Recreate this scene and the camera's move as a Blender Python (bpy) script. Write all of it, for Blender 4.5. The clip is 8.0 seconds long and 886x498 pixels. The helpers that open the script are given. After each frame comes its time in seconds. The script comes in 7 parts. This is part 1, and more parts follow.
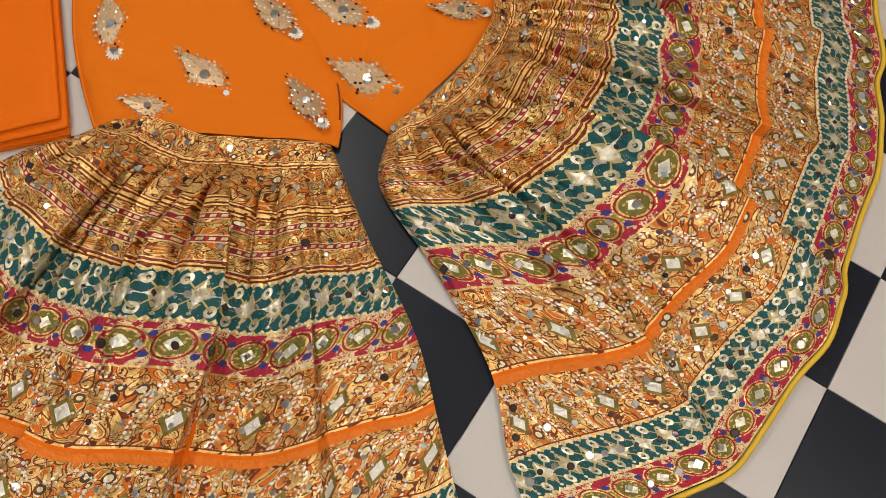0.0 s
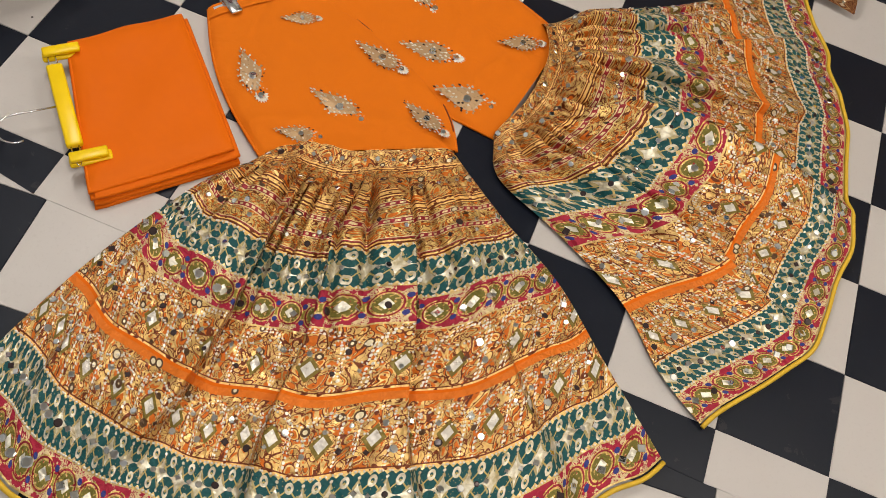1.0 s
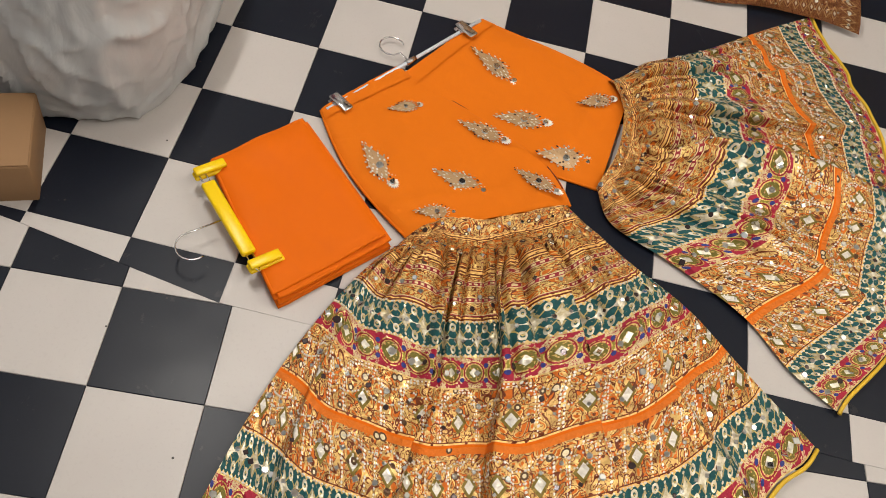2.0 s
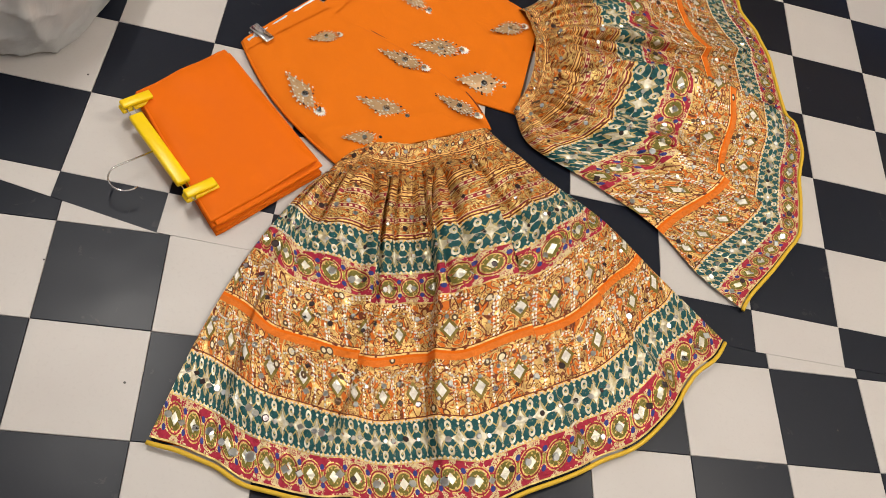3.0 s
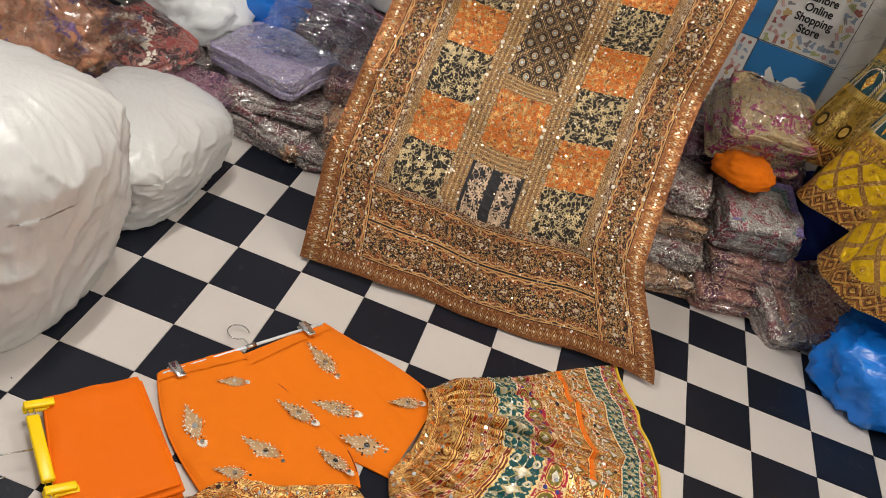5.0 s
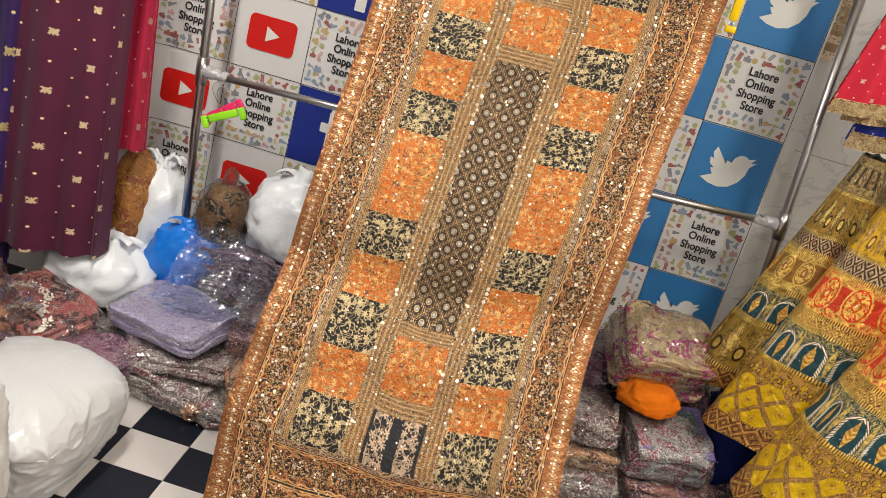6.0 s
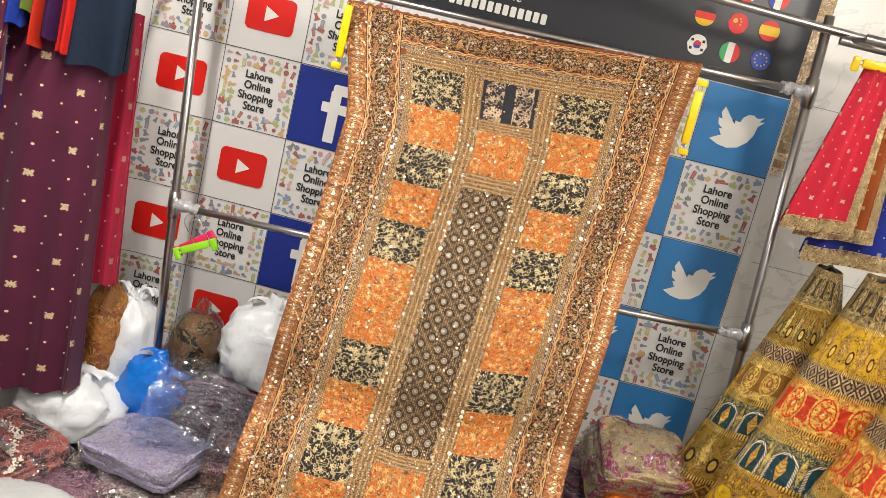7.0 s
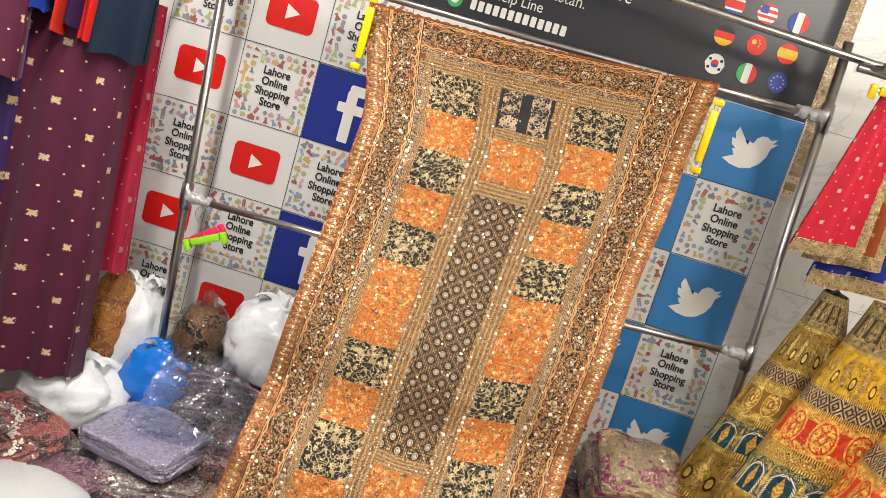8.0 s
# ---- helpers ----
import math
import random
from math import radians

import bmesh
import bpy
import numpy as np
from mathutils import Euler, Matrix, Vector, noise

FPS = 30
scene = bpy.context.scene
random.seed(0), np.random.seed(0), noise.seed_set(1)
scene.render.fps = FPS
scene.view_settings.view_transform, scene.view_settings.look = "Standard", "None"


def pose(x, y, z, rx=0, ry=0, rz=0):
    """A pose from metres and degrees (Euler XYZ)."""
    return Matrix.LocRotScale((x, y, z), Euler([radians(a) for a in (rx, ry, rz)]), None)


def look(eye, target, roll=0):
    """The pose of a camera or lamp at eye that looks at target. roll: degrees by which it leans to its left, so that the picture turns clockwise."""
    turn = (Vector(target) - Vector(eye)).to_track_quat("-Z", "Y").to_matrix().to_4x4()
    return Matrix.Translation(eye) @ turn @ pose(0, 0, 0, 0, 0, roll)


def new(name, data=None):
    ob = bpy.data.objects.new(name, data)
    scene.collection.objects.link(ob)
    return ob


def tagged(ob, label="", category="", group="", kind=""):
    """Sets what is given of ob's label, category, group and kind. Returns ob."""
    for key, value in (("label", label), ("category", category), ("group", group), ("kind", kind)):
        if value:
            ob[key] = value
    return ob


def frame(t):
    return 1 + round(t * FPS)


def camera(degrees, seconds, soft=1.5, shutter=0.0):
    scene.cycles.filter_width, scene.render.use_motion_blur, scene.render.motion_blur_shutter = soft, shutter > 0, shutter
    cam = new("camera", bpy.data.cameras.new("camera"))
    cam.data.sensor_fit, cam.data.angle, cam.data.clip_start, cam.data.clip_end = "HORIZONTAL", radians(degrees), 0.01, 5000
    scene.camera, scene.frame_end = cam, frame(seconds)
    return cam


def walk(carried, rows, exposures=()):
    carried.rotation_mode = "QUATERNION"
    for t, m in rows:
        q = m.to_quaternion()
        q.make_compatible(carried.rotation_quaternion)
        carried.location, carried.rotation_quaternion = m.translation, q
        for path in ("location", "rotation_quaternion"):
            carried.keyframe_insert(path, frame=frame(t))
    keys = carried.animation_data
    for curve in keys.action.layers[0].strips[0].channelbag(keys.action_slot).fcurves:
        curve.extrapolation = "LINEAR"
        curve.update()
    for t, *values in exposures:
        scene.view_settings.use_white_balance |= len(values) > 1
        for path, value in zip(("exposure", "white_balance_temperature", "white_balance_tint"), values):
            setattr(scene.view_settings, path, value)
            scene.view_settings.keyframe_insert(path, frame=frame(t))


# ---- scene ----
cam = camera(50.6, 8.0, soft=0.9)
PATH = [
    (0, (1.035, -1.388, 1.274), (0.739, -0.713, -0.586), 9.5),
    (0.5, (0.824, -1.71, 1.366), (0.656, -0.817, -0.416), 18.2),
    (1, (0.75, -1.941, 1.399), (0.645, -0.895, -0.302), 17.8),
    (1.5, (0.49, -2.058, 1.515), (0.484, -0.959, -0.156), 18.3),
    (1.7, (0.42, -2.08, 1.52), (0.39, -0.935, -0.122), 15.2),
    (2.8, (0.228, -2.212, 1.492), (0.521, -1.101, -0.145), 23.0),
    (3, (0.264, -2.22, 1.529), (0.558, -1.124, -0.118), 23.8),
    (3.5, (0.443, -2.301, 1.573), (0.67, -1.052, 0.028), 25.6),
    (4, (0.537, -2.364, 1.622), (0.596, -0.922, 0.236), 23.6),
    (4.2, (0.585, -2.373, 1.661), (0.577, -0.914, 0.294), 21.9),
    (5.3, (0.717, -2.327, 1.699), (0.592, -0.584, 0.726), 18.9),
    (5.5, (0.742, -2.305, 1.708), (0.608, -0.517, 0.823), 17.7),
    (6, (0.775, -2.295, 1.793), (0.651, -0.417, 1.117), 15.7),
    (6.5, (0.786, -2.315, 1.845), (0.658, -0.392, 1.308), 14.3),
    (7, (0.753, -2.341, 1.852), (0.634, -0.394, 1.408), 13.8),
    (7.5, (0.744, -2.352, 1.863), (0.625, -0.397, 1.457), 13.6),
    (8, (0.727, -2.355, 1.852), (0.603, -0.407, 1.415), 16.7),
]
walk(cam, [(t, look(e, g, r)) for t, e, g, r in PATH],
     [(0.0, -0.56), (1.5, -0.42), (4.2, -0.27), (5.5, -0.16), (6.0, 0.12), (6.5, 0.20), (8.0, 0.25)])

# ---- light ----
world = bpy.data.worlds.new("world")
scene.world = world
world.use_nodes = True
world.node_tree.nodes["Background"].inputs[0].default_value = (0.75, 0.85, 1.0, 1)
world.node_tree.nodes["Background"].inputs[1].default_value = 0.05
scene.view_settings.exposure = 0.0


def area_lamp(name, eye, target, sx, sy, watts, color):
    data = bpy.data.lights.new(name, "AREA")
    data.shape, data.size, data.size_y, data.energy, data.color = "RECTANGLE", sx, sy, watts, color
    ob = new(name, data)
    ob.matrix_world = look(eye, target)
    return ob


# Ceiling lamps out of view; tube fixtures assumed for the overhead indoor light.
TUBES = [(-0.45, -0.35, 2.78), (1.15, -2.30, 2.78)]
for (lx, ly, lz), w in zip(TUBES, (46, 29)):
    area_lamp("tube_light", (lx, ly, lz - 0.07), (lx, ly, 0), 0.06, 1.2, w, (1.0, 0.95, 0.88))
# Unseen point lamp added to brighten the upper right of the back wall.
right_fill = bpy.data.lights.new("right_fill_light", "POINT")
right_fill.energy, right_fill.shadow_soft_size, right_fill.color = 66, 0.13, (1.0, 0.93, 0.84)
new("right_fill_light", right_fill).location = (2.05, -0.75, 2.62)


# ---- materials ----
class Graph:
    """A small node writer for one material."""

    def __init__(self, name):
        self.mat = bpy.data.materials.new(name)
        self.mat.use_nodes = True
        self.nt = self.mat.node_tree
        self.bsdf = self.nt.nodes["Principled BSDF"]
        self.out = self.nt.nodes["Material Output"]

    def node(self, kind, operation="", data_type="", feature=""):
        n = self.nt.nodes.new(kind)
        if operation:
            n.operation = operation
        if data_type:
            n.data_type = data_type
        if feature:
            n.feature = feature
        return n

    def put(self, socket, value):
        if isinstance(value, bpy.types.NodeSocket):
            self.nt.links.new(value, socket)
        elif value is not None:
            if socket.type == "RGBA" and len(value) == 3:
                value = (*value, 1)
            socket.default_value = value

    def m(self, op, a, b=None, c=None):
        n = self.node("ShaderNodeMath", operation=op)
        for s, v in zip(n.inputs, (a, b, c)):
            self.put(s, v)
        return n.outputs[0]

    def mix(self, fac, a, b):
        n = self.node("ShaderNodeMix", data_type="RGBA")
        self.put(n.inputs[0], fac), self.put(n.inputs[6], a), self.put(n.inputs[7], b)
        return n.outputs[2]

    def uv(self):
        n = self.node("ShaderNodeSeparateXYZ")
        self.put(n.inputs[0], self.coord("UV"))
        return n.outputs[0], n.outputs[1]

    def coord(self, which):
        return self.node("ShaderNodeTexCoord").outputs[which]

    def noise(self, scale, vec=None, detail=3.0, rough=0.55, dist=0.0):
        n = self.node("ShaderNodeTexNoise")
        self.put(n.inputs["Vector"], vec if vec is not None else self.coord("Object"))
        self.put(n.inputs["Scale"], scale), self.put(n.inputs["Detail"], detail)
        self.put(n.inputs["Roughness"], rough), self.put(n.inputs["Distortion"], dist)
        return n.outputs[0]

    def voronoi(self, scale, vec=None, feature="F1", rand=1.0):
        n = self.node("ShaderNodeTexVoronoi", feature=feature)
        self.put(n.inputs["Vector"], vec if vec is not None else self.coord("Object"))
        self.put(n.inputs["Scale"], scale), self.put(n.inputs["Randomness"], rand)
        return n.outputs

    def lt(self, a, b):
        return self.m("LESS_THAN", a, b)

    def gt(self, a, b):
        return self.m("GREATER_THAN", a, b)

    def both(self, a, b):
        return self.m("MULTIPLY", a, b)

    def either(self, *a):
        r = a[0]
        for b in a[1:]:
            r = self.m("MAXIMUM", r, b)
        return r

    def cell(self, u, p, shift=0.0):
        """Metres from the middle of a repeat of length p."""
        f = self.m("FRACT", self.m("ADD", self.m("DIVIDE", u, p), shift))
        return self.m("MULTIPLY", self.m("SUBTRACT", f, 0.5), p)

    def length(self, x, y):
        return self.m("SQRT", self.m("ADD", self.m("MULTIPLY", x, x), self.m("MULTIPLY", y, y)))

    def finish(self, color, rough=0.6, metal=0.0, bump=None, strength=0.3, dist=0.002, spec=0.4, sheen=0.0):
        b = self.bsdf
        self.put(b.inputs["Base Color"], color), self.put(b.inputs["Roughness"], rough), self.put(b.inputs["Metallic"], metal)
        self.put(b.inputs["Specular IOR Level"], spec), self.put(b.inputs["Sheen Weight"], sheen)
        if bump is not None:
            n = self.node("ShaderNodeBump")
            self.put(n.inputs["Strength"], strength), self.put(n.inputs["Distance"], dist), self.put(n.inputs["Height"], bump)
            self.put(b.inputs["Normal"], n.outputs[0])
        return self.mat


ORANGE, GOLD, CREAM = (0.78, 0.180, 0.006), (0.76, 0.37, 0.05), (0.78, 0.60, 0.32)
TEAL, CRIMSON, RUST = (0.001, 0.062, 0.068), (0.40, 0.010, 0.040), (0.30, 0.055, 0.012)


def plain(name, color, rough=0.6, metal=0.0, vary=0.15, scale=6.0, bump=0.15, fine=120.0, sheen=0.0, spec=0.4):
    g = Graph(name)
    a = g.noise(scale)
    c = g.mix(g.m("MULTIPLY", a, vary * 2), color, tuple(v * (1 - vary) for v in color))
    f = g.noise(fine, detail=2)
    c = g.mix(g.m("MULTIPLY", f, vary * 0.8), c, tuple(v * 0.7 for v in color))
    return g.finish(c, rough, metal, f, bump, 0.001, spec, sheen)


def cloth(name, color, weave=900.0, wrinkle=14.0, sheen=0.02, rough=0.75):
    """Plain woven cloth with a weave, soft creases and slight fading."""
    g = Graph(name)
    big, mid, fine = g.noise(3.0), g.noise(wrinkle, dist=0.8), g.noise(weave, detail=1)
    c = g.mix(g.m("MULTIPLY", big, 0.35), color, tuple(min(1, v * 0.78) for v in color))
    c = g.mix(g.m("MULTIPLY", fine, 0.25), c, tuple(v * 0.75 for v in color))
    h = g.m("ADD", g.m("MULTIPLY", mid, 1.0), g.m("MULTIPLY", fine, 0.06))
    return g.finish(c, rough, 0.0, h, 0.5, 0.008, 0.12, sheen)


def gilt(g, uvw, scale, seed=0.0, amount=0.5):
    """A scrolling foil print: masks for the foil and for its dark outline."""
    n = g.node("ShaderNodeMapping")
    g.put(n.inputs["Vector"], uvw)
    n.inputs["Location"].default_value = (seed, seed * 0.37, 0)
    w = g.noise(scale * 0.6, n.outputs[0], detail=1.0)
    add = g.node("ShaderNodeVectorMath", operation="ADD")
    sc = g.node("ShaderNodeVectorMath", operation="SCALE")
    cmb = g.node("ShaderNodeCombineXYZ")
    g.put(cmb.inputs[0], w), g.put(cmb.inputs[1], g.noise(scale * 0.7, n.outputs[0], detail=0.0))
    g.put(sc.inputs[0], cmb.outputs[0]), g.put(sc.inputs["Scale"], 1.6 / scale)
    g.put(add.inputs[0], n.outputs[0]), g.put(add.inputs[1], sc.outputs[0])
    e = g.voronoi(scale, add.outputs[0], "DISTANCE_TO_EDGE", 0.9)[0]
    f = g.voronoi(scale * 1.7, add.outputs[0], "F1", 0.8)[0]
    swirl = g.m("FRACT", g.m("MULTIPLY", f, 2.6))
    vine = g.m("ABSOLUTE", g.m("SUBTRACT", g.noise(scale * 1.5, n.outputs[0], detail=1.0, dist=0.8), 0.5))
    foil = g.either(g.lt(e, 0.07), g.lt(swirl, amount), g.lt(vine, 0.030))
    line = g.either(g.both(g.gt(swirl, amount), g.lt(swirl, amount + 0.20)), g.both(g.gt(vine, 0.030), g.lt(vine, 0.052)))
    return foil, line, e


def metres(g, u, v, w):
    """Texture vector in metres from u in metres and v from 0 to 1 over a width w."""
    c = g.node("ShaderNodeCombineXYZ")
    g.put(c.inputs[0], u), g.put(c.inputs[1], g.m("MULTIPLY", v, w))
    return c.outputs[0]


def foil_finish(g, c, foil, bump, rough_cloth=0.70, metal=0.30, shade=0.6):
    # Random dark patches in the colour stand in for shade in folds.
    big = g.m("MULTIPLY", g.noise(5.0, detail=4), g.noise(19.0, detail=3))
    c = g.mix(g.m("MULTIPLY", big, shade), c, g.mix(0.66, c, (0.030, 0.010, 0.003)))
    return g.finish(c, g.m("SUBTRACT", rough_cloth, g.m("MULTIPLY", foil, rough_cloth - 0.28)), g.m("MULTIPLY", foil, metal), g.m("ADD", g.m("ADD", bump, g.m("MULTIPLY", g.noise(70.0, detail=3, dist=0.6), 2.0)), g.m("MULTIPLY", g.noise(17.0, detail=2, dist=1.0), 5.0)), 0.8, 0.0030, 0.4)


def brocade(name, base, foil_color=GOLD, scale=75.0, seed=0.0, amount=0.5, line_color=(0.17, 0.032, 0.004), w=1.0, stripes=0, beads=0.0, arches=0.0, ground=ORANGE, shade=0.5, metal=0.38, crest=0.11):
    """Foil-printed cloth: scrolls, optional cross stripes, arches of pearl dots."""
    g = Graph(name)
    u, v = g.uv()
    vec = metres(g, u, v, w)
    foil, line, e = gilt(g, vec, scale, seed, amount)
    # Foil lightness varies at random, painting in bright glints and dull spots.
    tone = g.noise(34.0, vec, detail=2)
    c = g.mix(g.m("MULTIPLY", g.noise(16.0, vec), 0.5), base, tuple(q * 0.6 for q in base))
    c = g.mix(foil, c, g.mix(g.m("MULTIPLY", g.m("SUBTRACT", tone, 0.32), 2.6), tuple(q * 0.55 for q in foil_color), tuple(min(1.0, q * 1.25) for q in foil_color)))
    c = g.mix(line, c, line_color)
    if stripes:
        y = g.m("FRACT", g.m("MULTIPLY", v, stripes))
        red = g.both(g.gt(y, 0.62), g.lt(y, 0.86))
        dash = g.lt(g.m("FRACT", g.m("DIVIDE", u, 0.011)), 0.55)
        c = g.mix(red, c, g.mix(g.both(dash, g.both(g.gt(y, 0.68), g.lt(y, 0.80))), (0.33, 0.02, 0.03), CREAM))
        rim = g.either(g.lt(g.m("ABSOLUTE", g.m("SUBTRACT", y, 0.60)), 0.025), g.lt(g.m("ABSOLUTE", g.m("SUBTRACT", y, 0.88)), 0.025))
        c = g.mix(rim, c, CREAM)
    if arches:
        x = g.m("ABSOLUTE", g.cell(u, arches))
        y = g.m("MULTIPLY", g.m("SUBTRACT", v, 0.42), w)
        up = g.lt(y, 0.0)
        d = g.m("ADD", g.m("MULTIPLY", up, g.length(x, y)), g.m("MULTIPLY", g.m("SUBTRACT", 1.0, up), x))
        r = arches * 0.34
        near = g.lt(g.m("ABSOLUTE", g.m("SUBTRACT", d, r)), arches * 0.045)
        dots = g.lt(g.voronoi(170.0, vec, "F1", 0.35)[0], 0.38)
        c = g.mix(g.both(near, dots), c, (0.85, 0.78, 0.66))
        inner = g.lt(g.m("ADD", x, g.m("MULTIPLY", g.m("ABSOLUTE", g.m("SUBTRACT", y, 0.018)), 0.8)), 0.009)
        ring = g.lt(g.m("ADD", x, g.m("MULTIPLY", g.m("ABSOLUTE", g.m("SUBTRACT", y, 0.018)), 0.8)), 0.015)
        c = g.mix(ring, c, (0.20, 0.14, 0.02))
        c = g.mix(inner, c, (0.75, 0.70, 0.62))
        top = g.both(g.lt(v, crest), g.gt(d, r * 1.12))
        c = g.mix(top, c, ground)
        foil = g.both(foil, g.m("SUBTRACT", 1.0, top))
    if beads:
        d = g.voronoi(beads, vec, "F1", 0.9)
        c = g.mix(g.lt(d[0], 0.20), c, (0.10, 0.05, 0.02))
        c = g.mix(g.lt(d[0], 0.14), c, (0.82, 0.70, 0.46))
    mid = g.m("ABSOLUTE", g.m("SUBTRACT", v, 0.5))
    rows = [(0.485, 0.016)] if arches else [(0.485, 0.016), (0.425, 0.014)]
    for at, half in rows:
        d = g.m("ABSOLUTE", g.m("SUBTRACT", mid, at))
        low = g.gt(v, 0.5) if arches else 1.0
        c = g.mix(g.both(g.lt(d, half * 2.2), low), c, line_color)
        c = g.mix(g.both(g.both(g.lt(d, half), g.gt(g.noise(120.0, vec, detail=0), 0.36)), low), c, tuple(min(1, q * 1.15) for q in foil_color))
    return foil_finish(g, c, foil, foil, metal=metal, shade=shade)


def diamond_band(name, w):
    """Bright yellow diamonds with a woven flower on a rosy gold scroll ground."""
    g = Graph(name)
    u, v = g.uv()
    vec = metres(g, u, v, w)
    y = g.m("MULTIPLY", g.m("SUBTRACT", v, 0.5), w)
    p = 0.105
    ax, axh, ay = g.m("ABSOLUTE", g.cell(u, p)), g.m("ABSOLUTE", g.cell(u, p, 0.5)), g.m("ABSOLUTE", y)
    d1 = g.m("ADD", ax, g.m("MULTIPLY", ay, 0.9))
    d2 = g.m("ADD", axh, g.m("MULTIPLY", g.m("ABSOLUTE", g.m("SUBTRACT", ay, w * 0.36)), 0.9))
    d = g.m("MINIMUM", d1, d2)
    foil, line, e = gilt(g, vec, 84.0, 2.9, 0.36)
    c = g.mix(foil, (0.34, 0.13, 0.03), (0.64, 0.36, 0.09))
    c = g.mix(line, c, (0.10, 0.035, 0.015))
    yellow = g.both(g.lt(d, p * 0.41), g.gt(g.noise(170.0, vec, detail=1), 0.30))
    c = g.mix(yellow, c, (0.82, 0.52, 0.004))
    c = g.mix(g.both(g.lt(d, p * 0.17), line), c, (0.42, 0.18, 0.03))
    c = g.mix(g.lt(d, p * 0.05), c, (0.40, 0.16, 0.04))
    c = g.mix(g.lt(g.voronoi(60.0, vec, "F1", 1.0)[0], 0.13), c, (0.80, 0.66, 0.36))
    return foil_finish(g, c, g.either(foil, yellow), foil, metal=0.25, shade=0.9)


def teal_band(name, w):
    g = Graph(name)
    u, v = g.uv()
    y = g.m("MULTIPLY", g.m("SUBTRACT", v, 0.5), w)
    p = w * 0.56
    x = g.cell(u, p)
    xh = g.cell(u, p, 0.5)
    ax, ay, axh = g.m("ABSOLUTE", x), g.m("ABSOLUTE", y), g.m("ABSOLUTE", xh)
    vec = metres(g, u, v, w)
    star = g.lt(g.m("ADD", g.m("SQRT", ax), g.m("SQRT", ay)), math.sqrt(w * 0.37))
    lat = g.lt(g.m("ABSOLUTE", g.m("SUBTRACT", g.m("ADD", axh, ay), w * 0.30)), w * 0.022)
    oy = g.m("SUBTRACT", ay, w * 0.31)
    drop = g.length(g.m("MULTIPLY", xh, 1.3), oy)
    loop = g.both(g.lt(drop, w * 0.122), g.gt(drop, w * 0.050))
    dot = g.lt(g.length(x, g.m("SUBTRACT", ay, w * 0.38)), w * 0.035)
    speck = g.lt(g.voronoi(200.0, vec, "F1", 1.0)[0], 0.13)
    tri = g.m("MULTIPLY", g.m("ABSOLUTE", g.cell(u, w * 0.17)), 0.9)
    hem = g.gt(g.m("ADD", ay, tri), w * 0.5)
    cream = g.either(star, loop, dot)
    tone = g.mix(g.m("MULTIPLY", g.m("SUBTRACT", g.noise(60.0, vec), 0.3), 2.5), (0.42, 0.33, 0.16), (0.90, 0.86, 0.72))
    c = g.mix(speck, g.mix(g.noise(40.0, vec), TEAL, (0.002, 0.10, 0.105)), (0.40, 0.33, 0.14))
    field = g.lt(g.m("ADD", g.m("DIVIDE", ax, p), g.m("DIVIDE", ay, w)), 0.36)
    c = g.mix(g.both(field, g.gt(g.noise(150.0, vec, detail=1), 0.44)), c, (0.46, 0.37, 0.17))
    c = g.mix(lat, c, (0.55, 0.42, 0.14))
    c = g.mix(cream, c, tone)
    c = g.mix(hem, c, (0.75, 0.55, 0.22))
    foil = g.either(cream, hem)
    return foil_finish(g, c, foil, g.either(cream, lat), metal=0.45)


def pink_band(name, w):
    g = Graph(name)
    u, v = g.uv()
    y = g.m("MULTIPLY", g.m("SUBTRACT", v, 0.5), w)
    vec = metres(g, u, v, w)
    p = w * 0.76
    x, xh = g.cell(u, p), g.cell(u, p, 0.5)
    d = g.length(x, y)
    dia = g.m("ADD", g.m("ABSOLUTE", x), g.m("ABSOLUTE", y))
    foil, line, e = gilt(g, vec, 120.0, 3.1, 0.42)
    c = g.mix(g.both(foil, g.gt(g.noise(50.0, vec), 0.5)), CRIMSON, CREAM)
    c = g.mix(g.lt(g.length(xh, g.m("SUBTRACT", g.m("ABSOLUTE", y), w * 0.22)), w * 0.07), c, (0.03, 0.04, 0.22))
    c = g.mix(g.lt(g.length(xh, y), w * 0.11), c, (0.30, 0.25, 0.03))
    c = g.mix(g.both(g.lt(d, w * 0.36), g.gt(g.noise(260.0, vec, detail=0), 0.42)), c, (0.62, 0.42, 0.12))
    c = g.mix(g.both(g.lt(d, w * 0.33), g.gt(d, w * 0.29)), c, (0.30, 0.02, 0.03))
    c = g.mix(g.both(g.lt(d, w * 0.25), g.gt(g.noise(240.0, vec, detail=0), 0.36)), c, (0.18, 0.15, 0.02))
    c = g.mix(g.lt(dia, w * 0.15), c, (0.80, 0.76, 0.64))
    rim = g.gt(g.m("ABSOLUTE", y), w * 0.455)
    c = g.mix(rim, c, (0.74, 0.52, 0.20))
    ring = g.either(g.both(g.lt(d, w * 0.37), g.gt(d, w * 0.25)), rim, g.lt(dia, w * 0.19))
    return foil_finish(g, c, ring, ring, metal=0.5)


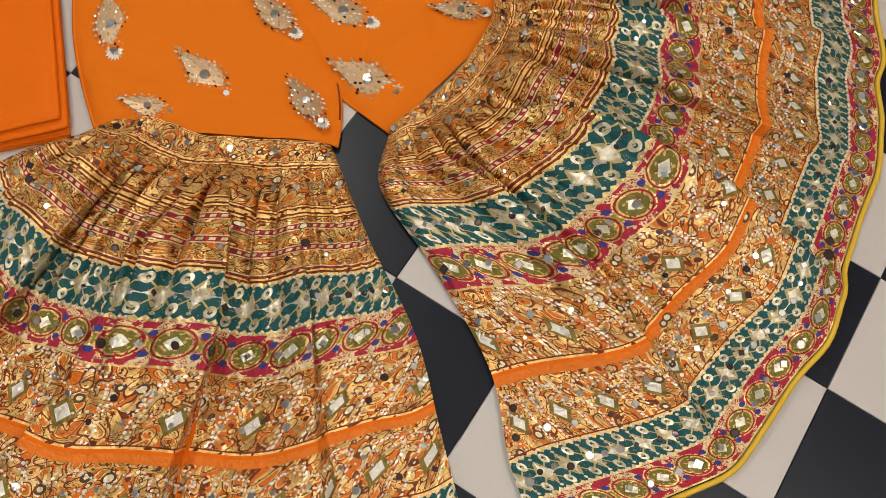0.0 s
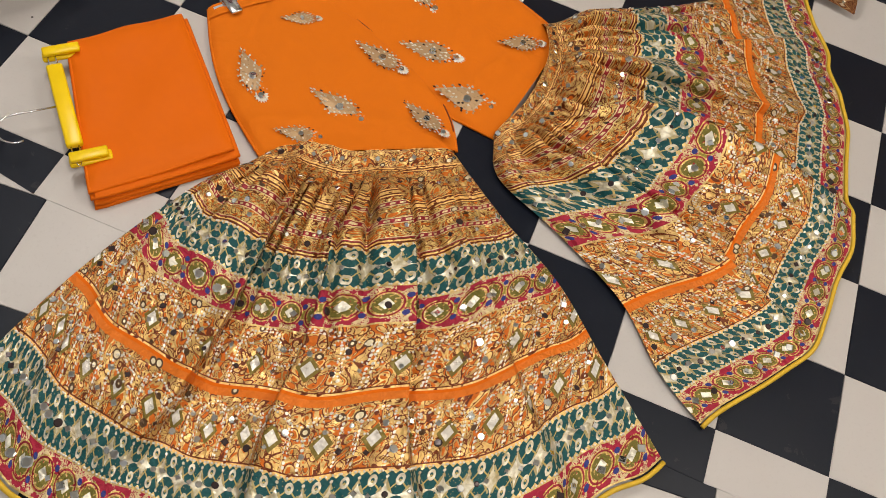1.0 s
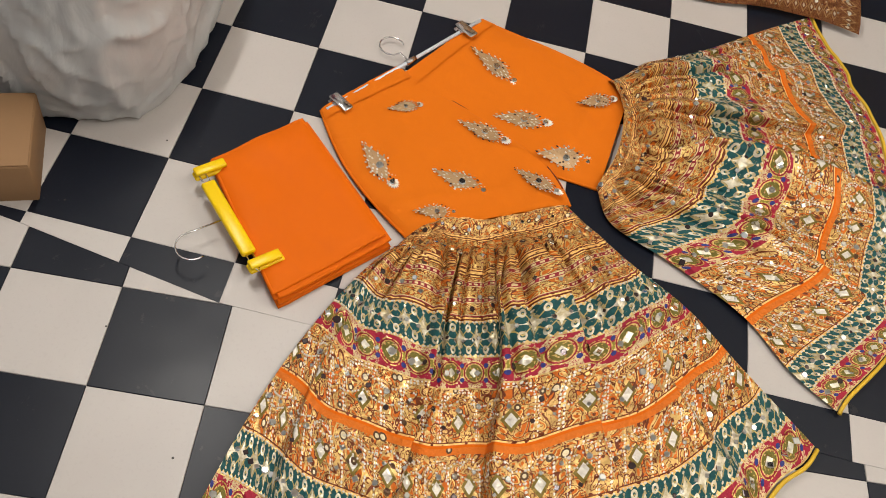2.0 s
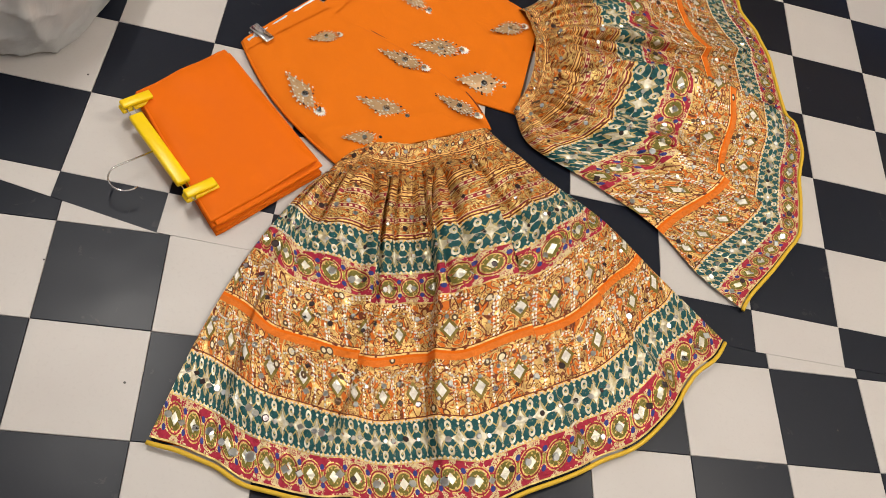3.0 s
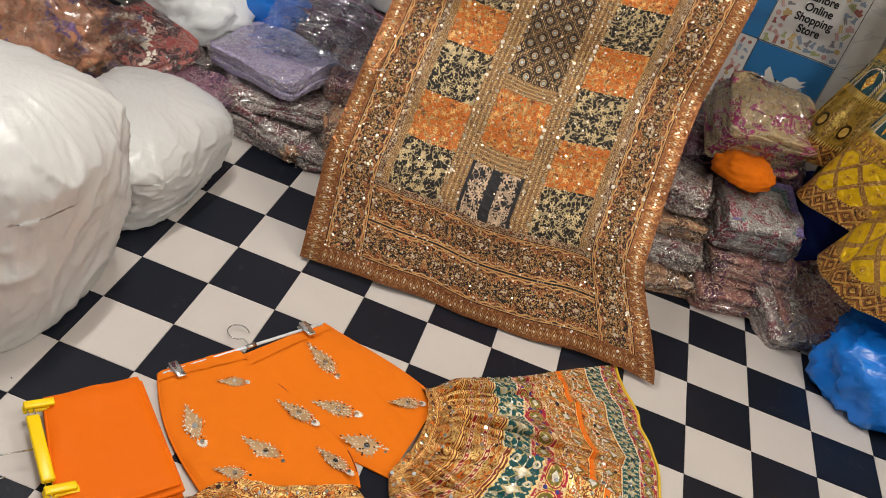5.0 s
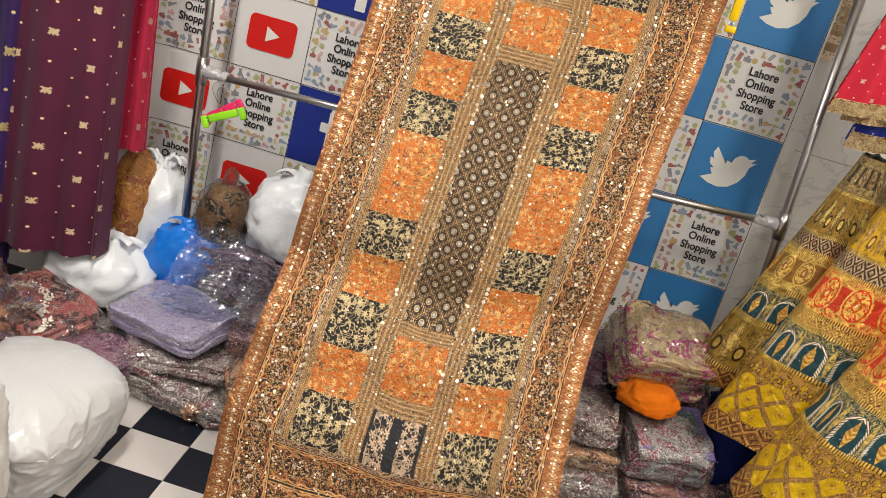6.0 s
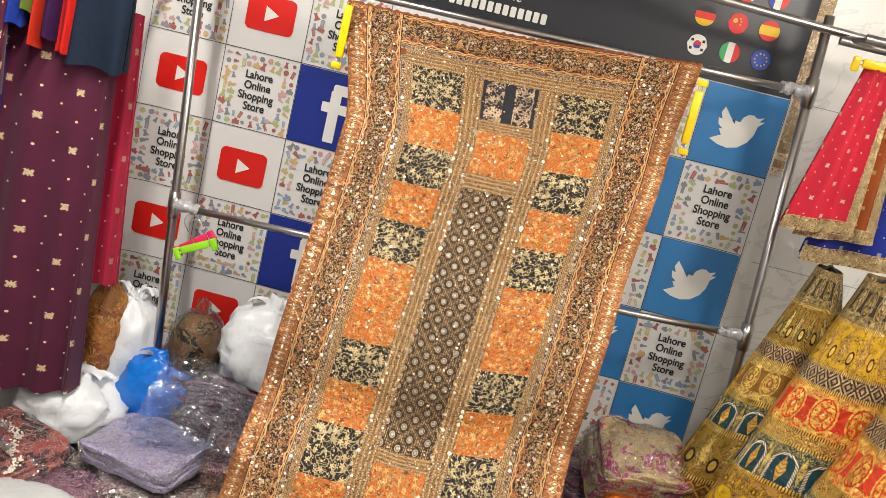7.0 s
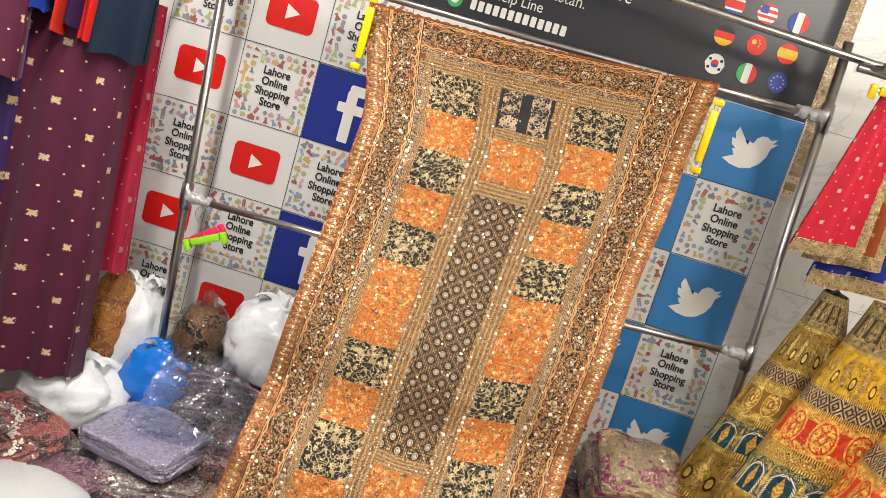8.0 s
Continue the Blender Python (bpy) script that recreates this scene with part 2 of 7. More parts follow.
def diamond_cloth(name):
    """Dark printed middle of the veil: a lattice of gold diamonds with a mirror in each."""
    g = Graph(name)
    u, v = g.uv()
    p = 0.062
    a, b = g.cell(g.m("ADD", u, v), p), g.cell(g.m("SUBTRACT", u, v), p)
    aa, ab = g.m("ABSOLUTE", a), g.m("ABSOLUTE", b)
    big = g.m("MAXIMUM", aa, ab)
    vec = metres(g, u, v, 1.0)
    lat = g.either(g.gt(big, p * 0.462), g.both(g.gt(big, p * 0.355), g.lt(big, p * 0.388)))
    dash = g.lt(g.m("FRACT", g.m("DIVIDE", u, 0.008)), 0.6)
    ring = g.both(g.gt(g.length(a, b), p * 0.165), g.lt(g.length(a, b), p * 0.225))
    mid = g.lt(g.length(a, b), p * 0.12)
    c = g.mix(g.noise(90.0, vec), (0.008, 0.007, 0.006), (0.03, 0.018, 0.012))
    c = g.mix(g.both(lat, dash), c, (0.62, 0.38, 0.15))
    c = g.mix(ring, c, (0.60, 0.40, 0.20))
    c = g.mix(mid, c, (0.36, 0.40, 0.39))
    c = g.mix(g.lt(g.voronoi(200.0, vec, "F1", 1.0)[0], 0.10), c, (0.5, 0.36, 0.2))
    return foil_finish(g, c, g.either(g.both(lat, dash), ring, mid), lat, metal=0.4)


def floral_patch(name, base, foil_color, scale=48.0, gap=0.42, seed=0.0, second=None, columns=0.0):
    """Embroidered patch: sprays of blossoms and stems over a plain ground."""
    g = Graph(name)
    u, v = g.uv()
    vec0 = metres(g, u, v, 1.0)
    rnd = g.node("ShaderNodeObjectInfo").outputs["Random"]
    shift = g.node("ShaderNodeVectorMath", operation="ADD")
    cmb = g.node("ShaderNodeCombineXYZ")
    g.put(cmb.inputs[0], g.m("MULTIPLY", rnd, 9.0)), g.put(cmb.inputs[1], g.m("MULTIPLY", rnd, 5.0))
    g.put(shift.inputs[0], vec0), g.put(shift.inputs[1], cmb.outputs[0])
    vec = shift.outputs[0]
    d = g.voronoi(scale, vec, "F1", 0.9)
    off = g.node("ShaderNodeVectorMath", operation="SUBTRACT")
    xyz = g.node("ShaderNodeSeparateXYZ")
    g.put(off.inputs[0], vec), g.put(off.inputs[1], d["Position"]), g.put(xyz.inputs[0], off.outputs[0])
    petal = g.m("COSINE", g.m("MULTIPLY", g.m("ARCTAN2", xyz.outputs[1], xyz.outputs[0]), 5.0))
    flower = g.lt(d[0], g.m("MULTIPLY", g.m("ADD", g.m("MULTIPLY", petal, 0.30), 0.70), gap))
    leaves = g.voronoi(scale * 2.3, vec, "F1", 1.0)
    flower = g.either(flower, g.both(g.lt(leaves[0], 0.24), g.gt(g.noise(scale * 0.7, vec, detail=0), 0.46)))
    eye = g.lt(d[0], 0.10)
    stem = g.lt(g.m("ABSOLUTE", g.m("SUBTRACT", g.noise(scale * 0.8, vec, detail=1), 0.5)), 0.028)
    stem2 = g.lt(g.m("ABSOLUTE", g.m("SUBTRACT", g.noise(scale * 1.4, vec, detail=0), 0.46)), 0.02)
    if columns:
        mid = g.m("ABSOLUTE", g.m("SUBTRACT", g.m("ABSOLUTE", g.m("SUBTRACT", u, columns / 2)), columns * 0.27))
        keep = g.lt(mid, columns * 0.17)
        flower, stem, stem2, eye = g.both(flower, keep), g.both(stem, keep), g.both(stem2, keep), g.both(eye, keep)
    tone = g.mix(g.noise(scale * 2.2, vec), foil_color, tuple(min(1, q * 1.5) for q in foil_color))
    if second:
        tone = g.mix(g.gt(g.noise(scale * 0.9, vec), 0.55), tone, second)
    c = g.mix(g.either(stem, stem2), base, tuple(q * 0.75 for q in foil_color))
    if second:
        c = g.mix(stem2, c, second)
    c = g.mix(flower, c, tone)
    c = g.mix(eye, c, tuple(q * 0.45 for q in foil_color))
    f = g.either(flower, stem)
    return foil_finish(g, c, g.m("MULTIPLY", f, 0.7), f, metal=0.35)


def ornate_border(name, base, w, foil_color=(0.60, 0.34, 0.12), dark=(0.03, 0.02, 0.015), period=0.085):
    """Rust border: a run of black medallions ringed with gold thread, wavy cords along both sides, pale stones."""
    g = Graph(name)
    u, v = g.uv()
    y = g.m("MULTIPLY", g.m("SUBTRACT", v, 0.5), w)
    vec = metres(g, u, v, w)
    x, xh = g.cell(u, period), g.cell(u, period, 0.5)
    wob = g.m("MULTIPLY", g.m("SUBTRACT", g.noise(120.0, vec, detail=2), 0.5), w * 0.52)
    d = g.m("ADD", g.length(x, g.m("MULTIPLY", y, 1.15)), wob)
    bud = g.m("ADD", g.length(g.m("MULTIPLY", xh, 1.2), y), wob)
    foil, line, e = gilt(g, vec, 80.0, 1.7, 0.34)
    tone = g.mix(g.noise(40.0, vec), tuple(q * 0.5 for q in foil_color), tuple(min(1, q * 1.3) for q in foil_color))
    c = g.mix(g.m("MULTIPLY", g.noise(30.0, vec), 0.9), base, tuple(q * 0.45 for q in base))
    c = g.mix(line, c, tone)
    c = g.mix(g.both(foil, g.gt(g.noise(45.0, vec), 0.50)), c, dark)
    c = g.mix(g.lt(bud, w * 0.13), c, dark)
    c = g.mix(g.both(g.lt(bud, w * 0.10), g.gt(bud, w * 0.06)), c, tone)
    c = g.mix(g.lt(d, w * 0.33), c, tone)
    c = g.mix(g.lt(d, w * 0.29), c, dark)
    c = g.mix(g.both(g.lt(d, w * 0.20), g.gt(d, w * 0.15)), c, tone)
    c = g.mix(g.both(g.lt(d, w * 0.12), line), c, base)
    c = g.mix(g.lt(d, w * 0.06), c, (0.62, 0.50, 0.34))
    wave = g.m("MULTIPLY", g.m("SINE", g.m("MULTIPLY", u, 150.0)), w * 0.022)
    ay = g.m("ABSOLUTE", y)
    cord = g.lt(g.m("ABSOLUTE", g.m("SUBTRACT", ay, g.m("ADD", wave, w * 0.40))), w * 0.020)
    rail = g.either(g.lt(g.m("ABSOLUTE", g.m("SUBTRACT", ay, w * 0.462)), w * 0.014), cord)
    c = g.mix(g.gt(ay, w * 0.475), c, dark)
    c = g.mix(rail, c, tone)
    c = g.mix(g.lt(g.voronoi(85.0, vec, "F1", 1.0)[0], 0.12), c, (0.84, 0.70, 0.48))
    f = g.either(line, rail)
    return foil_finish(g, c, g.m("MULTIPLY", f, 0.6), f, metal=0.35)


def cord_stripe(name, w):
    """Dull gold stripe of couched cords with pearl and mirror dots between."""
    g = Graph(name)
    u, v = g.uv()
    vec = metres(g, u, v, w)
    y = g.m("FRACT", g.m("MULTIPLY", v, 4.0))
    cord = g.both(g.gt(y, 0.30), g.lt(y, 0.70))
    twist = g.lt(g.m("FRACT", g.m("ADD", g.m("DIVIDE", u, 0.007), g.m("MULTIPLY", v, 3.0))), 0.6)
    foil, line, e = gilt(g, vec, 150.0, 6.0, 0.4)
    c = g.mix(foil, (0.06, 0.020, 0.007), (0.46, 0.25, 0.09))
    c = g.mix(g.both(cord, twist), c, (0.78, 0.52, 0.22))
    c = g.mix(line, c, (0.035, 0.015, 0.008))
    d = g.voronoi(62.0, vec, "F1", 1.0)[0]
    c = g.mix(g.lt(d, 0.26), c, (0.03, 0.02, 0.015))
    c = g.mix(g.lt(d, 0.17), c, (0.80, 0.68, 0.48))
    return foil_finish(g, c, 0.3, g.both(cord, twist), metal=0.2)


def lattice_edge(name, w):
    """Light copper edging with a zigzag lattice and pale stones."""
    g = Graph(name)
    u, v = g.uv()
    y = g.m("MULTIPLY", g.m("SUBTRACT", v, 0.5), w)
    vec = metres(g, u, v, w)
    p = w * 0.34
    x = g.cell(u, p)
    s = g.m("ADD", g.m("ABSOLUTE", x), g.m("MULTIPLY", g.m("ABSOLUTE", y), 0.50))
    lat = g.lt(g.m("ABSOLUTE", g.m("SUBTRACT", s, p * 0.42)), p * 0.06)
    stone = g.lt(s, p * 0.17)
    foil, line, e = gilt(g, vec, 130.0, 5.2, 0.45)
    c = g.mix(foil, (0.22, 0.050, 0.013), (0.45, 0.20, 0.07))
    c = g.mix(line, c, (0.14, 0.03, 0.012))
    c = g.mix(lat, c, (0.62, 0.35, 0.14))
    c = g.mix(stone, c, (0.86, 0.72, 0.5))
    return foil_finish(g, c, g.either(foil, stone), foil, metal=0.55)


def sequin_cloth(name, base, spark, scale=160.0, dens=0.32, streak=None, field_scale=13.0):
    """Cloth packed with sequins, the glints of some painted in as brighter colour."""
    g = Graph(name)
    vec = g.coord("Object")
    d = g.voronoi(scale, vec, "F1", 1.0)
    field = g.noise(field_scale, vec, detail=3, dist=0.8)
    vine = g.m("ABSOLUTE", g.m("SUBTRACT", g.noise(24.0, vec, detail=2, dist=1.0), 0.5))
    tone = g.mix(g.noise(48.0, vec, detail=4), tuple(q * 0.6 for q in base), tuple(0.6 * p + 0.4 * q for p, q in zip(base, spark)))
    if streak:
        tone = g.mix(g.gt(field, 0.54), tone, streak)
        tone = g.mix(g.lt(vine, 0.022), tone, tuple(0.75 * q for q in spark))
        tone = g.mix(g.both(g.gt(vine, 0.022), g.lt(vine, 0.040)), tone, tuple(0.3 * q for q in base))
    c = g.mix(g.lt(d[0], dens), tone, spark)
    shine = g.lt(d[0], dens)
    bright = g.mix(g.m("MULTIPLY", shine, g.gt(g.noise(scale * 1.1, vec, detail=0), 0.52)), c, tuple(min(0.95, q * 1.7) for q in spark))
    return g.finish(bright, g.m("SUBTRACT", 0.55, g.m("MULTIPLY", shine, 0.3)), g.m("MULTIPLY", shine, 0.35), d[0], 0.8, 0.004, 0.5)


def tile_material(name, color, dark, rough, spec=0.45):
    """Printed vinyl: faint mottling, scuffs and dust."""
    g = Graph(name)
    rnd = g.node("ShaderNodeObjectInfo").outputs["Random"]
    geo = g.node("ShaderNodeNewGeometry").outputs["Position"]
    cloud = g.noise(5.0, geo, detail=5)
    speck = g.noise(160.0, geo, detail=2)
    scuff = g.noise(11.0, geo, detail=6, rough=0.7, dist=1.2)
    c = g.mix(g.m("MULTIPLY", cloud, 0.6), color, dark)
    c = g.mix(g.m("MULTIPLY", g.gt(speck, 0.62), 0.18), c, dark)
    c = g.mix(g.m("MULTIPLY", rnd, 0.22), c, dark)
    dust = g.m("MULTIPLY", g.gt(scuff, 0.64), 0.05)
    c = g.mix(dust, c, (0.30, 0.27, 0.24))
    spot = g.lt(g.voronoi(9.0, geo, "F1", 1.0)[0], 0.02)
    c = g.mix(spot, c, (0.05, 0.04, 0.035))
    return g.finish(c, g.m("ADD", rough, g.m("MULTIPLY", cloud, 0.25)), 0.0, g.m("ADD", g.m("MULTIPLY", cloud, 1.0), g.m("MULTIPLY", speck, 0.05)), 0.12, 0.004, spec)


def marble_wall(name, color, vein):
    g = Graph(name)
    geo = g.node("ShaderNodeNewGeometry").outputs["Position"]
    n = g.noise(2.4, geo, detail=6, dist=2.2)
    v = g.lt(g.m("ABSOLUTE", g.m("SUBTRACT", n, 0.5)), 0.012)
    c = g.mix(g.m("MULTIPLY", n, 0.35), color, vein)
    c = g.mix(g.m("MULTIPLY", v, 0.45), c, vein)
    return g.finish(c, 0.28, 0.0, n, 0.05, 0.002, 0.5)


def film_plastic(name, tint=(1, 1, 1), haze=0.012, gloss=2.0):
    """Clear wrapping film: see-through with a crinkled gloss."""
    g = Graph(name)
    n = g.noise(11.0, detail=2, dist=1.0)
    bump = g.node("ShaderNodeBump")
    g.put(bump.inputs["Strength"], 0.8), g.put(bump.inputs["Distance"], 0.02), g.put(bump.inputs["Height"], n)
    tr, gl, df = g.node("ShaderNodeBsdfTransparent"), g.node("ShaderNodeBsdfGlossy"), g.node("ShaderNodeBsdfDiffuse")
    g.put(tr.inputs[0], tint), g.put(gl.inputs["Roughness"], 0.07), g.put(df.inputs[0], (0.8, 0.8, 0.82))
    g.put(gl.inputs["Normal"], bump.outputs[0]), g.put(df.inputs["Normal"], bump.outputs[0])
    a, b = g.node("ShaderNodeMixShader"), g.node("ShaderNodeMixShader")
    g.put(a.inputs[0], haze)
    g.nt.links.new(tr.outputs[0], a.inputs[1]), g.nt.links.new(df.outputs[0], a.inputs[2])
    fr = g.node("ShaderNodeFresnel")
    g.put(fr.inputs["IOR"], 1.5), g.put(fr.inputs["Normal"], bump.outputs[0])
    g.put(b.inputs[0], g.m("MINIMUM", g.m("MULTIPLY", fr.outputs[0], gloss), 0.60))
    g.nt.links.new(a.outputs[0], b.inputs[1]), g.nt.links.new(gl.outputs[0], b.inputs[2])
    g.nt.links.new(b.outputs[0], g.out.inputs[0])
    return g.mat


def sack_plastic(name, color, rough=0.38, scale=5.0):
    g = Graph(name)
    n = g.noise(scale, detail=5, dist=1.6)
    f = g.m("ABSOLUTE", g.m("SUBTRACT", g.noise(scale * 1.3, detail=2, dist=1.2), 0.5))
    c = g.mix(g.m("MULTIPLY", n, 0.35), color, tuple(q * 0.82 for q in color))
    h = g.m("ADD", g.m("MULTIPLY", n, 0.6), g.m("MULTIPLY", f, 0.6))
    m = g.finish(c, rough, 0.0, h, 0.5, 0.018, 0.5)
    g.bsdf.inputs["Subsurface Weight"].default_value = 0.15
    g.bsdf.inputs["Subsurface Radius"].default_value = (0.03, 0.03, 0.03)
    return m


M_ORANGE = cloth("orange_cotton", ORANGE)
M_ORANGE_SILK = cloth("orange_silk", (0.80, 0.150, 0.001), wrinkle=5.0, sheen=0.02, rough=0.55)
M_WHITE_TILE = tile_material("white_vinyl", (0.58, 0.545, 0.515), (0.46, 0.42, 0.395), 0.34)
M_BLACK_TILE = tile_material("black_vinyl", (0.006, 0.008, 0.015), (0.012, 0.015, 0.024), 0.22, 0.22)
M_STEEL = plain("brushed_steel", (0.42, 0.40, 0.38), 0.28, 1.0, 0.2, 9.0, 0.1, 90.0)
M_CHROME = plain("chrome_wire", (0.70, 0.70, 0.70), 0.15, 1.0, 0.05)
M_WHITE_METAL = plain("white_coated_rod", (0.68, 0.74, 0.80), 0.3, 0.1, 0.06)
M_YELLOW = plain("yellow_plastic", (0.92, 0.62, 0.0), 0.32, 0.0, 0.06, 8, 0.05)
M_GREEN_PLASTIC = plain("green_plastic", (0.30, 0.75, 0.02), 0.3, 0.0, 0.06)
M_PINK_PLASTIC = plain("pink_plastic", (0.75, 0.02, 0.12), 0.3, 0.0, 0.06)
M_PIPING = plain("yellow_piping", (0.72, 0.45, 0.03), 0.6, 0.0, 0.12, 30)
M_MIRROR = plain("mirror_bits", (0.82, 0.82, 0.78), 0.06, 1.0, 0.02)
M_SILVER_BEAD = plain("silver_beads", (0.72, 0.66, 0.54), 0.28, 0.45, 0.2, 60)
M_PEARL = plain("pearl_beads", (0.80, 0.74, 0.64), 0.3, 0.1, 0.1, 60)
M_DARK_BEAD = plain("dark_stones", (0.06, 0.04, 0.04), 0.15, 0.3, 0.2, 60)
M_WALL = plain("painted_wall", (0.52, 0.54, 0.58), 0.6, 0.0, 0.1, 3.0, 0.1, 60)
M_MARBLE = marble_wall("marble_tile", (0.82, 0.81, 0.77), (0.52, 0.53, 0.54))
M_CEILING = plain("ceiling_paint", (0.78, 0.77, 0.74), 0.8, 0.0, 0.06, 2.0)
M_SLAB = plain("floor_slab", (0.22, 0.20, 0.18), 0.8, 0.0, 0.1)
M_TRIM = brocade("patterned_trim", (0.56, 0.38, 0.20), (0.74, 0.62, 0.44), 24.0, 2.0, 0.24, (0.44, 0.29, 0.15), w=1.25, shade=0.2, metal=0.1)
M_BANNER = plain("white_vinyl_print", (0.72, 0.71, 0.69), 0.42, 0.0, 0.06, 4.0, 0.05)
M_BLACK_PRINT = plain("black_vinyl_print", (0.024, 0.025, 0.031), 0.34, 0.0, 0.2, 4.0, 0.05)
M_RED_PRINT = plain("red_vinyl_print", (0.66, 0.012, 0.008), 0.42, 0.0, 0.06)
M_BLUE_PRINT = plain("deep_blue_print", (0.008, 0.025, 0.24), 0.42, 0.0, 0.06)
M_SKY_PRINT = plain("sky_blue_print", (0.035, 0.20, 0.48), 0.42, 0.0, 0.08)
M_INK = plain("ink", (0.02, 0.02, 0.022), 0.5, 0.0, 0.05)
M_WHITE_INK = plain("white_ink", (0.78, 0.77, 0.72), 0.45, 0.0, 0.04)
DOODLE = [plain("doodle_" + n, c, 0.5, 0.0, 0.1) for n, c in (
    ("red", (0.36, 0.12, 0.10)), ("blue", (0.26, 0.33, 0.42)), ("green", (0.42, 0.45, 0.22)), ("pink", (0.56, 0.34, 0.32)),
    ("ochre", (0.56, 0.40, 0.18)), ("grey", (0.25, 0.25, 0.27)))]
M_FILM = film_plastic("clear_film")
M_FILM_THIN = film_plastic("thin_film", (1, 1, 1), 0.01, 1.0)
M_FILM_BLUE = film_plastic("bluish_film", (0.92, 0.95, 1.0), 0.02)
M_SACK = sack_plastic("white_sack_plastic", (0.56, 0.565, 0.56), 0.32, 5.0)
M_BAG_WHITE = sack_plastic("white_bag_plastic", (0.74, 0.76, 0.78), 0.32, 6.0)
M_BAG_BLUE = sack_plastic("blue_bag_plastic", (0.008, 0.19, 0.72), 0.25, 9.0)
M_CARD = plain("brown_cardboard", (0.30, 0.17, 0.08), 0.8)
M_TUBE = bpy.data.materials.new("tube_glow")
M_TUBE.use_nodes = True
M_TUBE.node_tree.nodes["Principled BSDF"].inputs["Emission Color"].default_value = (1, 0.95, 0.88, 1)
M_TUBE.node_tree.nodes["Principled BSDF"].inputs["Emission Strength"].default_value = 6.0


# ---- mesh helpers ----
def link(name, bm, mats, parent=None, label="", smooth=True):
    """Links a bmesh as one mesh object."""
    me = bpy.data.meshes.new(name)
    bm.normal_update()
    bm.to_mesh(me)
    bm.free()
    for m in mats if isinstance(mats, (list, tuple)) else [mats]:
        me.materials.append(m)
    if smooth:
        me.polygons.foreach_set("use_smooth", [True] * len(me.polygons))
    ob = new(name, me)
    if parent:
        ob.parent = parent
    if label:
        tagged(ob, label)
    return ob


def part(name, bm, material, parent, label="", smooth=True):
    return link(name, bm, material, parent, label, smooth)


def thing(name, label, category, group="", kind="", at=(0, 0, 0), rz=0.0):
    ob = new(name)
    ob.empty_display_size = 0.05
    ob.matrix_basis = pose(*at, 0, 0, rz)
    return tagged(ob, label, category, group, kind)


def box(bm, x0, x1, y0, y1, z0, z1, m=None, mat=0):
    vs = [bm.verts.new((x, y, z)) for z in (z0, z1) for x, y in ((x0, y0), (x1, y0), (x1, y1), (x0, y1))]
    for f in ((3, 2, 1, 0), (4, 5, 6, 7), (0, 1, 5, 4), (1, 2, 6, 5), (2, 3, 7, 6), (3, 0, 4, 7)):
        bm.faces.new([vs[i] for i in f]).material_index = mat
    if m is not None:
        for v in vs:
            v.co = m @ v.co
    return vs


def bevel_box(x0, x1, y0, y1, z0, z1, r=0.004, seg=2):
    bm = bmesh.new()
    box(bm, x0, x1, y0, y1, z0, z1)
    bmesh.ops.bevel(bm, geom=list(bm.edges), offset=r, segments=seg, affect="EDGES", profile=0.5)
    return bm


def tube(bm, pts, r, n=10, closed_ends=True, mat=0):
    """A round pipe along points."""
    pts = [Vector(p) for p in pts]
    rings = []
    side = None
    for i, p in enumerate(pts):
        d = (pts[min(i + 1, len(pts) - 1)] - pts[max(i - 1, 0)]).normalized()
        if side is None:
            side = d.orthogonal().normalized()
        side = (side - d * side.dot(d)).normalized()
        up = d.cross(side)
        rr = r[i] if isinstance(r, (list, tuple)) else r
        rings.append([bm.verts.new(p + (side * math.cos(a) + up * math.sin(a)) * rr) for a in (2 * math.pi * k / n for k in range(n))])
    for a, b in zip(rings, rings[1:]):
        for k in range(n):
            bm.faces.new((a[k], a[(k + 1) % n], b[(k + 1) % n], b[k])).material_index = mat
    if closed_ends:
        bm.faces.new(rings[0][::-1]).material_index = mat
        bm.faces.new(rings[-1]).material_index = mat


def pipe(name, pts, r, mat, parent, n=12, label=""):
    bm = bmesh.new()
    tube(bm, pts, r, n)
    return part(name, bm, mat, parent, label)


def sheet(surf, u0, u1, v0, v1, nu, nv, uvf=None):
    """A grid over surf(u, v); the texture runs in metres along u and from 0 to 1 along v unless uvf is given."""
    bm = bmesh.new()
    lay = bm.loops.layers.uv.new("UVMap")
    g = [[bm.verts.new(surf(u0 + (u1 - u0) * i / nu, v0 + (v1 - v0) * j / nv)) for i in range(nu + 1)] for j in range(nv + 1)]
    for j in range(nv):
        for i in range(nu):
            f = bm.faces.new((g[j][i], g[j][i + 1], g[j + 1][i + 1], g[j + 1][i]))
            for lp, (a, b) in zip(f.loops, ((i, j), (i + 1, j), (i + 1, j + 1), (i, j + 1))):
                lp[lay].uv = uvf(a / nu, b / nv) if uvf else (a / nu, b / nv)
    return bm


def frame_at(surf, u, v, e=0.004):
    p = surf(u, v)
    du, dv = (surf(u + e, v) - surf(u - e, v)).normalized(), (surf(u, v + e) - surf(u, v - e)).normalized()
    n = du.cross(dv).normalized()
    return p, du, n.cross(du), n


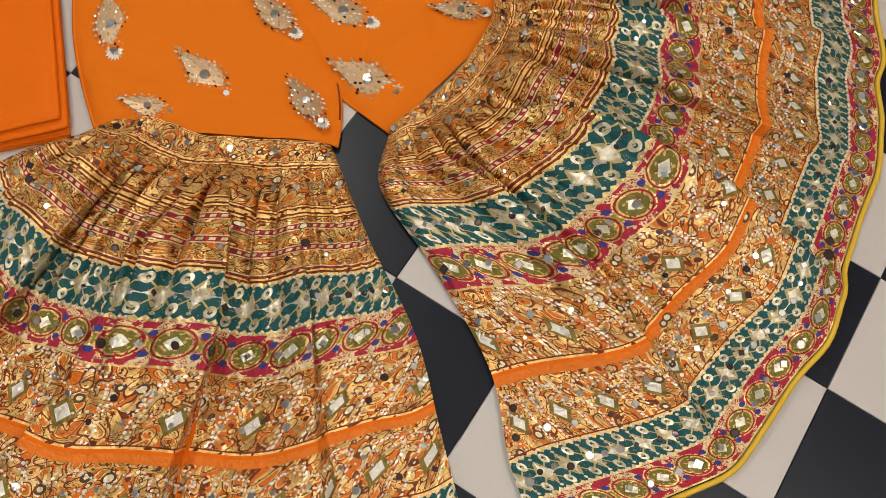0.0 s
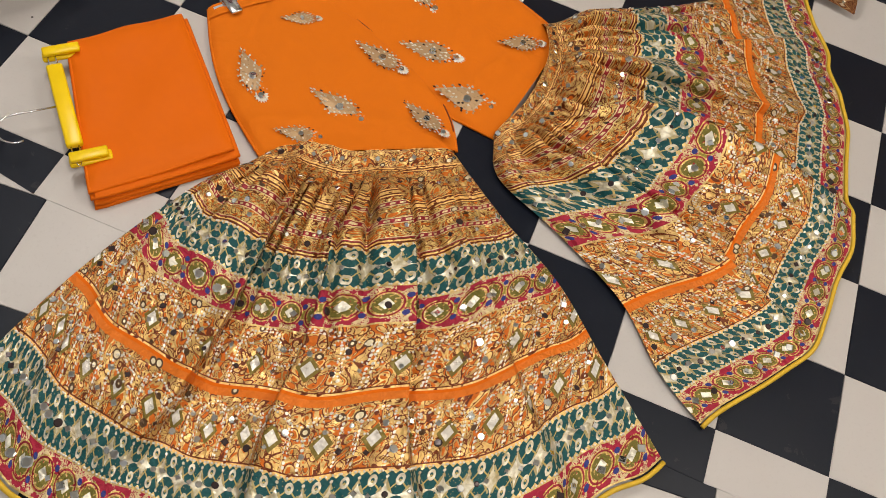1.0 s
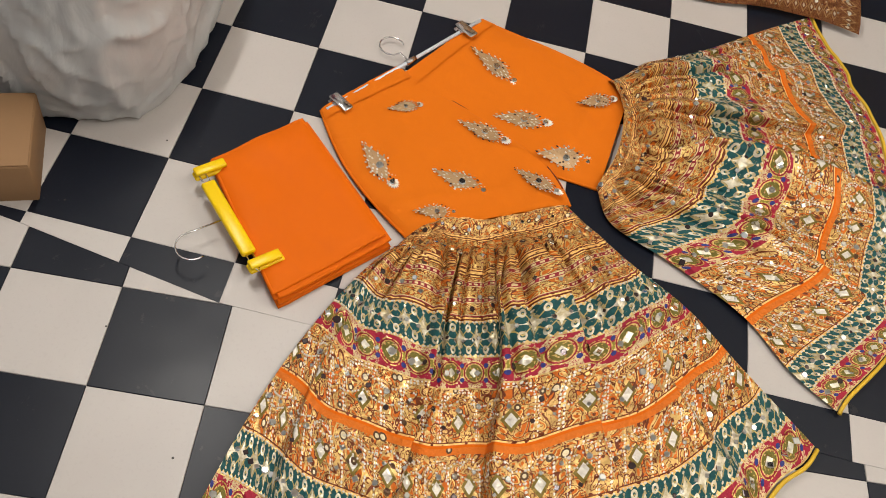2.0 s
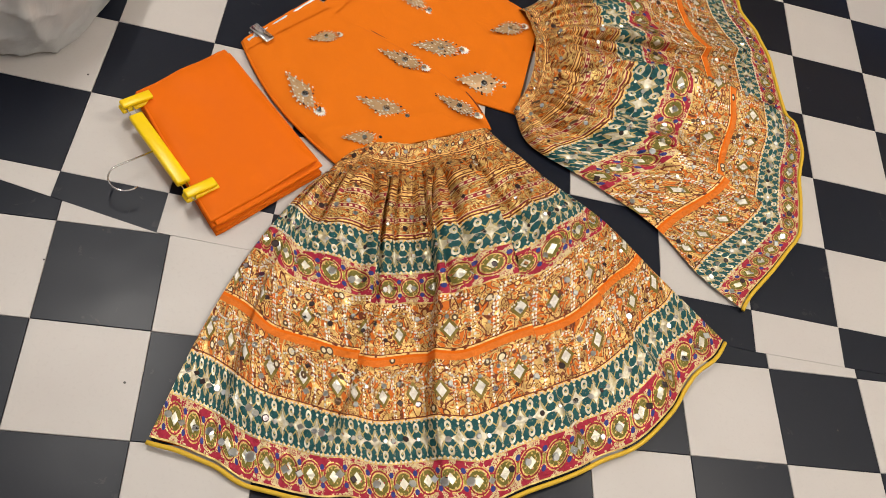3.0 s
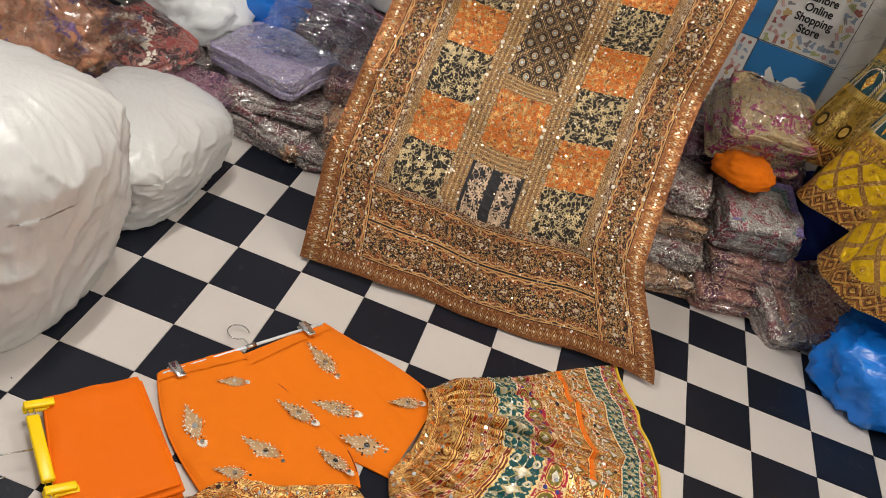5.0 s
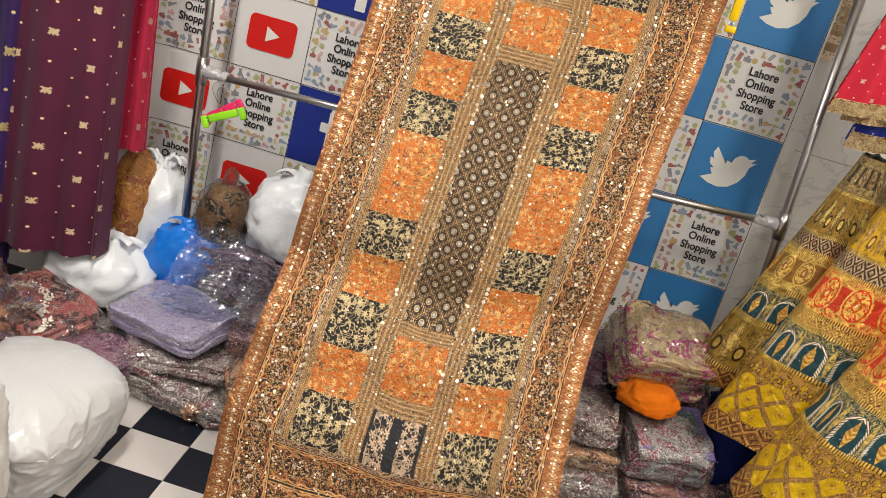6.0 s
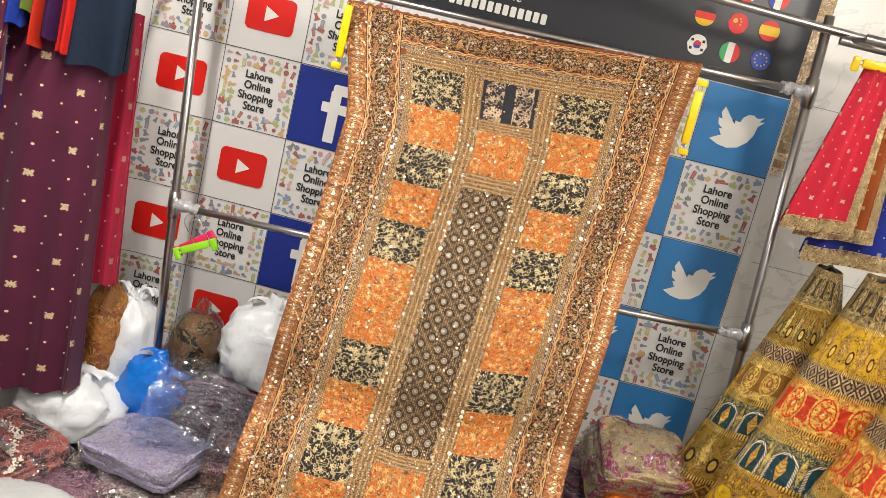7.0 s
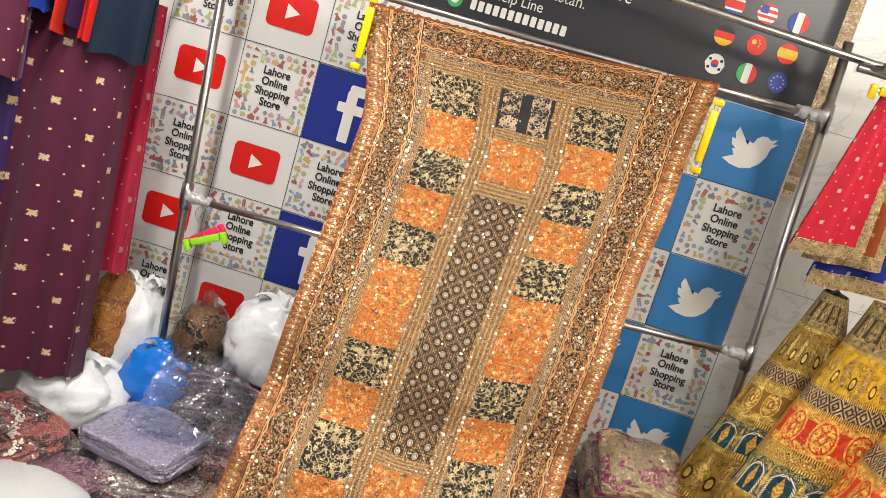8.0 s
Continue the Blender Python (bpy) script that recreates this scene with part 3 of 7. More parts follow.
def gem(bm, p, a, b, n, r, lift, sides=8, tilt=0.0, mat=0, rng=random):
    """A small flat stone or mirror with a slanted rim, tilted a little."""
    n2 = (n + a * rng.uniform(-tilt, tilt) + b * rng.uniform(-tilt, tilt)).normalized()
    a2 = (a - n2 * a.dot(n2)).normalized()
    b2 = n2.cross(a2)
    ring = [bm.verts.new(p + (a2 * math.cos(t) + b2 * math.sin(t)) * r + n2 * lift * 0.2) for t in (2 * math.pi * k / sides for k in range(sides))]
    top = [bm.verts.new(p + (a2 * math.cos(t) + b2 * math.sin(t)) * r * 0.75 + n2 * lift) for t in (2 * math.pi * k / sides for k in range(sides))]
    bm.faces.new(top).material_index = mat
    for k in range(sides):
        bm.faces.new((ring[k], ring[(k + 1) % sides], top[(k + 1) % sides], top[k])).material_index = mat


def lumpy(rx, ry, rz, seed, nu=44, nv=26, crease=0.12, flat=0.35, knot=0.0, freq=2.2, square=1.0):
    """A stuffed bag: a squashed ball with folds, flat on its base, gathered into a knot if asked."""
    off = Vector((seed * 7.3, seed * 3.1, seed * 1.7))

    def surf(u, v):
        a, t = 2 * math.pi * u, math.pi * v
        ca, sa = math.cos(a), math.sin(a)
        sq = (abs(ca) ** (2 / square) + abs(sa) ** (2 / square)) ** (-square / 2) if square != 1.0 else 1.0
        st = math.sin(t) ** 0.8
        d = Vector((st * ca * sq, st * sa * sq, -math.cos(t)))
        q = d * freq + off
        w = q + Vector((noise.noise(q * 1.3), noise.noise(q * 1.3 + off), 0)) * 0.5
        w = Vector((w.x * 1.25 + w.z * 0.4, w.y * 1.25, w.z * 0.55))
        r1, r2, r3 = (1 - min(1, abs(noise.noise(w * f2)) * 2.6) for f2 in (1.5, 3.1, 6.5))
        n = noise.noise(q) * 0.5 + (r1 ** 1.5 - 0.3) * 0.36 + (r2 ** 1.5 - 0.3) * 0.12 * (0.3 + r1) + (r3 - 0.3) * 0.02
        k = 1 + crease * n
        z = d.z * k
        if z < -flat:
            z = -flat + (z + flat) * 0.12
        x, y = d.x * k, d.y * k
        if knot and v > 0.78:
            f = (v - 0.78) / 0.22
            pinch = 1 - 0.55 * math.sin(min(1, f * 1.25) * math.pi) * 0.9
            pl = 1 + 0.22 * math.sin(a * 9 + seed) * f
            x, y = x * pinch * pl + 0.06 * f, y * pinch * pl
            z += knot * f * f
        return Vector((x * rx, y * ry, (z + flat + 0.08) / (1 + flat + 0.08) * rz))
    bm = bmesh.new()
    rows = []
    for j in range(nv + 1):
        v = min(max(j / nv, 0.004), 0.996)
        rows.append([bm.verts.new(surf(i / nu, v)) for i in range(nu)])
    for a, b in zip(rows, rows[1:]):
        for i in range(nu):
            bm.faces.new((a[i], a[(i + 1) % nu], b[(i + 1) % nu], b[i]))
    bm.faces.new(rows[0][::-1]), bm.faces.new(rows[-1])
    return bm


# ---- room ----
X0, X1, Y0, Y1, H = -1.75, 2.75, -3.7, 1.30, 2.9
T = 0.2


def slab(name, x0, x1, y0, y1, z0, z1, mat, label):
    bm = bmesh.new()
    box(bm, x0, x1, y0, y1, z0, z1)
    return tagged(link(name, bm, mat, smooth=False), label, "wall" if "wall" in name else name.split("_")[0], kind="structure")


floor = slab("floor", X0, X1, Y0, Y1, -0.12, -0.004, M_SLAB, "floor covered with black and white checked vinyl")
slab("ceiling", X0, X1, Y0, Y1, H, H + 0.1, M_CEILING, "plain white painted ceiling")
slab("wall_north", X0 - 0.12, X1 + 0.12, Y1, Y1 + 0.12, -0.12, H + 0.1, M_MARBLE, "pale marble-tiled back wall behind a printed banner")
slab("wall_south", X0 - 0.12, X1 + 0.12, Y0 - 0.12, Y0, -0.12, H + 0.1, M_WALL, "plain painted wall")
slab("wall_west", X0 - 0.12, X0, Y0, Y1, -0.12, H + 0.1, M_WALL, "plain grey painted side wall")
slab("wall_east", X1, X1 + 0.12, Y0, Y1, -0.12, H + 0.1, M_MARBLE, "pale marble-tiled side wall")
bm = bmesh.new()
for z in (0.66, 1.28, 1.9, 2.5):
    box(bm, 1.70, X1, Y1 - 0.0015, Y1 - 0.0005, z - 0.001, z + 0.001)
tagged(link("trim", bm, M_SLAB, smooth=False), "thin grey joints between marble wall tiles", "trim", kind="structure")
bm = sheet(lambda u, v: Vector((1.645 + 0.058 * u, Y1 - 0.012, 1.62 + 1.25 * v)), 0, 1, 0, 1, 1, 4, lambda a, b: (a * 0.06, b * 1.25))
tagged(link("trim", bm, M_TRIM, smooth=False), "patterned beige and brown border strip beside the banner", "trim", kind="structure")

for lx, ly, lz in TUBES:
    t = thing("tube_lamp", "assumed white ceiling tube lamp, out of view, switched on", "lamp", "ceiling tube lamps", at=(lx, ly, lz))
    part("housing", bevel_box(-0.03, 0.03, -0.62, 0.62, 0.02, H - lz, 0.005), M_CEILING, t)
    pipe("tube", [(0, -0.6, -0.02), (0, 0.6, -0.02)], 0.014, M_TUBE, t)
    for s in (-1, 1):
        part("end_cap", bevel_box(-0.018, 0.018, s * 0.61 - 0.012, s * 0.61 + 0.012, -0.04, 0.02, 0.003), M_CEILING, t)


# ---- banner on the back wall ----
BX, BZ, C = -0.775, 0.08, 0.302
BY = Y1 - 0.045
ROWS = 6
BTOP = 1.905


def ripple(x, z):
    """Loose hang of the printed sheet."""
    w = 0.006 * math.sin(3.1 * x + 1.2 * z) + 0.004 * math.sin(7.0 * x - 2.0 * z)
    if x < -0.70:
        w -= 0.05 * (-0.70 - x) / 0.3 * (1 + math.sin(40 * x))
    if x > 1.60:
        w -= 0.25 * (x - 1.60)
    return BY + w


banner = thing("printed_banner", "large printed vinyl banner hung on the back wall", "banner")
bm = sheet(lambda u, v: Vector((-0.92 + 2.57 * u, ripple(-0.92 + 2.57 * u, 0.05 + 1.86 * v), 0.05 + 1.86 * v)), 0, 1, 0, 1, 160, 24)
part("white_sheet", bm, M_BANNER, banner)
bm = sheet(lambda u, v: Vector((-0.1 + 1.74 * u, ripple(-0.1 + 1.74 * u, BTOP) - 0.004, BTOP + 0.9 * v)), 0, 1, 0, 1, 80, 6)
part("black_header", bm, M_BLACK_PRINT, banner, "black header strip of the banner")


def on_banner(x, z, lift=0.002):
    return Vector((x, ripple(x, z) - lift, z))


def flat_shape(pts, x, z, lift, mat_index=0, bm=None, solid=False):
    """A printed shape: an outline laid on the sheet, finely cut so that it follows the hang."""
    bm = bm or bmesh.new()
    if solid:
        f = bm.faces.new([bm.verts.new(on_banner(x + px, z + pz, lift)) for px, pz in pts])
        f.material_index = mat_index
        bmesh.ops.triangulate(bm, faces=[f])
        return bm
    c = bm.verts.new(on_banner(x, z, lift))
    vs = [bm.verts.new(on_banner(x + px, z + pz, lift)) for px, pz in pts]
    for i in range(len(vs)):
        bm.faces.new((c, vs[i], vs[(i + 1) % len(vs)])).material_index = mat_index
    return bm


def rounded(w, h, r, n=6):
    out = []
    for cx, cz, a0 in ((w - r, h - r, 0), (-w + r, h - r, 90), (-w + r, -h + r, 180), (w - r, -h + r, 270)):
        out += [(cx + r * math.cos(radians(a0 + 90 * k / n)), cz + r * math.sin(radians(a0 + 90 * k / n))) for k in range(n + 1)]
    return out


def disc(r, n=24, sx=1.0, sz=1.0):
    return [(r * sx * math.cos(2 * math.pi * k / n), r * sz * math.sin(2 * math.pi * k / n)) for k in range(n)]


def panel(name, x0, x1, z0, z1, mat, lift):
    bm = sheet(lambda u, v: on_banner(x0 + (x1 - x0) * u, z0 + (z1 - z0) * v, lift), 0, 1, 0, 1, 12, 4)
    return part(name, bm, mat, banner)


def words(name, text, x, z, size, mat, align="CENTER", lift=0.004, spacing=0.95, weight=0.0):
    """Letters in the built-in font, laid flat on the sheet."""
    cu = bpy.data.curves.new(name, "FONT")
    cu.body, cu.size, cu.align_x, cu.align_y, cu.space_line, cu.offset = text, size, align, "CENTER", spacing, weight
    tmp = bpy.data.objects.new(name, cu)
    scene.collection.objects.link(tmp)
    bpy.context.view_layer.update()
    me = bpy.data.meshes.new_from_object(tmp.evaluated_get(bpy.context.evaluated_depsgraph_get()))
    bpy.data.objects.remove(tmp)
    me.name = name
    for v in me.vertices:
        v.co = on_banner(x + v.co.x * 0.9, z + v.co.y, lift)
    me.materials.clear()
    me.materials.append(mat)
    ob = new(name, me)
    ob.parent = banner
    return ob


def doodle_border(x, z, seed):
    """Small printed drawings of clothes, bags and shoes round a text cell."""
    rng = random.Random(seed)
    bm = bmesh.new()
    spots = []
    n = 8
    for ring, inset in ((0, 0.022), (1, 0.050)):
        half = C / 2 - inset
        k = n if ring == 0 else n - 1
        for i in range(k):
            f = -half + 2 * half * i / k + rng.uniform(-0.006, 0.006)
            spots += [(f, half), (half, -f), (-f, -half), (-half, f)]
    for px, pz in spots:
        s = rng.uniform(0.010, 0.0165)
        m = rng.randrange(6)
        kind = rng.randrange(5)
        lift = 0.002 + rng.uniform(0, 0.0008)
        a = rng.uniform(-0.6, 0.6)
        if kind == 0:
            pts = [(-0.9, -1), (0.9, -1), (0.35, 0.2), (0.5, 1), (-0.5, 1), (-0.35, 0.2)]
        elif kind == 1:
            pts = [(-1, -0.8), (1, -0.8), (1, 0.35), (0.4, 0.35), (0.3, 0.9), (-0.3, 0.9), (-0.4, 0.35), (-1, 0.35)]
        elif kind == 2:
            pts = [(-0.45, -1.1), (-0.08, -1.1), (0, 0), (0.08, -1.1), (0.45, -1.1), (0.5, 1.1), (-0.5, 1.1)]
        elif kind == 3:
            pts = [(-1.1, -0.4), (1.1, -0.4), (1.0, 0.1), (0.2, 0.2), (-0.3, 0.7), (-1.0, 0.6)]
        else:
            pts = disc(0.7, 8)
        ca, sa = math.cos(a), math.sin(a)
        flat_shape([(s * (ca * p - sa * q), s * (sa * p + ca * q)) for p, q in pts], x + px, z + pz, lift, m, bm)
    return part("printed_border", bm, DOODLE, banner, "border of small coloured drawings of clothes")


def red_badge(x, z):
    part("red_badge", flat_shape(rounded(0.095, 0.068, 0.022), x, z, 0.003), M_RED_PRINT, banner)
    part("white_triangle", flat_shape([(0.032, 0), (-0.022, 0.030), (-0.022, -0.030)], x, z, 0.005), M_WHITE_INK, banner)


def blue_badge(x, z):
    panel("blue_square", x - C / 2 + 0.002, x + C / 2 - 0.002, z - C / 2 + 0.002, z + C / 2 - 0.002, M_BLUE_PRINT, 0.0025)
    bm = bmesh.new()
    flat_shape(rounded(0.021, 0.10, 0.004, 2), x + 0.012, z - 0.022, 0.005, 0, bm)
    flat_shape(rounded(0.052, 0.019, 0.004, 2), x + 0.014, z + 0.012, 0.0056, 0, bm)
    flat_shape(rounded(0.034, 0.020, 0.010, 3), x + 0.030, z + 0.085, 0.0062, 0, bm)
    part("white_mark", bm, M_WHITE_INK, banner)


def bird_badge(x, z):
    panel("sky_blue_square", x - C / 2 + 0.002, x + C / 2 - 0.002, z - C / 2 + 0.002, z + C / 2 - 0.002, M_SKY_PRINT, 0.0025)
    bm = bmesh.new()
    bird = ((-1.0, -0.60), (-0.62, -0.78), (-0.2, -0.84), (0.2, -0.72), (0.52, -0.42), (0.70, -0.05), (0.75, 0.32), (0.98, 0.58), (0.76, 0.53), (0.92, 0.76), (0.66, 0.66), (0.48, 0.76), (0.28, 0.74),
            (0.10, 0.58), (0.02, 0.34), (-0.36, 0.42), (-0.70, 0.86), (-0.80, 0.58), (-0.70, 0.32), (-0.86, 0.36), (-0.80, 0.08), (-0.58, -0.08), (-0.72, -0.10), (-0.62, -0.30), (-0.38, -0.42), (-0.62, -0.58))
    flat_shape([(0.092 * p, 0.086 * q) for p, q in bird], x, z, 0.0045, 0, bm)
    part("white_bird_shape", bm, M_WHITE_INK, banner)


for col in range(8):
    for row in range(5):
        x, z = BX + C * (col + 0.5), BTOP - 0.002 - C * (row + 0.5)
        if 3 <= col <= 5:
            continue
        if (col + row) % 2 == 0:
            if col == 6:
                panel("white_cell", x - C / 2, x + C / 2, z - C / 2, z + C / 2, M_BANNER, 0.001)
            doodle_border(x, z, col * 10 + row)
            for i, w in enumerate(("Lahore", "Online", "Shopping", "Store")):
                words("printed_word", w, x, z + 0.062 - 0.041 * i, 0.043, M_INK, weight=0.0011)
        elif col < 2:
            red_badge(x, z)
        elif col == 2:
            blue_badge(x, z)
        else:
            bird_badge(x, z)
for k in range(9):
    if 3 < k < 6:
        continue
    bm = sheet(lambda u, v: on_banner(BX + C * k - 0.0012 + 0.0024 * u, 0.06 + (BTOP - 0.06) * v, 0.0035), 0, 1, 0, 1, 1, 24)
    part("printed_line", bm, M_INK, banner)
for k in range(1, 6):
    bm = sheet(lambda u, v: on_banner(BX + C * 8 * u, BTOP - C * k - 0.0012 + 0.0024 * v, 0.0035), 0, 1, 0, 1, 90, 1)
    part("printed_line", bm, M_INK, banner)

words("printed_word", "Online Shopping Store", 0.90, 2.152, 0.062, M_WHITE_INK, "RIGHT", 0.008)
words("printed_word", "Pakistan.", 0.745, 2.088, 0.062, M_WHITE_INK, "RIGHT", 0.008)
words("printed_word", "Help Line", 0.50, 2.030, 0.056, M_WHITE_INK, "CENTER", 0.008)
for i in range(13):
    part("printed_bar", flat_shape(rounded(0.0105, 0.019, 0.004, 2), 0.345 + 0.029 * i, 1.973, 0.008), M_WHITE_INK, banner)
M_GREEN_PRINT = plain("green_print", (0.05, 0.42, 0.12), 0.45)
part("green_dot", flat_shape(disc(0.030), 0.272, 1.975, 0.008), M_GREEN_PRINT, banner)
part("white_dot", flat_shape(disc(0.016), 0.272, 1.975, 0.010), M_WHITE_INK, banner)

M_FLAG_GOLD = plain("flag_gold", (0.80, 0.50, 0.02), 0.45)
M_FLAG_BLUE = plain("flag_blue", (0.02, 0.06, 0.36), 0.45)
FLAG_MATS = [M_WHITE_INK, M_RED_PRINT, M_INK, M_FLAG_GOLD, M_FLAG_BLUE, M_GREEN_PRINT]


def flag(x, z, bands, upright):
    """A round printed flag of straight bands, given as (share, colour)."""
    r, bm, a = 0.037, bmesh.new(), -1.0
    for share, mi in bands:
        b = a + 2 * share
        lo = [(s, math.sqrt(max(0, 1 - s * s))) for s in (a + (b - a) * k / 8 for k in range(9))]
        pts = [(p, q) for p, q in lo] + [(p, -q) for p, q in lo[::-1]]
        pts = [(q, -p) if not upright else (p, q) for p, q in pts]
        vs = [bm.verts.new(on_banner(x + p * r, z + q * r, 0.008)) for p, q in pts]
        f = bm.faces.new(vs)
        f.material_index = mi
        a = b
    bmesh.ops.remove_doubles(bm, verts=bm.verts, dist=1e-6)
    return part("printed_flag", bm, FLAG_MATS, banner, "small round printed flag", smooth=False)


FX, FZ = (1.258, 1.379, 1.495), (2.235, 2.121, 2.015)
flag(FX[0], FZ[0], [(0.2, 4), (0.1, 0), (0.4, 1), (0.1, 0), (0.2, 4)], False)
flag(FX[1], FZ[0], [(0.14, 1), (0.14, 0), (0.16, 1), (0.14, 0), (0.14, 1), (0.14, 0), (0.14, 1)], False)
part("flag_corner", flat_shape(rounded(0.014, 0.014, 0.002, 2), FX[1] - 0.014, FZ[0] + 0.014, 0.010), M_FLAG_BLUE, banner)
flag(FX[2], FZ[0], [(0.33, 4), (0.34, 0), (0.33, 1)], True)
flag(FX[0], FZ[1], [(0.33, 2), (0.34, 1), (0.33, 3)], False)
flag(FX[1], FZ[1], [(1.0, 1)], True)
for sx, sz, sr in ((-0.012, 0.008, 0.009), (0.004, 0.017, 0.003), (0.009, 0.008, 0.003), (0.008, -0.003, 0.003)):
    part("flag_star", flat_shape(disc(sr, 10), FX[1] + sx, FZ[1] + sz, 0.010), M_FLAG_GOLD, banner)
flag(FX[2], FZ[1], [(0.27, 1), (0.46, 3), (0.27, 1)], False)
flag(FX[0], FZ[2], [(1.0, 0)], True)
part("flag_disc", flat_shape(disc(0.014), FX[0], FZ[2] + 0.002, 0.010), M_RED_PRINT, banner)
part("flag_disc", flat_shape(disc(0.012, 20, 1, 0.55), FX[0], FZ[2] - 0.006, 0.0115), M_FLAG_BLUE, banner)
for sx, sz in ((-0.021, 0.015), (0.021, 0.015), (-0.021, -0.015), (0.021, -0.015)):
    part("flag_bar", flat_shape(rounded(0.005, 0.005, 0.001, 1), FX[0] + sx, FZ[2] + sz, 0.010), M_INK, banner)
flag(FX[1], FZ[2], [(0.33, 5), (0.34, 0), (0.33, 1)], True)
flag(FX[2], FZ[2], [(1.0, 4)], True)
for k in range(10):
    a = 2 * math.pi * k / 10
    part("flag_star", flat_shape(disc(0.0034, 6), FX[2] + 0.022 * math.cos(a), FZ[2] + 0.022 * math.sin(a), 0.010), M_FLAG_GOLD, banner)


# ---- steel rack ----
RY = 0.95


def lean(x, z):
    return x - 0.055 * (z - 1.0)


rack = thing("clothes_rack", "steel pipe clothes rack with taped joints", "clothes rack")
LX, RX = -0.453, 1.672
for px, top in ((LX, 2.2), (RX, 2.19)):
    pipe("post", [(lean(px, 0.0), RY, 0.0), (lean(px, 1.0), RY, 1.0), (lean(px, top), RY, top)], 0.0165, M_STEEL, rack)
pipe("middle_rail", [(lean(LX, 1.01), RY, 1.005), (0.07, RY, 1.022), (1.25, RY, 1.046), (lean(RX, 1.07), RY, 1.072)], 0.0125, M_STEEL, rack)
pipe("top_rail", [(lean(LX, 1.9), RY, 1.895), (0.6, RY, 1.91), (1.25, RY, 1.926), (lean(RX, 1.935), RY, 1.935)], 0.0125, M_STEEL, rack)
pipe("upper_rail", [(lean(LX, 2.17), RY - 0.012, 2.18), (1.03, RY - 0.012, 2.165), (1.647, RY - 0.012, 2.145), (2.3, RY - 0.012, 2.125)], 0.0145, M_STEEL, rack)
M_TAPE = film_plastic("clear_tape", (0.92, 0.93, 0.95), 0.45)
for jx, jz in ((LX, 1.01), (RX, 1.07), (RX, 1.935), (LX, 1.895)):
    x = lean(jx, jz)
    s = 1 if jx < 0 else -1
    bm = bmesh.new()
    tube(bm, [(lean(jx, jz - 0.05), RY, jz - 0.05), (x, RY, jz), (lean(jx, jz + 0.05), RY, jz + 0.05)], [0.021, 0.024, 0.021], 12)
    tube(bm, [(x, RY, jz), (x + s * 0.045, RY, jz), (x + s * 0.09, RY, jz + 0.001)], [0.023, 0.019, 0.0155], 12)
    part("taped_joint", bm, M_STEEL, rack, "pipe joint wrapped in clear tape")
    bm = bmesh.new()
    rng = random.Random(int(jz * 100))
    tube(bm, [(x + s * (0.0 + 0.012 * k), RY + rng.uniform(-0.003, 0.003), jz + rng.uniform(-0.003, 0.003)) for k in range(9)], [0.027 + rng.uniform(-0.004, 0.003) - 0.001 * k for k in range(9)], 14)
    part("tape", bm, M_TAPE, rack, "crumpled clear tape", smooth=False)

side_rail = thing("wall_rail", "steel wall rail holding hung dresses", "rail")
pipe("pipe", [(X0, 0.62, 1.98), (-0.62, 0.62, 1.98)], 0.0145, M_STEEL, side_rail)
pipe("bracket", [(-0.66, 0.62, 1.98), (-0.66, 0.9, 1.98), (-0.66, Y1, 1.98)], 0.010, M_STEEL, side_rail)
side_rail2 = thing("wall_rail", "steel wall rail holding hung skirts", "rail")
pipe("pipe", [(1.62, 0.55, 2.11), (X1, 0.55, 2.11)], 0.0145, M_STEEL, side_rail2)
pipe("bracket", [(1.66, 0.55, 2.11), (1.66, 0.9, 2.125)], 0.010, M_STEEL, side_rail2)


def clip_hanger(name, length, label, at, m, jaw_out=0.055, mat=M_YELLOW, hook_r=0.028, hook_len=0.11, group=""):
    """A plastic bar hanger with a clip at each end and a wire hook; lies along its own x, the hook along +y."""
    t = tagged(new(name), label, "hanger", group)
    t.empty_display_size = 0.05
    t.matrix_basis = m
    h = length / 2
    part("bar", bevel_box(-h * 0.66, h * 0.66, -0.014, 0.014, -0.007, 0.007, 0.004), mat, t)
    for s in (-1, 1):
        c = part("clip", bevel_box(s * h * 0.86 - 0.011, s * h * 0.86 + 0.011, -jaw_out, 0.016, 0.001, 0.010, 0.004), mat, t)
        part("lower_jaw", bevel_box(s * h * 0.86 - 0.010, s * h * 0.86 + 0.010, -jaw_out * 0.9, 0.014, -0.012, -0.003, 0.003), mat, c)
        bm = bmesh.new()
        tube(bm, [(s * h * 0.56, -0.006, 0), (s * h * 0.86, -0.006, 0), (s * h * 0.98, 0, 0), (s * h * 0.86, 0.007, 0), (s * h * 0.56, 0.007, 0)], 0.0015, 6)
        part("spring_wire", bm, M_CHROME, c)
    pts = [(0, 0.008, 0), (0, hook_len * 0.45, 0)]
    pts += [(hook_r - hook_r * math.cos(a), hook_len * 0.45 + hook_r * 0.9 + hook_r * math.sin(a) - hook_r * 0.9, 0) for a in (math.pi * k / 10 for k in range(1, 12))]
    pipe("hook", pts, 0.0017, M_CHROME, t, 8)
    return t


# ---- gharara trousers on the floor ----
gharara = thing("gharara_trousers", "orange festive trousers with gold printed gathered flares on the floor", "trousers")


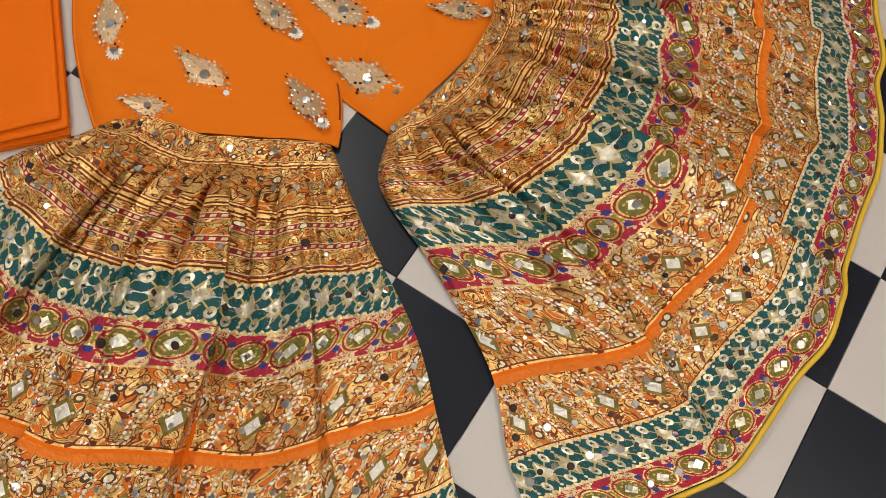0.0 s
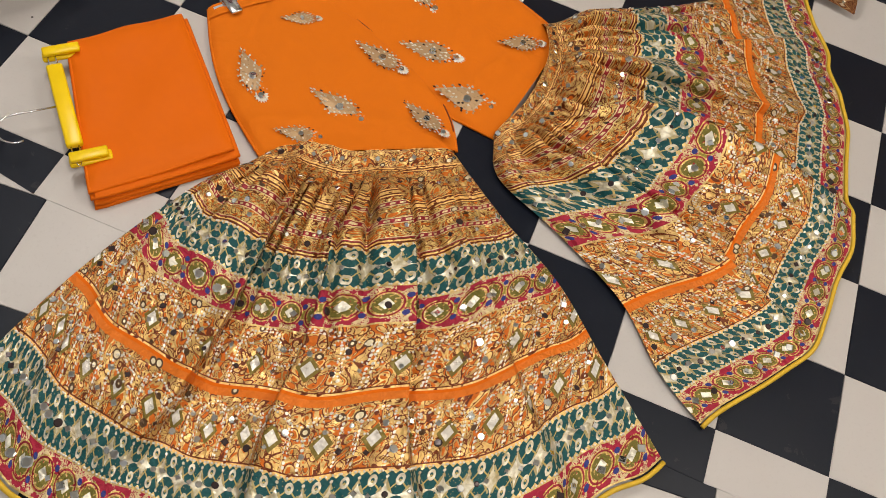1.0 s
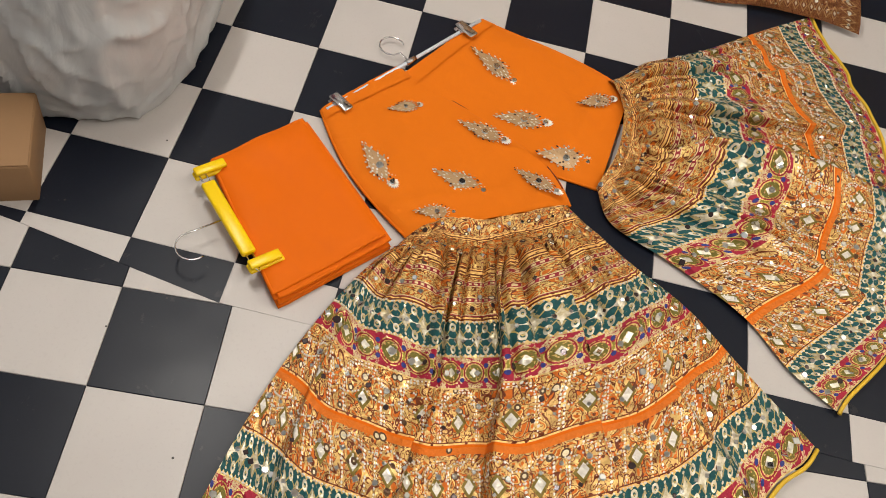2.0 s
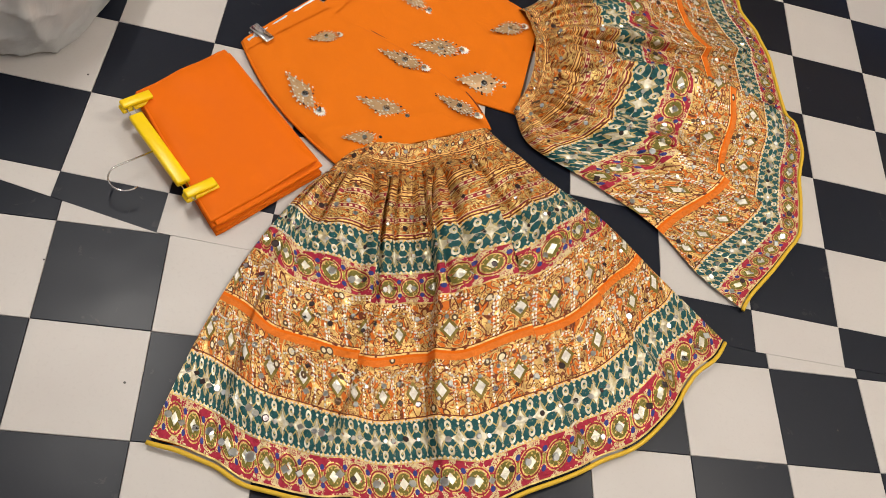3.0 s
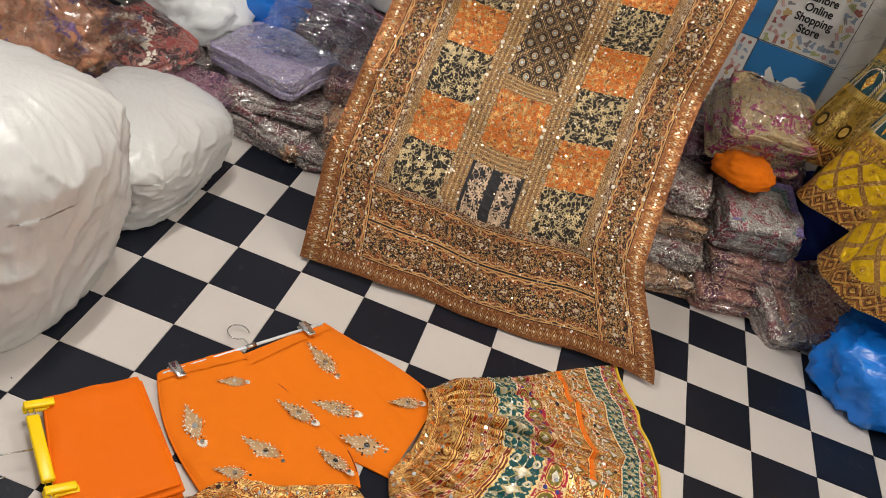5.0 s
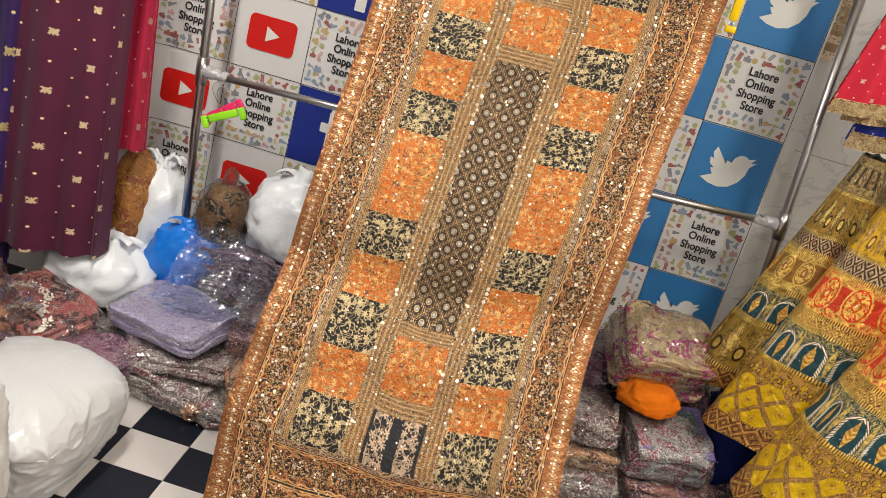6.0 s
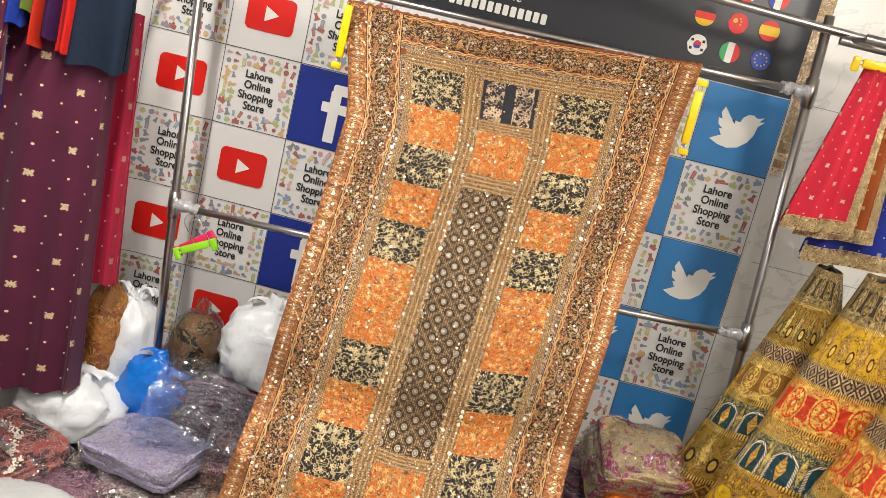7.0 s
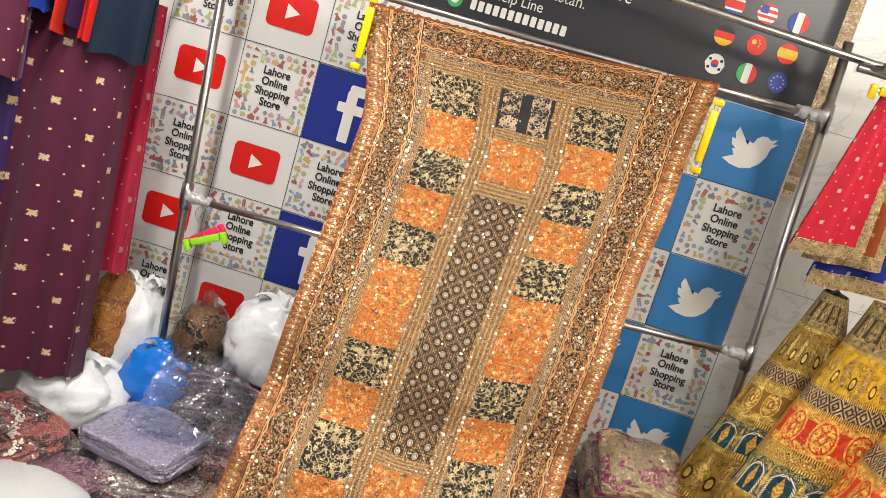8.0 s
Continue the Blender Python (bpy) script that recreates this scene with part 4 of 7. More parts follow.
def spline(pts, t):
    """A smooth curve through a few points, t from 0 to 1."""
    n = len(pts) - 1
    k = min(int(t * n), n - 1) if t > 0 else 0
    f = t * n - k
    p = [Vector((*pts[min(max(k + d, 0), n)], 0)) for d in (-1, 0, 1, 2)]
    if k == 0:
        p[0] = p[1] * 2 - p[2]
    if k == n - 1:
        p[3] = p[2] * 2 - p[1]
    return 0.5 * (2 * p[1] + (p[2] - p[0]) * f + (2 * p[0] - 5 * p[1] + 4 * p[2] - p[3]) * f * f + (3 * p[1] - p[0] - 3 * p[2] + p[3]) * f ** 3)


def flare(waist, hem, first, last, k, seed, deep, creases):
    """A gathered leg: pleated at the waist, spread to a curved hem. s runs along the hem, r from the gathers to the hem.
    creases: long folds as (s at the waist, s at the hem, half width, height, side of the steep face, start, end)."""
    def surf(s, r):
        a, b = spline(waist, s), spline(hem, s)
        e0, e1 = spline(first, r), spline(last, r)
        corner = (spline(waist, 0) * (1 - s) + spline(waist, 1) * s) * (1 - r) + (spline(hem, 0) * (1 - s) + spline(hem, 1) * s) * r
        p = a * (1 - r) + b * r + e0 * (1 - s) + e1 * s - corner
        out = (b - a).normalized()
        side = Vector((-out.y, out.x, 0))
        drift = 0.5 * math.sin(3 * r + seed)
        ph = k * (s + 0.035 * math.sin(2 * math.pi * s * 2 + seed) + 0.02 * math.sin(2 * math.pi * s * 5 + seed * 3)) * math.pi
        q = ((ph + drift) / math.pi) % 1.0
        hump = 0.75 - 0.75 * max(0.0, 1 - abs(q - 0.5) / (0.13 + 0.20 * r)) ** 1.3 + 0.5 * abs(q - 0.5) ** 0.8 * (1 if q > 0.5 else 0.4)
        mod = 0.70 + 0.8 * noise.noise(Vector((s * k * 0.5, seed, 0.5)))
        reach = max(0.0, 1 - r / (0.58 + 0.38 * noise.noise(Vector((s * k * 0.4, seed, 7.0)))))
        amp = deep * mod * reach ** 0.9 * min(1.0, max(0.04, (r - 0.05) * 9))
        n = noise.noise(Vector((s * 9, r * 7, seed))) * 0.006 + noise.noise(Vector((s * 26, r * 14, seed))) * 0.0026
        e = min(1.0, 9 * s, 9 * (1 - s)) ** 0.5
        long_fold = 0.0
        for c0, c1, w, h, way, r0, r1 in creases:
            if r0 < r < r1:
                c = c0 + (c1 - c0) * r + 0.012 * math.sin(7 * r + c0 * 9)
                w2 = w * (0.35 + 0.65 * r)
                x = (s - c) / w2 * way
                win = min(1.0, (r - r0) / 0.12, (r1 - r) / 0.14)
                if -2.2 < x < 0.35:
                    f = ((1 + x / 2.2) ** 1.4 if x < 0 else 1 - x / 0.35) * (1 - 0.75 * min(1.0, r) ** 6)
                    long_fold += h * win * f
                    p += side * (way * 0.55 * h * win * f)
        z = 0.010 + (amp * hump + long_fold + 0.010 * noise.noise(Vector((s * 5, r * 2.5, seed + 4))) * math.sin(math.pi * r) + n + 0.010 * (1 - r) + 0.014 * max(0.0, 1 - r / 0.075)) * e
        p += side * (-0.20 * amp * (q - 0.5) * e)
        p += out * (0.006 * math.sin(ph * 0.62 + seed) * r * r + 0.012 * reach * (hump - 0.5) * min(1, 4 * r) + 0.35 * long_fold * r)
        p.z = max(0.0045, z)
        return p
    return surf


W_TEAL, W_PINK = 0.060, 0.062
PALE_GOLD = (0.88, 0.52, 0.17)
M_TEAL, M_PINK = teal_band("teal_border", W_TEAL), pink_band("crimson_border", W_PINK)
M_YOKE = brocade("gold_yoke_print", (0.70, 0.17, 0.006), PALE_GOLD, 36.0, 0.3, 0.32, w=0.045, beads=30)
M_GATHER = brocade("gold_scroll_print", (0.74, 0.17, 0.006), PALE_GOLD, 36.0, 1.1, 0.32, w=0.10, beads=24)
M_STRIPED = brocade("striped_gold_print", (0.70, 0.16, 0.004), (0.88, 0.56, 0.18), 44.0, 2.4, 0.30, w=0.16, stripes=3, beads=26)
M_PAISLEY = brocade("paisley_gold_print", (0.76, 0.17, 0.006), PALE_GOLD, 37.0, 3.3, 0.24, w=0.09, beads=30, arches=0.105, ground=(0.76, 0.16, 0.006), crest=0.0)
M_GAP = cloth("orange_band_cotton", (0.80, 0.15, 0.004))
M_ARCHED = brocade("arched_gold_print", (0.76, 0.17, 0.006), PALE_GOLD, 39.0, 4.6, 0.26, w=0.10, beads=26, arches=0.062)

BANDS = [("yoke", 0.0, 0.055, M_YOKE), ("gathered_panel", 0.055, 0.19, M_GATHER), ("striped_panel", 0.19, 0.345, M_STRIPED), ("teal_border", 0.345, 0.445, M_TEAL),
         ("crimson_border", 0.445, 0.535, M_PINK), ("paisley_panel", 0.535, 0.676, M_PAISLEY), ("orange_band", 0.676, 0.683, M_GAP), ("arched_panel", 0.683, 0.825, M_ARCHED),
         ("teal_border", 0.825, 0.905, M_TEAL), ("crimson_border", 0.905, 0.985, M_PINK)]


def trouser_leg(surf, name, width, parent, seed):
    leg = part(name, sheet(lambda s, r: surf(0.015 + 0.97 * s, 0.02 + 0.96 * r) * 1.0 - Vector((0, 0, surf(s, r).z - 0.003)), 0, 1, 0, 1, 40, 10), M_GAP, parent, "gathered flared trouser leg with printed bands")
    rng = random.Random(seed)

    def wob(s, r):
        slip = 0.085 * max(0.0, 1 - s / 0.30) ** 2 + 0.035 * max(0.0, (s - 0.7) / 0.3) ** 2
        return surf(s, r + (0.012 * math.sin(s * 9 + seed) + 0.006 * math.sin(s * 31 + seed * 2)) * math.sin(math.pi * r) - slip * math.sin(math.pi * r ** 0.8))
    for bname, r0, r1, mat in BANDS:
        bm = sheet(wob, 0, 1, r0, r1, 260, max(4, int((r1 - r0) * 90)), lambda a, b: ((a - 0.5) * width * (0.30 + 0.70 * (r0 + (r1 - r0) * b)), b))
        part(bname, bm, mat, leg)
    bm = bmesh.new()
    tube(bm, [wob(k / 90, 1.0 - 0.006) - Vector((0, 0, 0.001)) for k in range(91)], 0.0042, 8)
    part("hem_piping", bm, M_PIPING, leg, "yellow piped hem")
    gems, beads = bmesh.new(), bmesh.new()
    rows = [(0.125, 22, 0.0065), (0.27, 18, 0.007), (0.30, 14, 0.005), (0.395, 44, 0.0058), (0.49, 26, 0.0075), (0.585, 24, 0.0068), (0.63, 20, 0.0055), (0.745, 30, 0.006), (0.79, 26, 0.0065),
            (0.865, 52, 0.0062), (0.945, 34, 0.0082), (0.03, 12, 0.006)]
    for r, n, size in rows:
        for i in range(n):
            s = (i + 0.5 + rng.uniform(-0.25, 0.25)) / n
            p, a, b, nn = frame_at(wob, min(0.985, max(0.015, s)), r + rng.uniform(-0.006, 0.006))
            if nn.z < 0:
                nn = -nn
            gem(gems, p, a, b, nn, size * rng.uniform(0.7, 1.15), 0.0016, rng.choice((4, 4, 8, 8)), 0.22, 0 if rng.random() < 0.78 else 1, rng)
    tagged(part("mirror_work", gems, [M_MIRROR, M_DARK_BEAD], leg, "small sewn-on mirrors and dark stones", smooth=False), kind="stuff")
    for r, n in ((0.56, 130), (0.60, 150), (0.715, 170), (0.74, 150), (0.345, 120), (0.445, 130), (0.825, 170), (0.905, 180)):
        for i in range(n):
            s = (i + rng.random()) / n
            dr = 0.02 * abs(math.sin(s * 42)) if 0.5 < r < 0.8 else 0.0
            p, a, b, nn = frame_at(wob, min(0.99, max(0.01, s)), r + dr)
            if nn.z < 0:
                nn = -nn
            gem(beads, p, a, b, nn, 0.0021, 0.0022, 5, 0.1, 0, rng)
    tagged(part("beadwork", beads, M_PEARL, leg, "rows of tiny pearl beads"), kind="stuff")
    return leg


front = flare([(0.305, -1.050), (0.372, -1.002), (0.450, -0.982), (0.530, -0.935), (0.608, -0.885)],
              [(0.083, -1.690), (0.262, -1.735), (0.470, -1.742), (0.700, -1.690), (0.935, -1.545), (1.132, -1.300)],
              [(0.305, -1.050), (0.225, -1.180), (0.165, -1.325), (0.120, -1.490), (0.083, -1.690)],
              [(0.608, -0.885), (0.735, -0.975), (0.872, -1.060), (0.985, -1.165), (1.132, -1.300)], 17.0, 0.4, 0.064,
              [(0.36, 0.30, 0.10, 0.046, 1, 0.10, 0.94), (0.56, 0.52, 0.09, 0.040, -1, 0.15, 1.05), (0.66, 0.70, 0.10, 0.056, 1, 0.12, 1.06), (0.84, 0.86, 0.09, 0.030, 1, 0.25, 1.1), (0.14, 0.12, 0.10, 0.022, -1, 0.3, 1.0)])
side = flare([(0.662, -0.812), (0.690, -0.735), (0.700, -0.640), (0.690, -0.560), (0.655, -0.495)],
             [(1.178, -1.213), (1.325, -1.000), (1.362, -0.740), (1.330, -0.470), (1.262, -0.270), (1.168, -0.068)],
             [(0.662, -0.812), (0.705, -0.900), (0.840, -0.963), (0.985, -1.045), (1.080, -1.145), (1.178, -1.213)],
             [(0.655, -0.495), (0.770, -0.395), (0.910, -0.280), (1.040, -0.168), (1.168, -0.068)], 15.0, 2.1, 0.074,
             [(0.40, 0.46, 0.10, 0.060, 1, 0.18, 1.15), (0.62, 0.66, 0.10, 0.032, -1, 0.15, 1.0), (0.22, 0.20, 0.09, 0.030, 1, 0.2, 1.0), (0.82, 0.84, 0.08, 0.016, 1, 0.2, 0.95)])
trouser_leg(front, "front_leg_flare", 1.30, gharara, 11)
trouser_leg(side, "side_leg_flare", 1.32, gharara, 23)


def thigh(w0, w1, b0, b1, lift, seed, sag, sag_far):
    w0, w1, b0, b1 = (Vector((*p, 0)) for p in (w0, w1, b0, b1))

    def surf(s, r):
        a, b = w0.lerp(w1, s), b0.lerp(b1, s)
        p = a.lerp(b, r)
        p += (b0 - b1).normalized() * ((sag if s < 0.5 else sag_far) * math.sin(math.pi * r ** (1.0 if s < 0.5 else 1.5)) * (0.5 - s))
        e = min(1.0, 7 * s, 7 * (1 - s), 6 * r + 0.35) ** 0.5
        n = noise.noise(Vector((s * 3, r * 3, seed))) * 0.007 + noise.noise(Vector((s * 9 + r * 5, r * 6, seed))) * 0.0035
        crease = 0.006 * math.exp(-((r - 0.78 - 0.1 * s) / 0.05) ** 2)
        p.z = 0.006 + lift + (0.010 + n + crease + 0.002 * r * r) * e
        return p
    return surf


LEGS = [("upper_leg", thigh((0.056, -0.790), (0.186, -0.612), (0.300, -1.056), (0.612, -0.880), 0.006, 1.0, 0.05, 0.115)),
        ("upper_leg", thigh((0.165, -0.690), (0.342, -0.384), (0.668, -0.812), (0.714, -0.500), 0.0, 2.0, 0.05, 0.03))]
uppers = []
for name, surf in LEGS:
    leg = part(name, sheet(surf, 0, 1, 0, 1, 46, 46, lambda a, b: (a * 0.3, b * 0.35)), M_ORANGE, gharara, "plain orange cotton upper leg with scattered embroidered motifs")
    under = sheet(lambda s, r: Vector((*surf(0.01 + 0.98 * s, 0.01 + 0.98 * r).xy, 0.0035)), 0, 1, 0, 1, 12, 12)
    part("lining", under, M_ORANGE, leg)
    rim = bmesh.new()
    tube(rim, [surf(0, k / 30) - Vector((0, 0, 0.002)) for k in range(31)], 0.0035, 6)
    tube(rim, [surf(1, k / 30) - Vector((0, 0, 0.002)) for k in range(31)], 0.0035, 6)
    part("side_seam", rim, M_ORANGE, leg)
    uppers.append((leg, surf))
# waistband
band = bmesh.new()
for (leg, surf), (s0, s1) in zip(uppers, ((0, 1), (0.1, 1))):
    g = sheet(lambda s, r: surf(s, r) + Vector((0, 0, 0.0035)), s0, s1, 0.0, 0.085, 24, 3)
    me = bpy.data.meshes.new("tmp")
    g.to_mesh(me), g.free()
    band.from_mesh(me)
    bpy.data.meshes.remove(me)
part("waistband", band, M_ORANGE, gharara)


def motif(parent, surf, s, r, turn, size, seed):
    """An embroidered leaf-drop of beads round a mirror, with a small blossom at its foot."""
    rng = random.Random(seed)
    p, a, b, n = frame_at(surf, s, r)
    if n.z < 0:
        n = -n
        b = -b
    ca, sa = math.cos(radians(turn)), math.sin(radians(turn))
    ax, ay = Vector((ca, sa, 0)), Vector((-sa, ca, 0))
    bm = bmesh.new()

    def at(x, y):
        q = p + ax * (x * size * 0.95) + ay * (y * size * 1.35)
        q.z = p.z + 0.002 + (n.x * (p.x - q.x) + n.y * (p.y - q.y)) / max(0.3, n.z)
        return q

    def leaf(x, y, d, ln, w, mi):
        dx, dy = math.cos(d), math.sin(d)
        c0, c1 = at(x, y), at(x + dx * ln, y + dy * ln)
        m1, m2 = at(x + dx * ln * 0.5 - dy * w, y + dy * ln * 0.5 + dx * w), at(x + dx * ln * 0.5 + dy * w, y + dy * ln * 0.5 - dx * w)
        top = at(x + dx * ln * 0.5, y + dy * ln * 0.5) + Vector((0, 0, 0.0016))
        v = [bm.verts.new(q) for q in (c0, m1, c1, m2, top)]
        for i in range(4):
            bm.faces.new((v[i], v[4], v[(i + 1) % 4])).material_index = mi
    ground = [at(0.30 * math.cos(t) * (1 - 0.75 * max(0, math.sin(t)) ** 2), 0.34 * math.sin(t) * (1 + 0.75 * max(0, math.sin(t)))) for t in (2 * math.pi * i / 24 for i in range(24))]
    gv = [bm.verts.new(q - Vector((0, 0, 0.0008))) for q in ground]
    gc = bm.verts.new(at(0, 0.05) + Vector((0, 0, 0.001)))
    for i in range(24):
        bm.faces.new((gc, gv[i], gv[(i + 1) % 24])).material_index = 2
    for ring, (rad, cnt) in enumerate(((0.12, 9), (0.19, 13), (0.26, 17), (0.32, 22))):
        for i in range(cnt):
            t = 2 * math.pi * (i + 0.5 * (ring % 2)) / cnt
            drop = 1 + 0.55 * max(0, math.sin(t)) ** 3
            x, y = rad * math.cos(t) * (1 - 0.55 * max(0, math.sin(t)) ** 2), rad * math.sin(t) * drop * 1.2
            leaf(x, y, t + rng.uniform(-0.4, 0.4), 0.078, 0.030, rng.choice((0, 0, 0, 1, 2, 2, 4)))
    for i in range(9):
        t = math.pi + math.pi * i / 8
        leaf(0.06 * math.cos(t), -0.46 + 0.05 * math.sin(t), t, 0.13, 0.035, rng.choice((0, 1)))
    gem(bm, at(0, 0), ax, ay, Vector((0, 0, 1)), size * 0.115, 0.003, 12, 0.06, 3, rng)
    gem(bm, at(0, -0.46), ax, ay, Vector((0, 0, 1)), size * 0.085, 0.003, 12, 0.06, 3, rng)
    part("embroidered_motif", bm, [M_SILVER_BEAD, M_PEARL, M_COPPER, M_MIRROR, M_DARK_BEAD], parent, "beaded silver and gold leaf motif", smooth=False)


M_COPPER = plain("copper_thread", (0.52, 0.33, 0.17), 0.4, 0.3, 0.2, 60)
for k, (mx, my, turn, size) in enumerate((
        (0.214, -0.907, 45, 0.078), (0.226, -0.727, 120, 0.048), (0.384, -0.900, 80, 0.076), (0.401, -0.748, 78, 0.072), (0.398, -0.538, 63, 0.084), (0.483, -0.680, 98, 0.078),
        (0.585, -0.765, 100, 0.078), (0.635, -0.572, 118, 0.060), (0.539, -0.845, 66, 0.070), (0.345, -0.985, 110, 0.056))):
    best = min(((surf(a / 40, b / 40).xy - Vector((mx, my))).length, n, a / 40, b / 40) for n, (leg, surf) in enumerate(uppers) for a in range(2, 39) for b in range(2, 40))
    leg, surf = uppers[best[1]]
    motif(leg, surf, best[2], best[3], turn, size, 40 + k)
seam = bmesh.new()
tube(seam, [uppers[0][1](0.995, k / 20) + Vector((0.001, 0.001, -0.001)) for k in range(19)], 0.0016, 6)
part("crossed_seam", seam, plain("dark_seam", (0.20, 0.035, 0.004), 0.8), gharara)

# ---- steel trouser hanger holding the waist ----
rod_a, rod_b = Vector((0.068, -0.790, 0.018)), Vector((0.338, -0.402, 0.018))
hanger = thing("trouser_hanger", "white-coated metal trouser hanger with two steel clips", "hanger")
pipe("rod", [rod_a, rod_b], 0.0042, M_WHITE_METAL, hanger)
dirn = (rod_b - rod_a).normalized()
out = Vector((-dirn.y, dirn.x, 0))
for f in (0.07, 0.88):
    c = rod_a.lerp(rod_b, f)
    m = Matrix((dirn, -out, Vector((0, 0, 1)))).transposed().to_4x4()
    m.translation = c
    bm = bevel_box(-0.012, 0.012, -0.020, 0.034, 0.004, 0.012, 0.003)
    bmesh.ops.transform(bm, matrix=m, verts=bm.verts)
    cl = part("clip", bm, M_CHROME, hanger)
    bm = bevel_box(-0.012, 0.012, -0.022, 0.034, -0.012, -0.004, 0.003)
    bmesh.ops.transform(bm, matrix=m, verts=bm.verts)
    part("lower_jaw", bm, M_CHROME, cl)
    bm = bmesh.new()
    tube(bm, [m @ Vector((q, 0, 0)) for q in (-0.014, 0.014)], 0.0075, 10)
    part("spring", bm, M_CHROME, cl)
c = rod_a.lerp(rod_b, 0.52)
hk = [c, c + out * 0.035]
hk += [c + out * (0.062 + 0.028 * math.sin(a)) + dirn * (0.028 * -math.cos(a) - 0.0) for a in (-math.pi / 2 + math.pi * 1.5 * k / 12 + 0.5 for k in range(13))]
pipe("hook", [(p.x, p.y, 0.014) for p in hk], 0.0018, M_CHROME, hanger, 8)
bm = bmesh.new()
tube(bm, [c - dirn * 0.014, c + dirn * 0.014], 0.007, 10)
part("collar", bm, M_CHROME, hanger)

# ---- folded orange cloth in a yellow hanger ----
fold = thing("folded_cloth", "folded plain orange cloth lying on the floor", "cloth")
F = [Vector((-0.103, -1.005, 0)), Vector((0.034, -0.846, 0)), Vector((0.262, -1.078, 0)), Vector((0.098, -1.262, 0))]
LAY = 5
for k in range(LAY):
    def layer(s, r, k=k):
        j = 0.004 * math.sin(k * 2.7)
        p = F[0].lerp(F[1], s).lerp(F[3].lerp(F[2], s), r)
        p += (F[2] - F[1]).normalized() * (j + 0.006 * (LAY - 1 - k) * (r > 0.5) * (r - 0.5)) + (F[1] - F[0]).normalized() * j
        e = min(1.0, 10 * s, 10 * (1 - s), 10 * r, 10 * (1 - r)) ** 0.5
        top = 0.0075 * (k + 1) + 0.003 + 0.005 * math.sin(3 * s + k) * math.sin(2.5 * r) + noise.noise(Vector((s * 3, r * 3, k))) * 0.005 * (k == LAY - 1)
        p.z = top - (1 - e) * 0.006
        return p
    ply = part("fold", sheet(layer, 0, 1, 0, 1, 36, 36), M_ORANGE_SILK, fold)
    bm = bmesh.new()
    loop = [layer(q / 16, 0) for q in range(17)] + [layer(1, q / 16) for q in range(1, 17)] + [layer(1 - q / 16, 1) for q in range(1, 17)] + [layer(0, 1 - q / 16) for q in range(1, 17)]
    tube(bm, [p - Vector((0, 0, 0.0032)) for p in loop], 0.0042, 7)
    part("rounded_edge", bm, M_ORANGE_SILK, ply)
ya, yb = Vector((-0.118, -1.042, 0.040)), Vector((0.050, -1.222, 0.040))
d = (yb - ya).normalized()
m = Matrix((d, Vector((d.y, -d.x, 0)) * 1.0, Vector((0, 0, -1)))).transposed().to_4x4()
if (m @ Vector((0, 1, 0))).x > 0:
    m = Matrix((-d, Vector((-(-d).y, (-d).x, 0)), Vector((0, 0, 1)))).transposed().to_4x4()
m.translation = (ya + yb) / 2
clip_hanger("clip_hanger", (yb - ya).length * 1.12, "yellow plastic clip hanger gripping a folded cloth, wire hook out", None, m, hook_len=0.19, hook_r=0.03)

# ---- plastic sacks at the left ----
def sack(name, label, at, size, seed, mat, cat="sack", **kw):
    t = thing(name, label, cat, at=at)
    part("body", lumpy(*size, seed, **kw), mat, t)
    if kw.get("knot"):
        h, r = size[2], min(size[0], size[1])
        bm = bmesh.new()
        tube(bm, [(0.05 * r + 0.25 * r * math.cos(a) * (1 + 0.3 * math.sin(3 * a)), 0.22 * r * math.sin(a), h * (0.97 + 0.02 * math.sin(2 * a))) for a in (2 * math.pi * k / 14 for k in range(15))], [0.07 * r + 0.03 * r * math.sin(2.3 * k) for k in range(15)], 8)
        part("knot", bm, mat, t)
        for s in (-1, 1):
            ear = sheet(lambda u, v: Vector((s * r * (0.12 + 0.55 * v) + 0.10 * r * (u - 0.5), 0.35 * r * (u - 0.5) * (0.4 + v), h * (0.95 + 0.16 * math.sin(2.4 * v) * (1 - 0.4 * v)) + 0.05 * r * math.sin(6 * u))), 0, 1, 0, 1, 10, 8)
            part("tie_end", ear, mat, t)
    return t


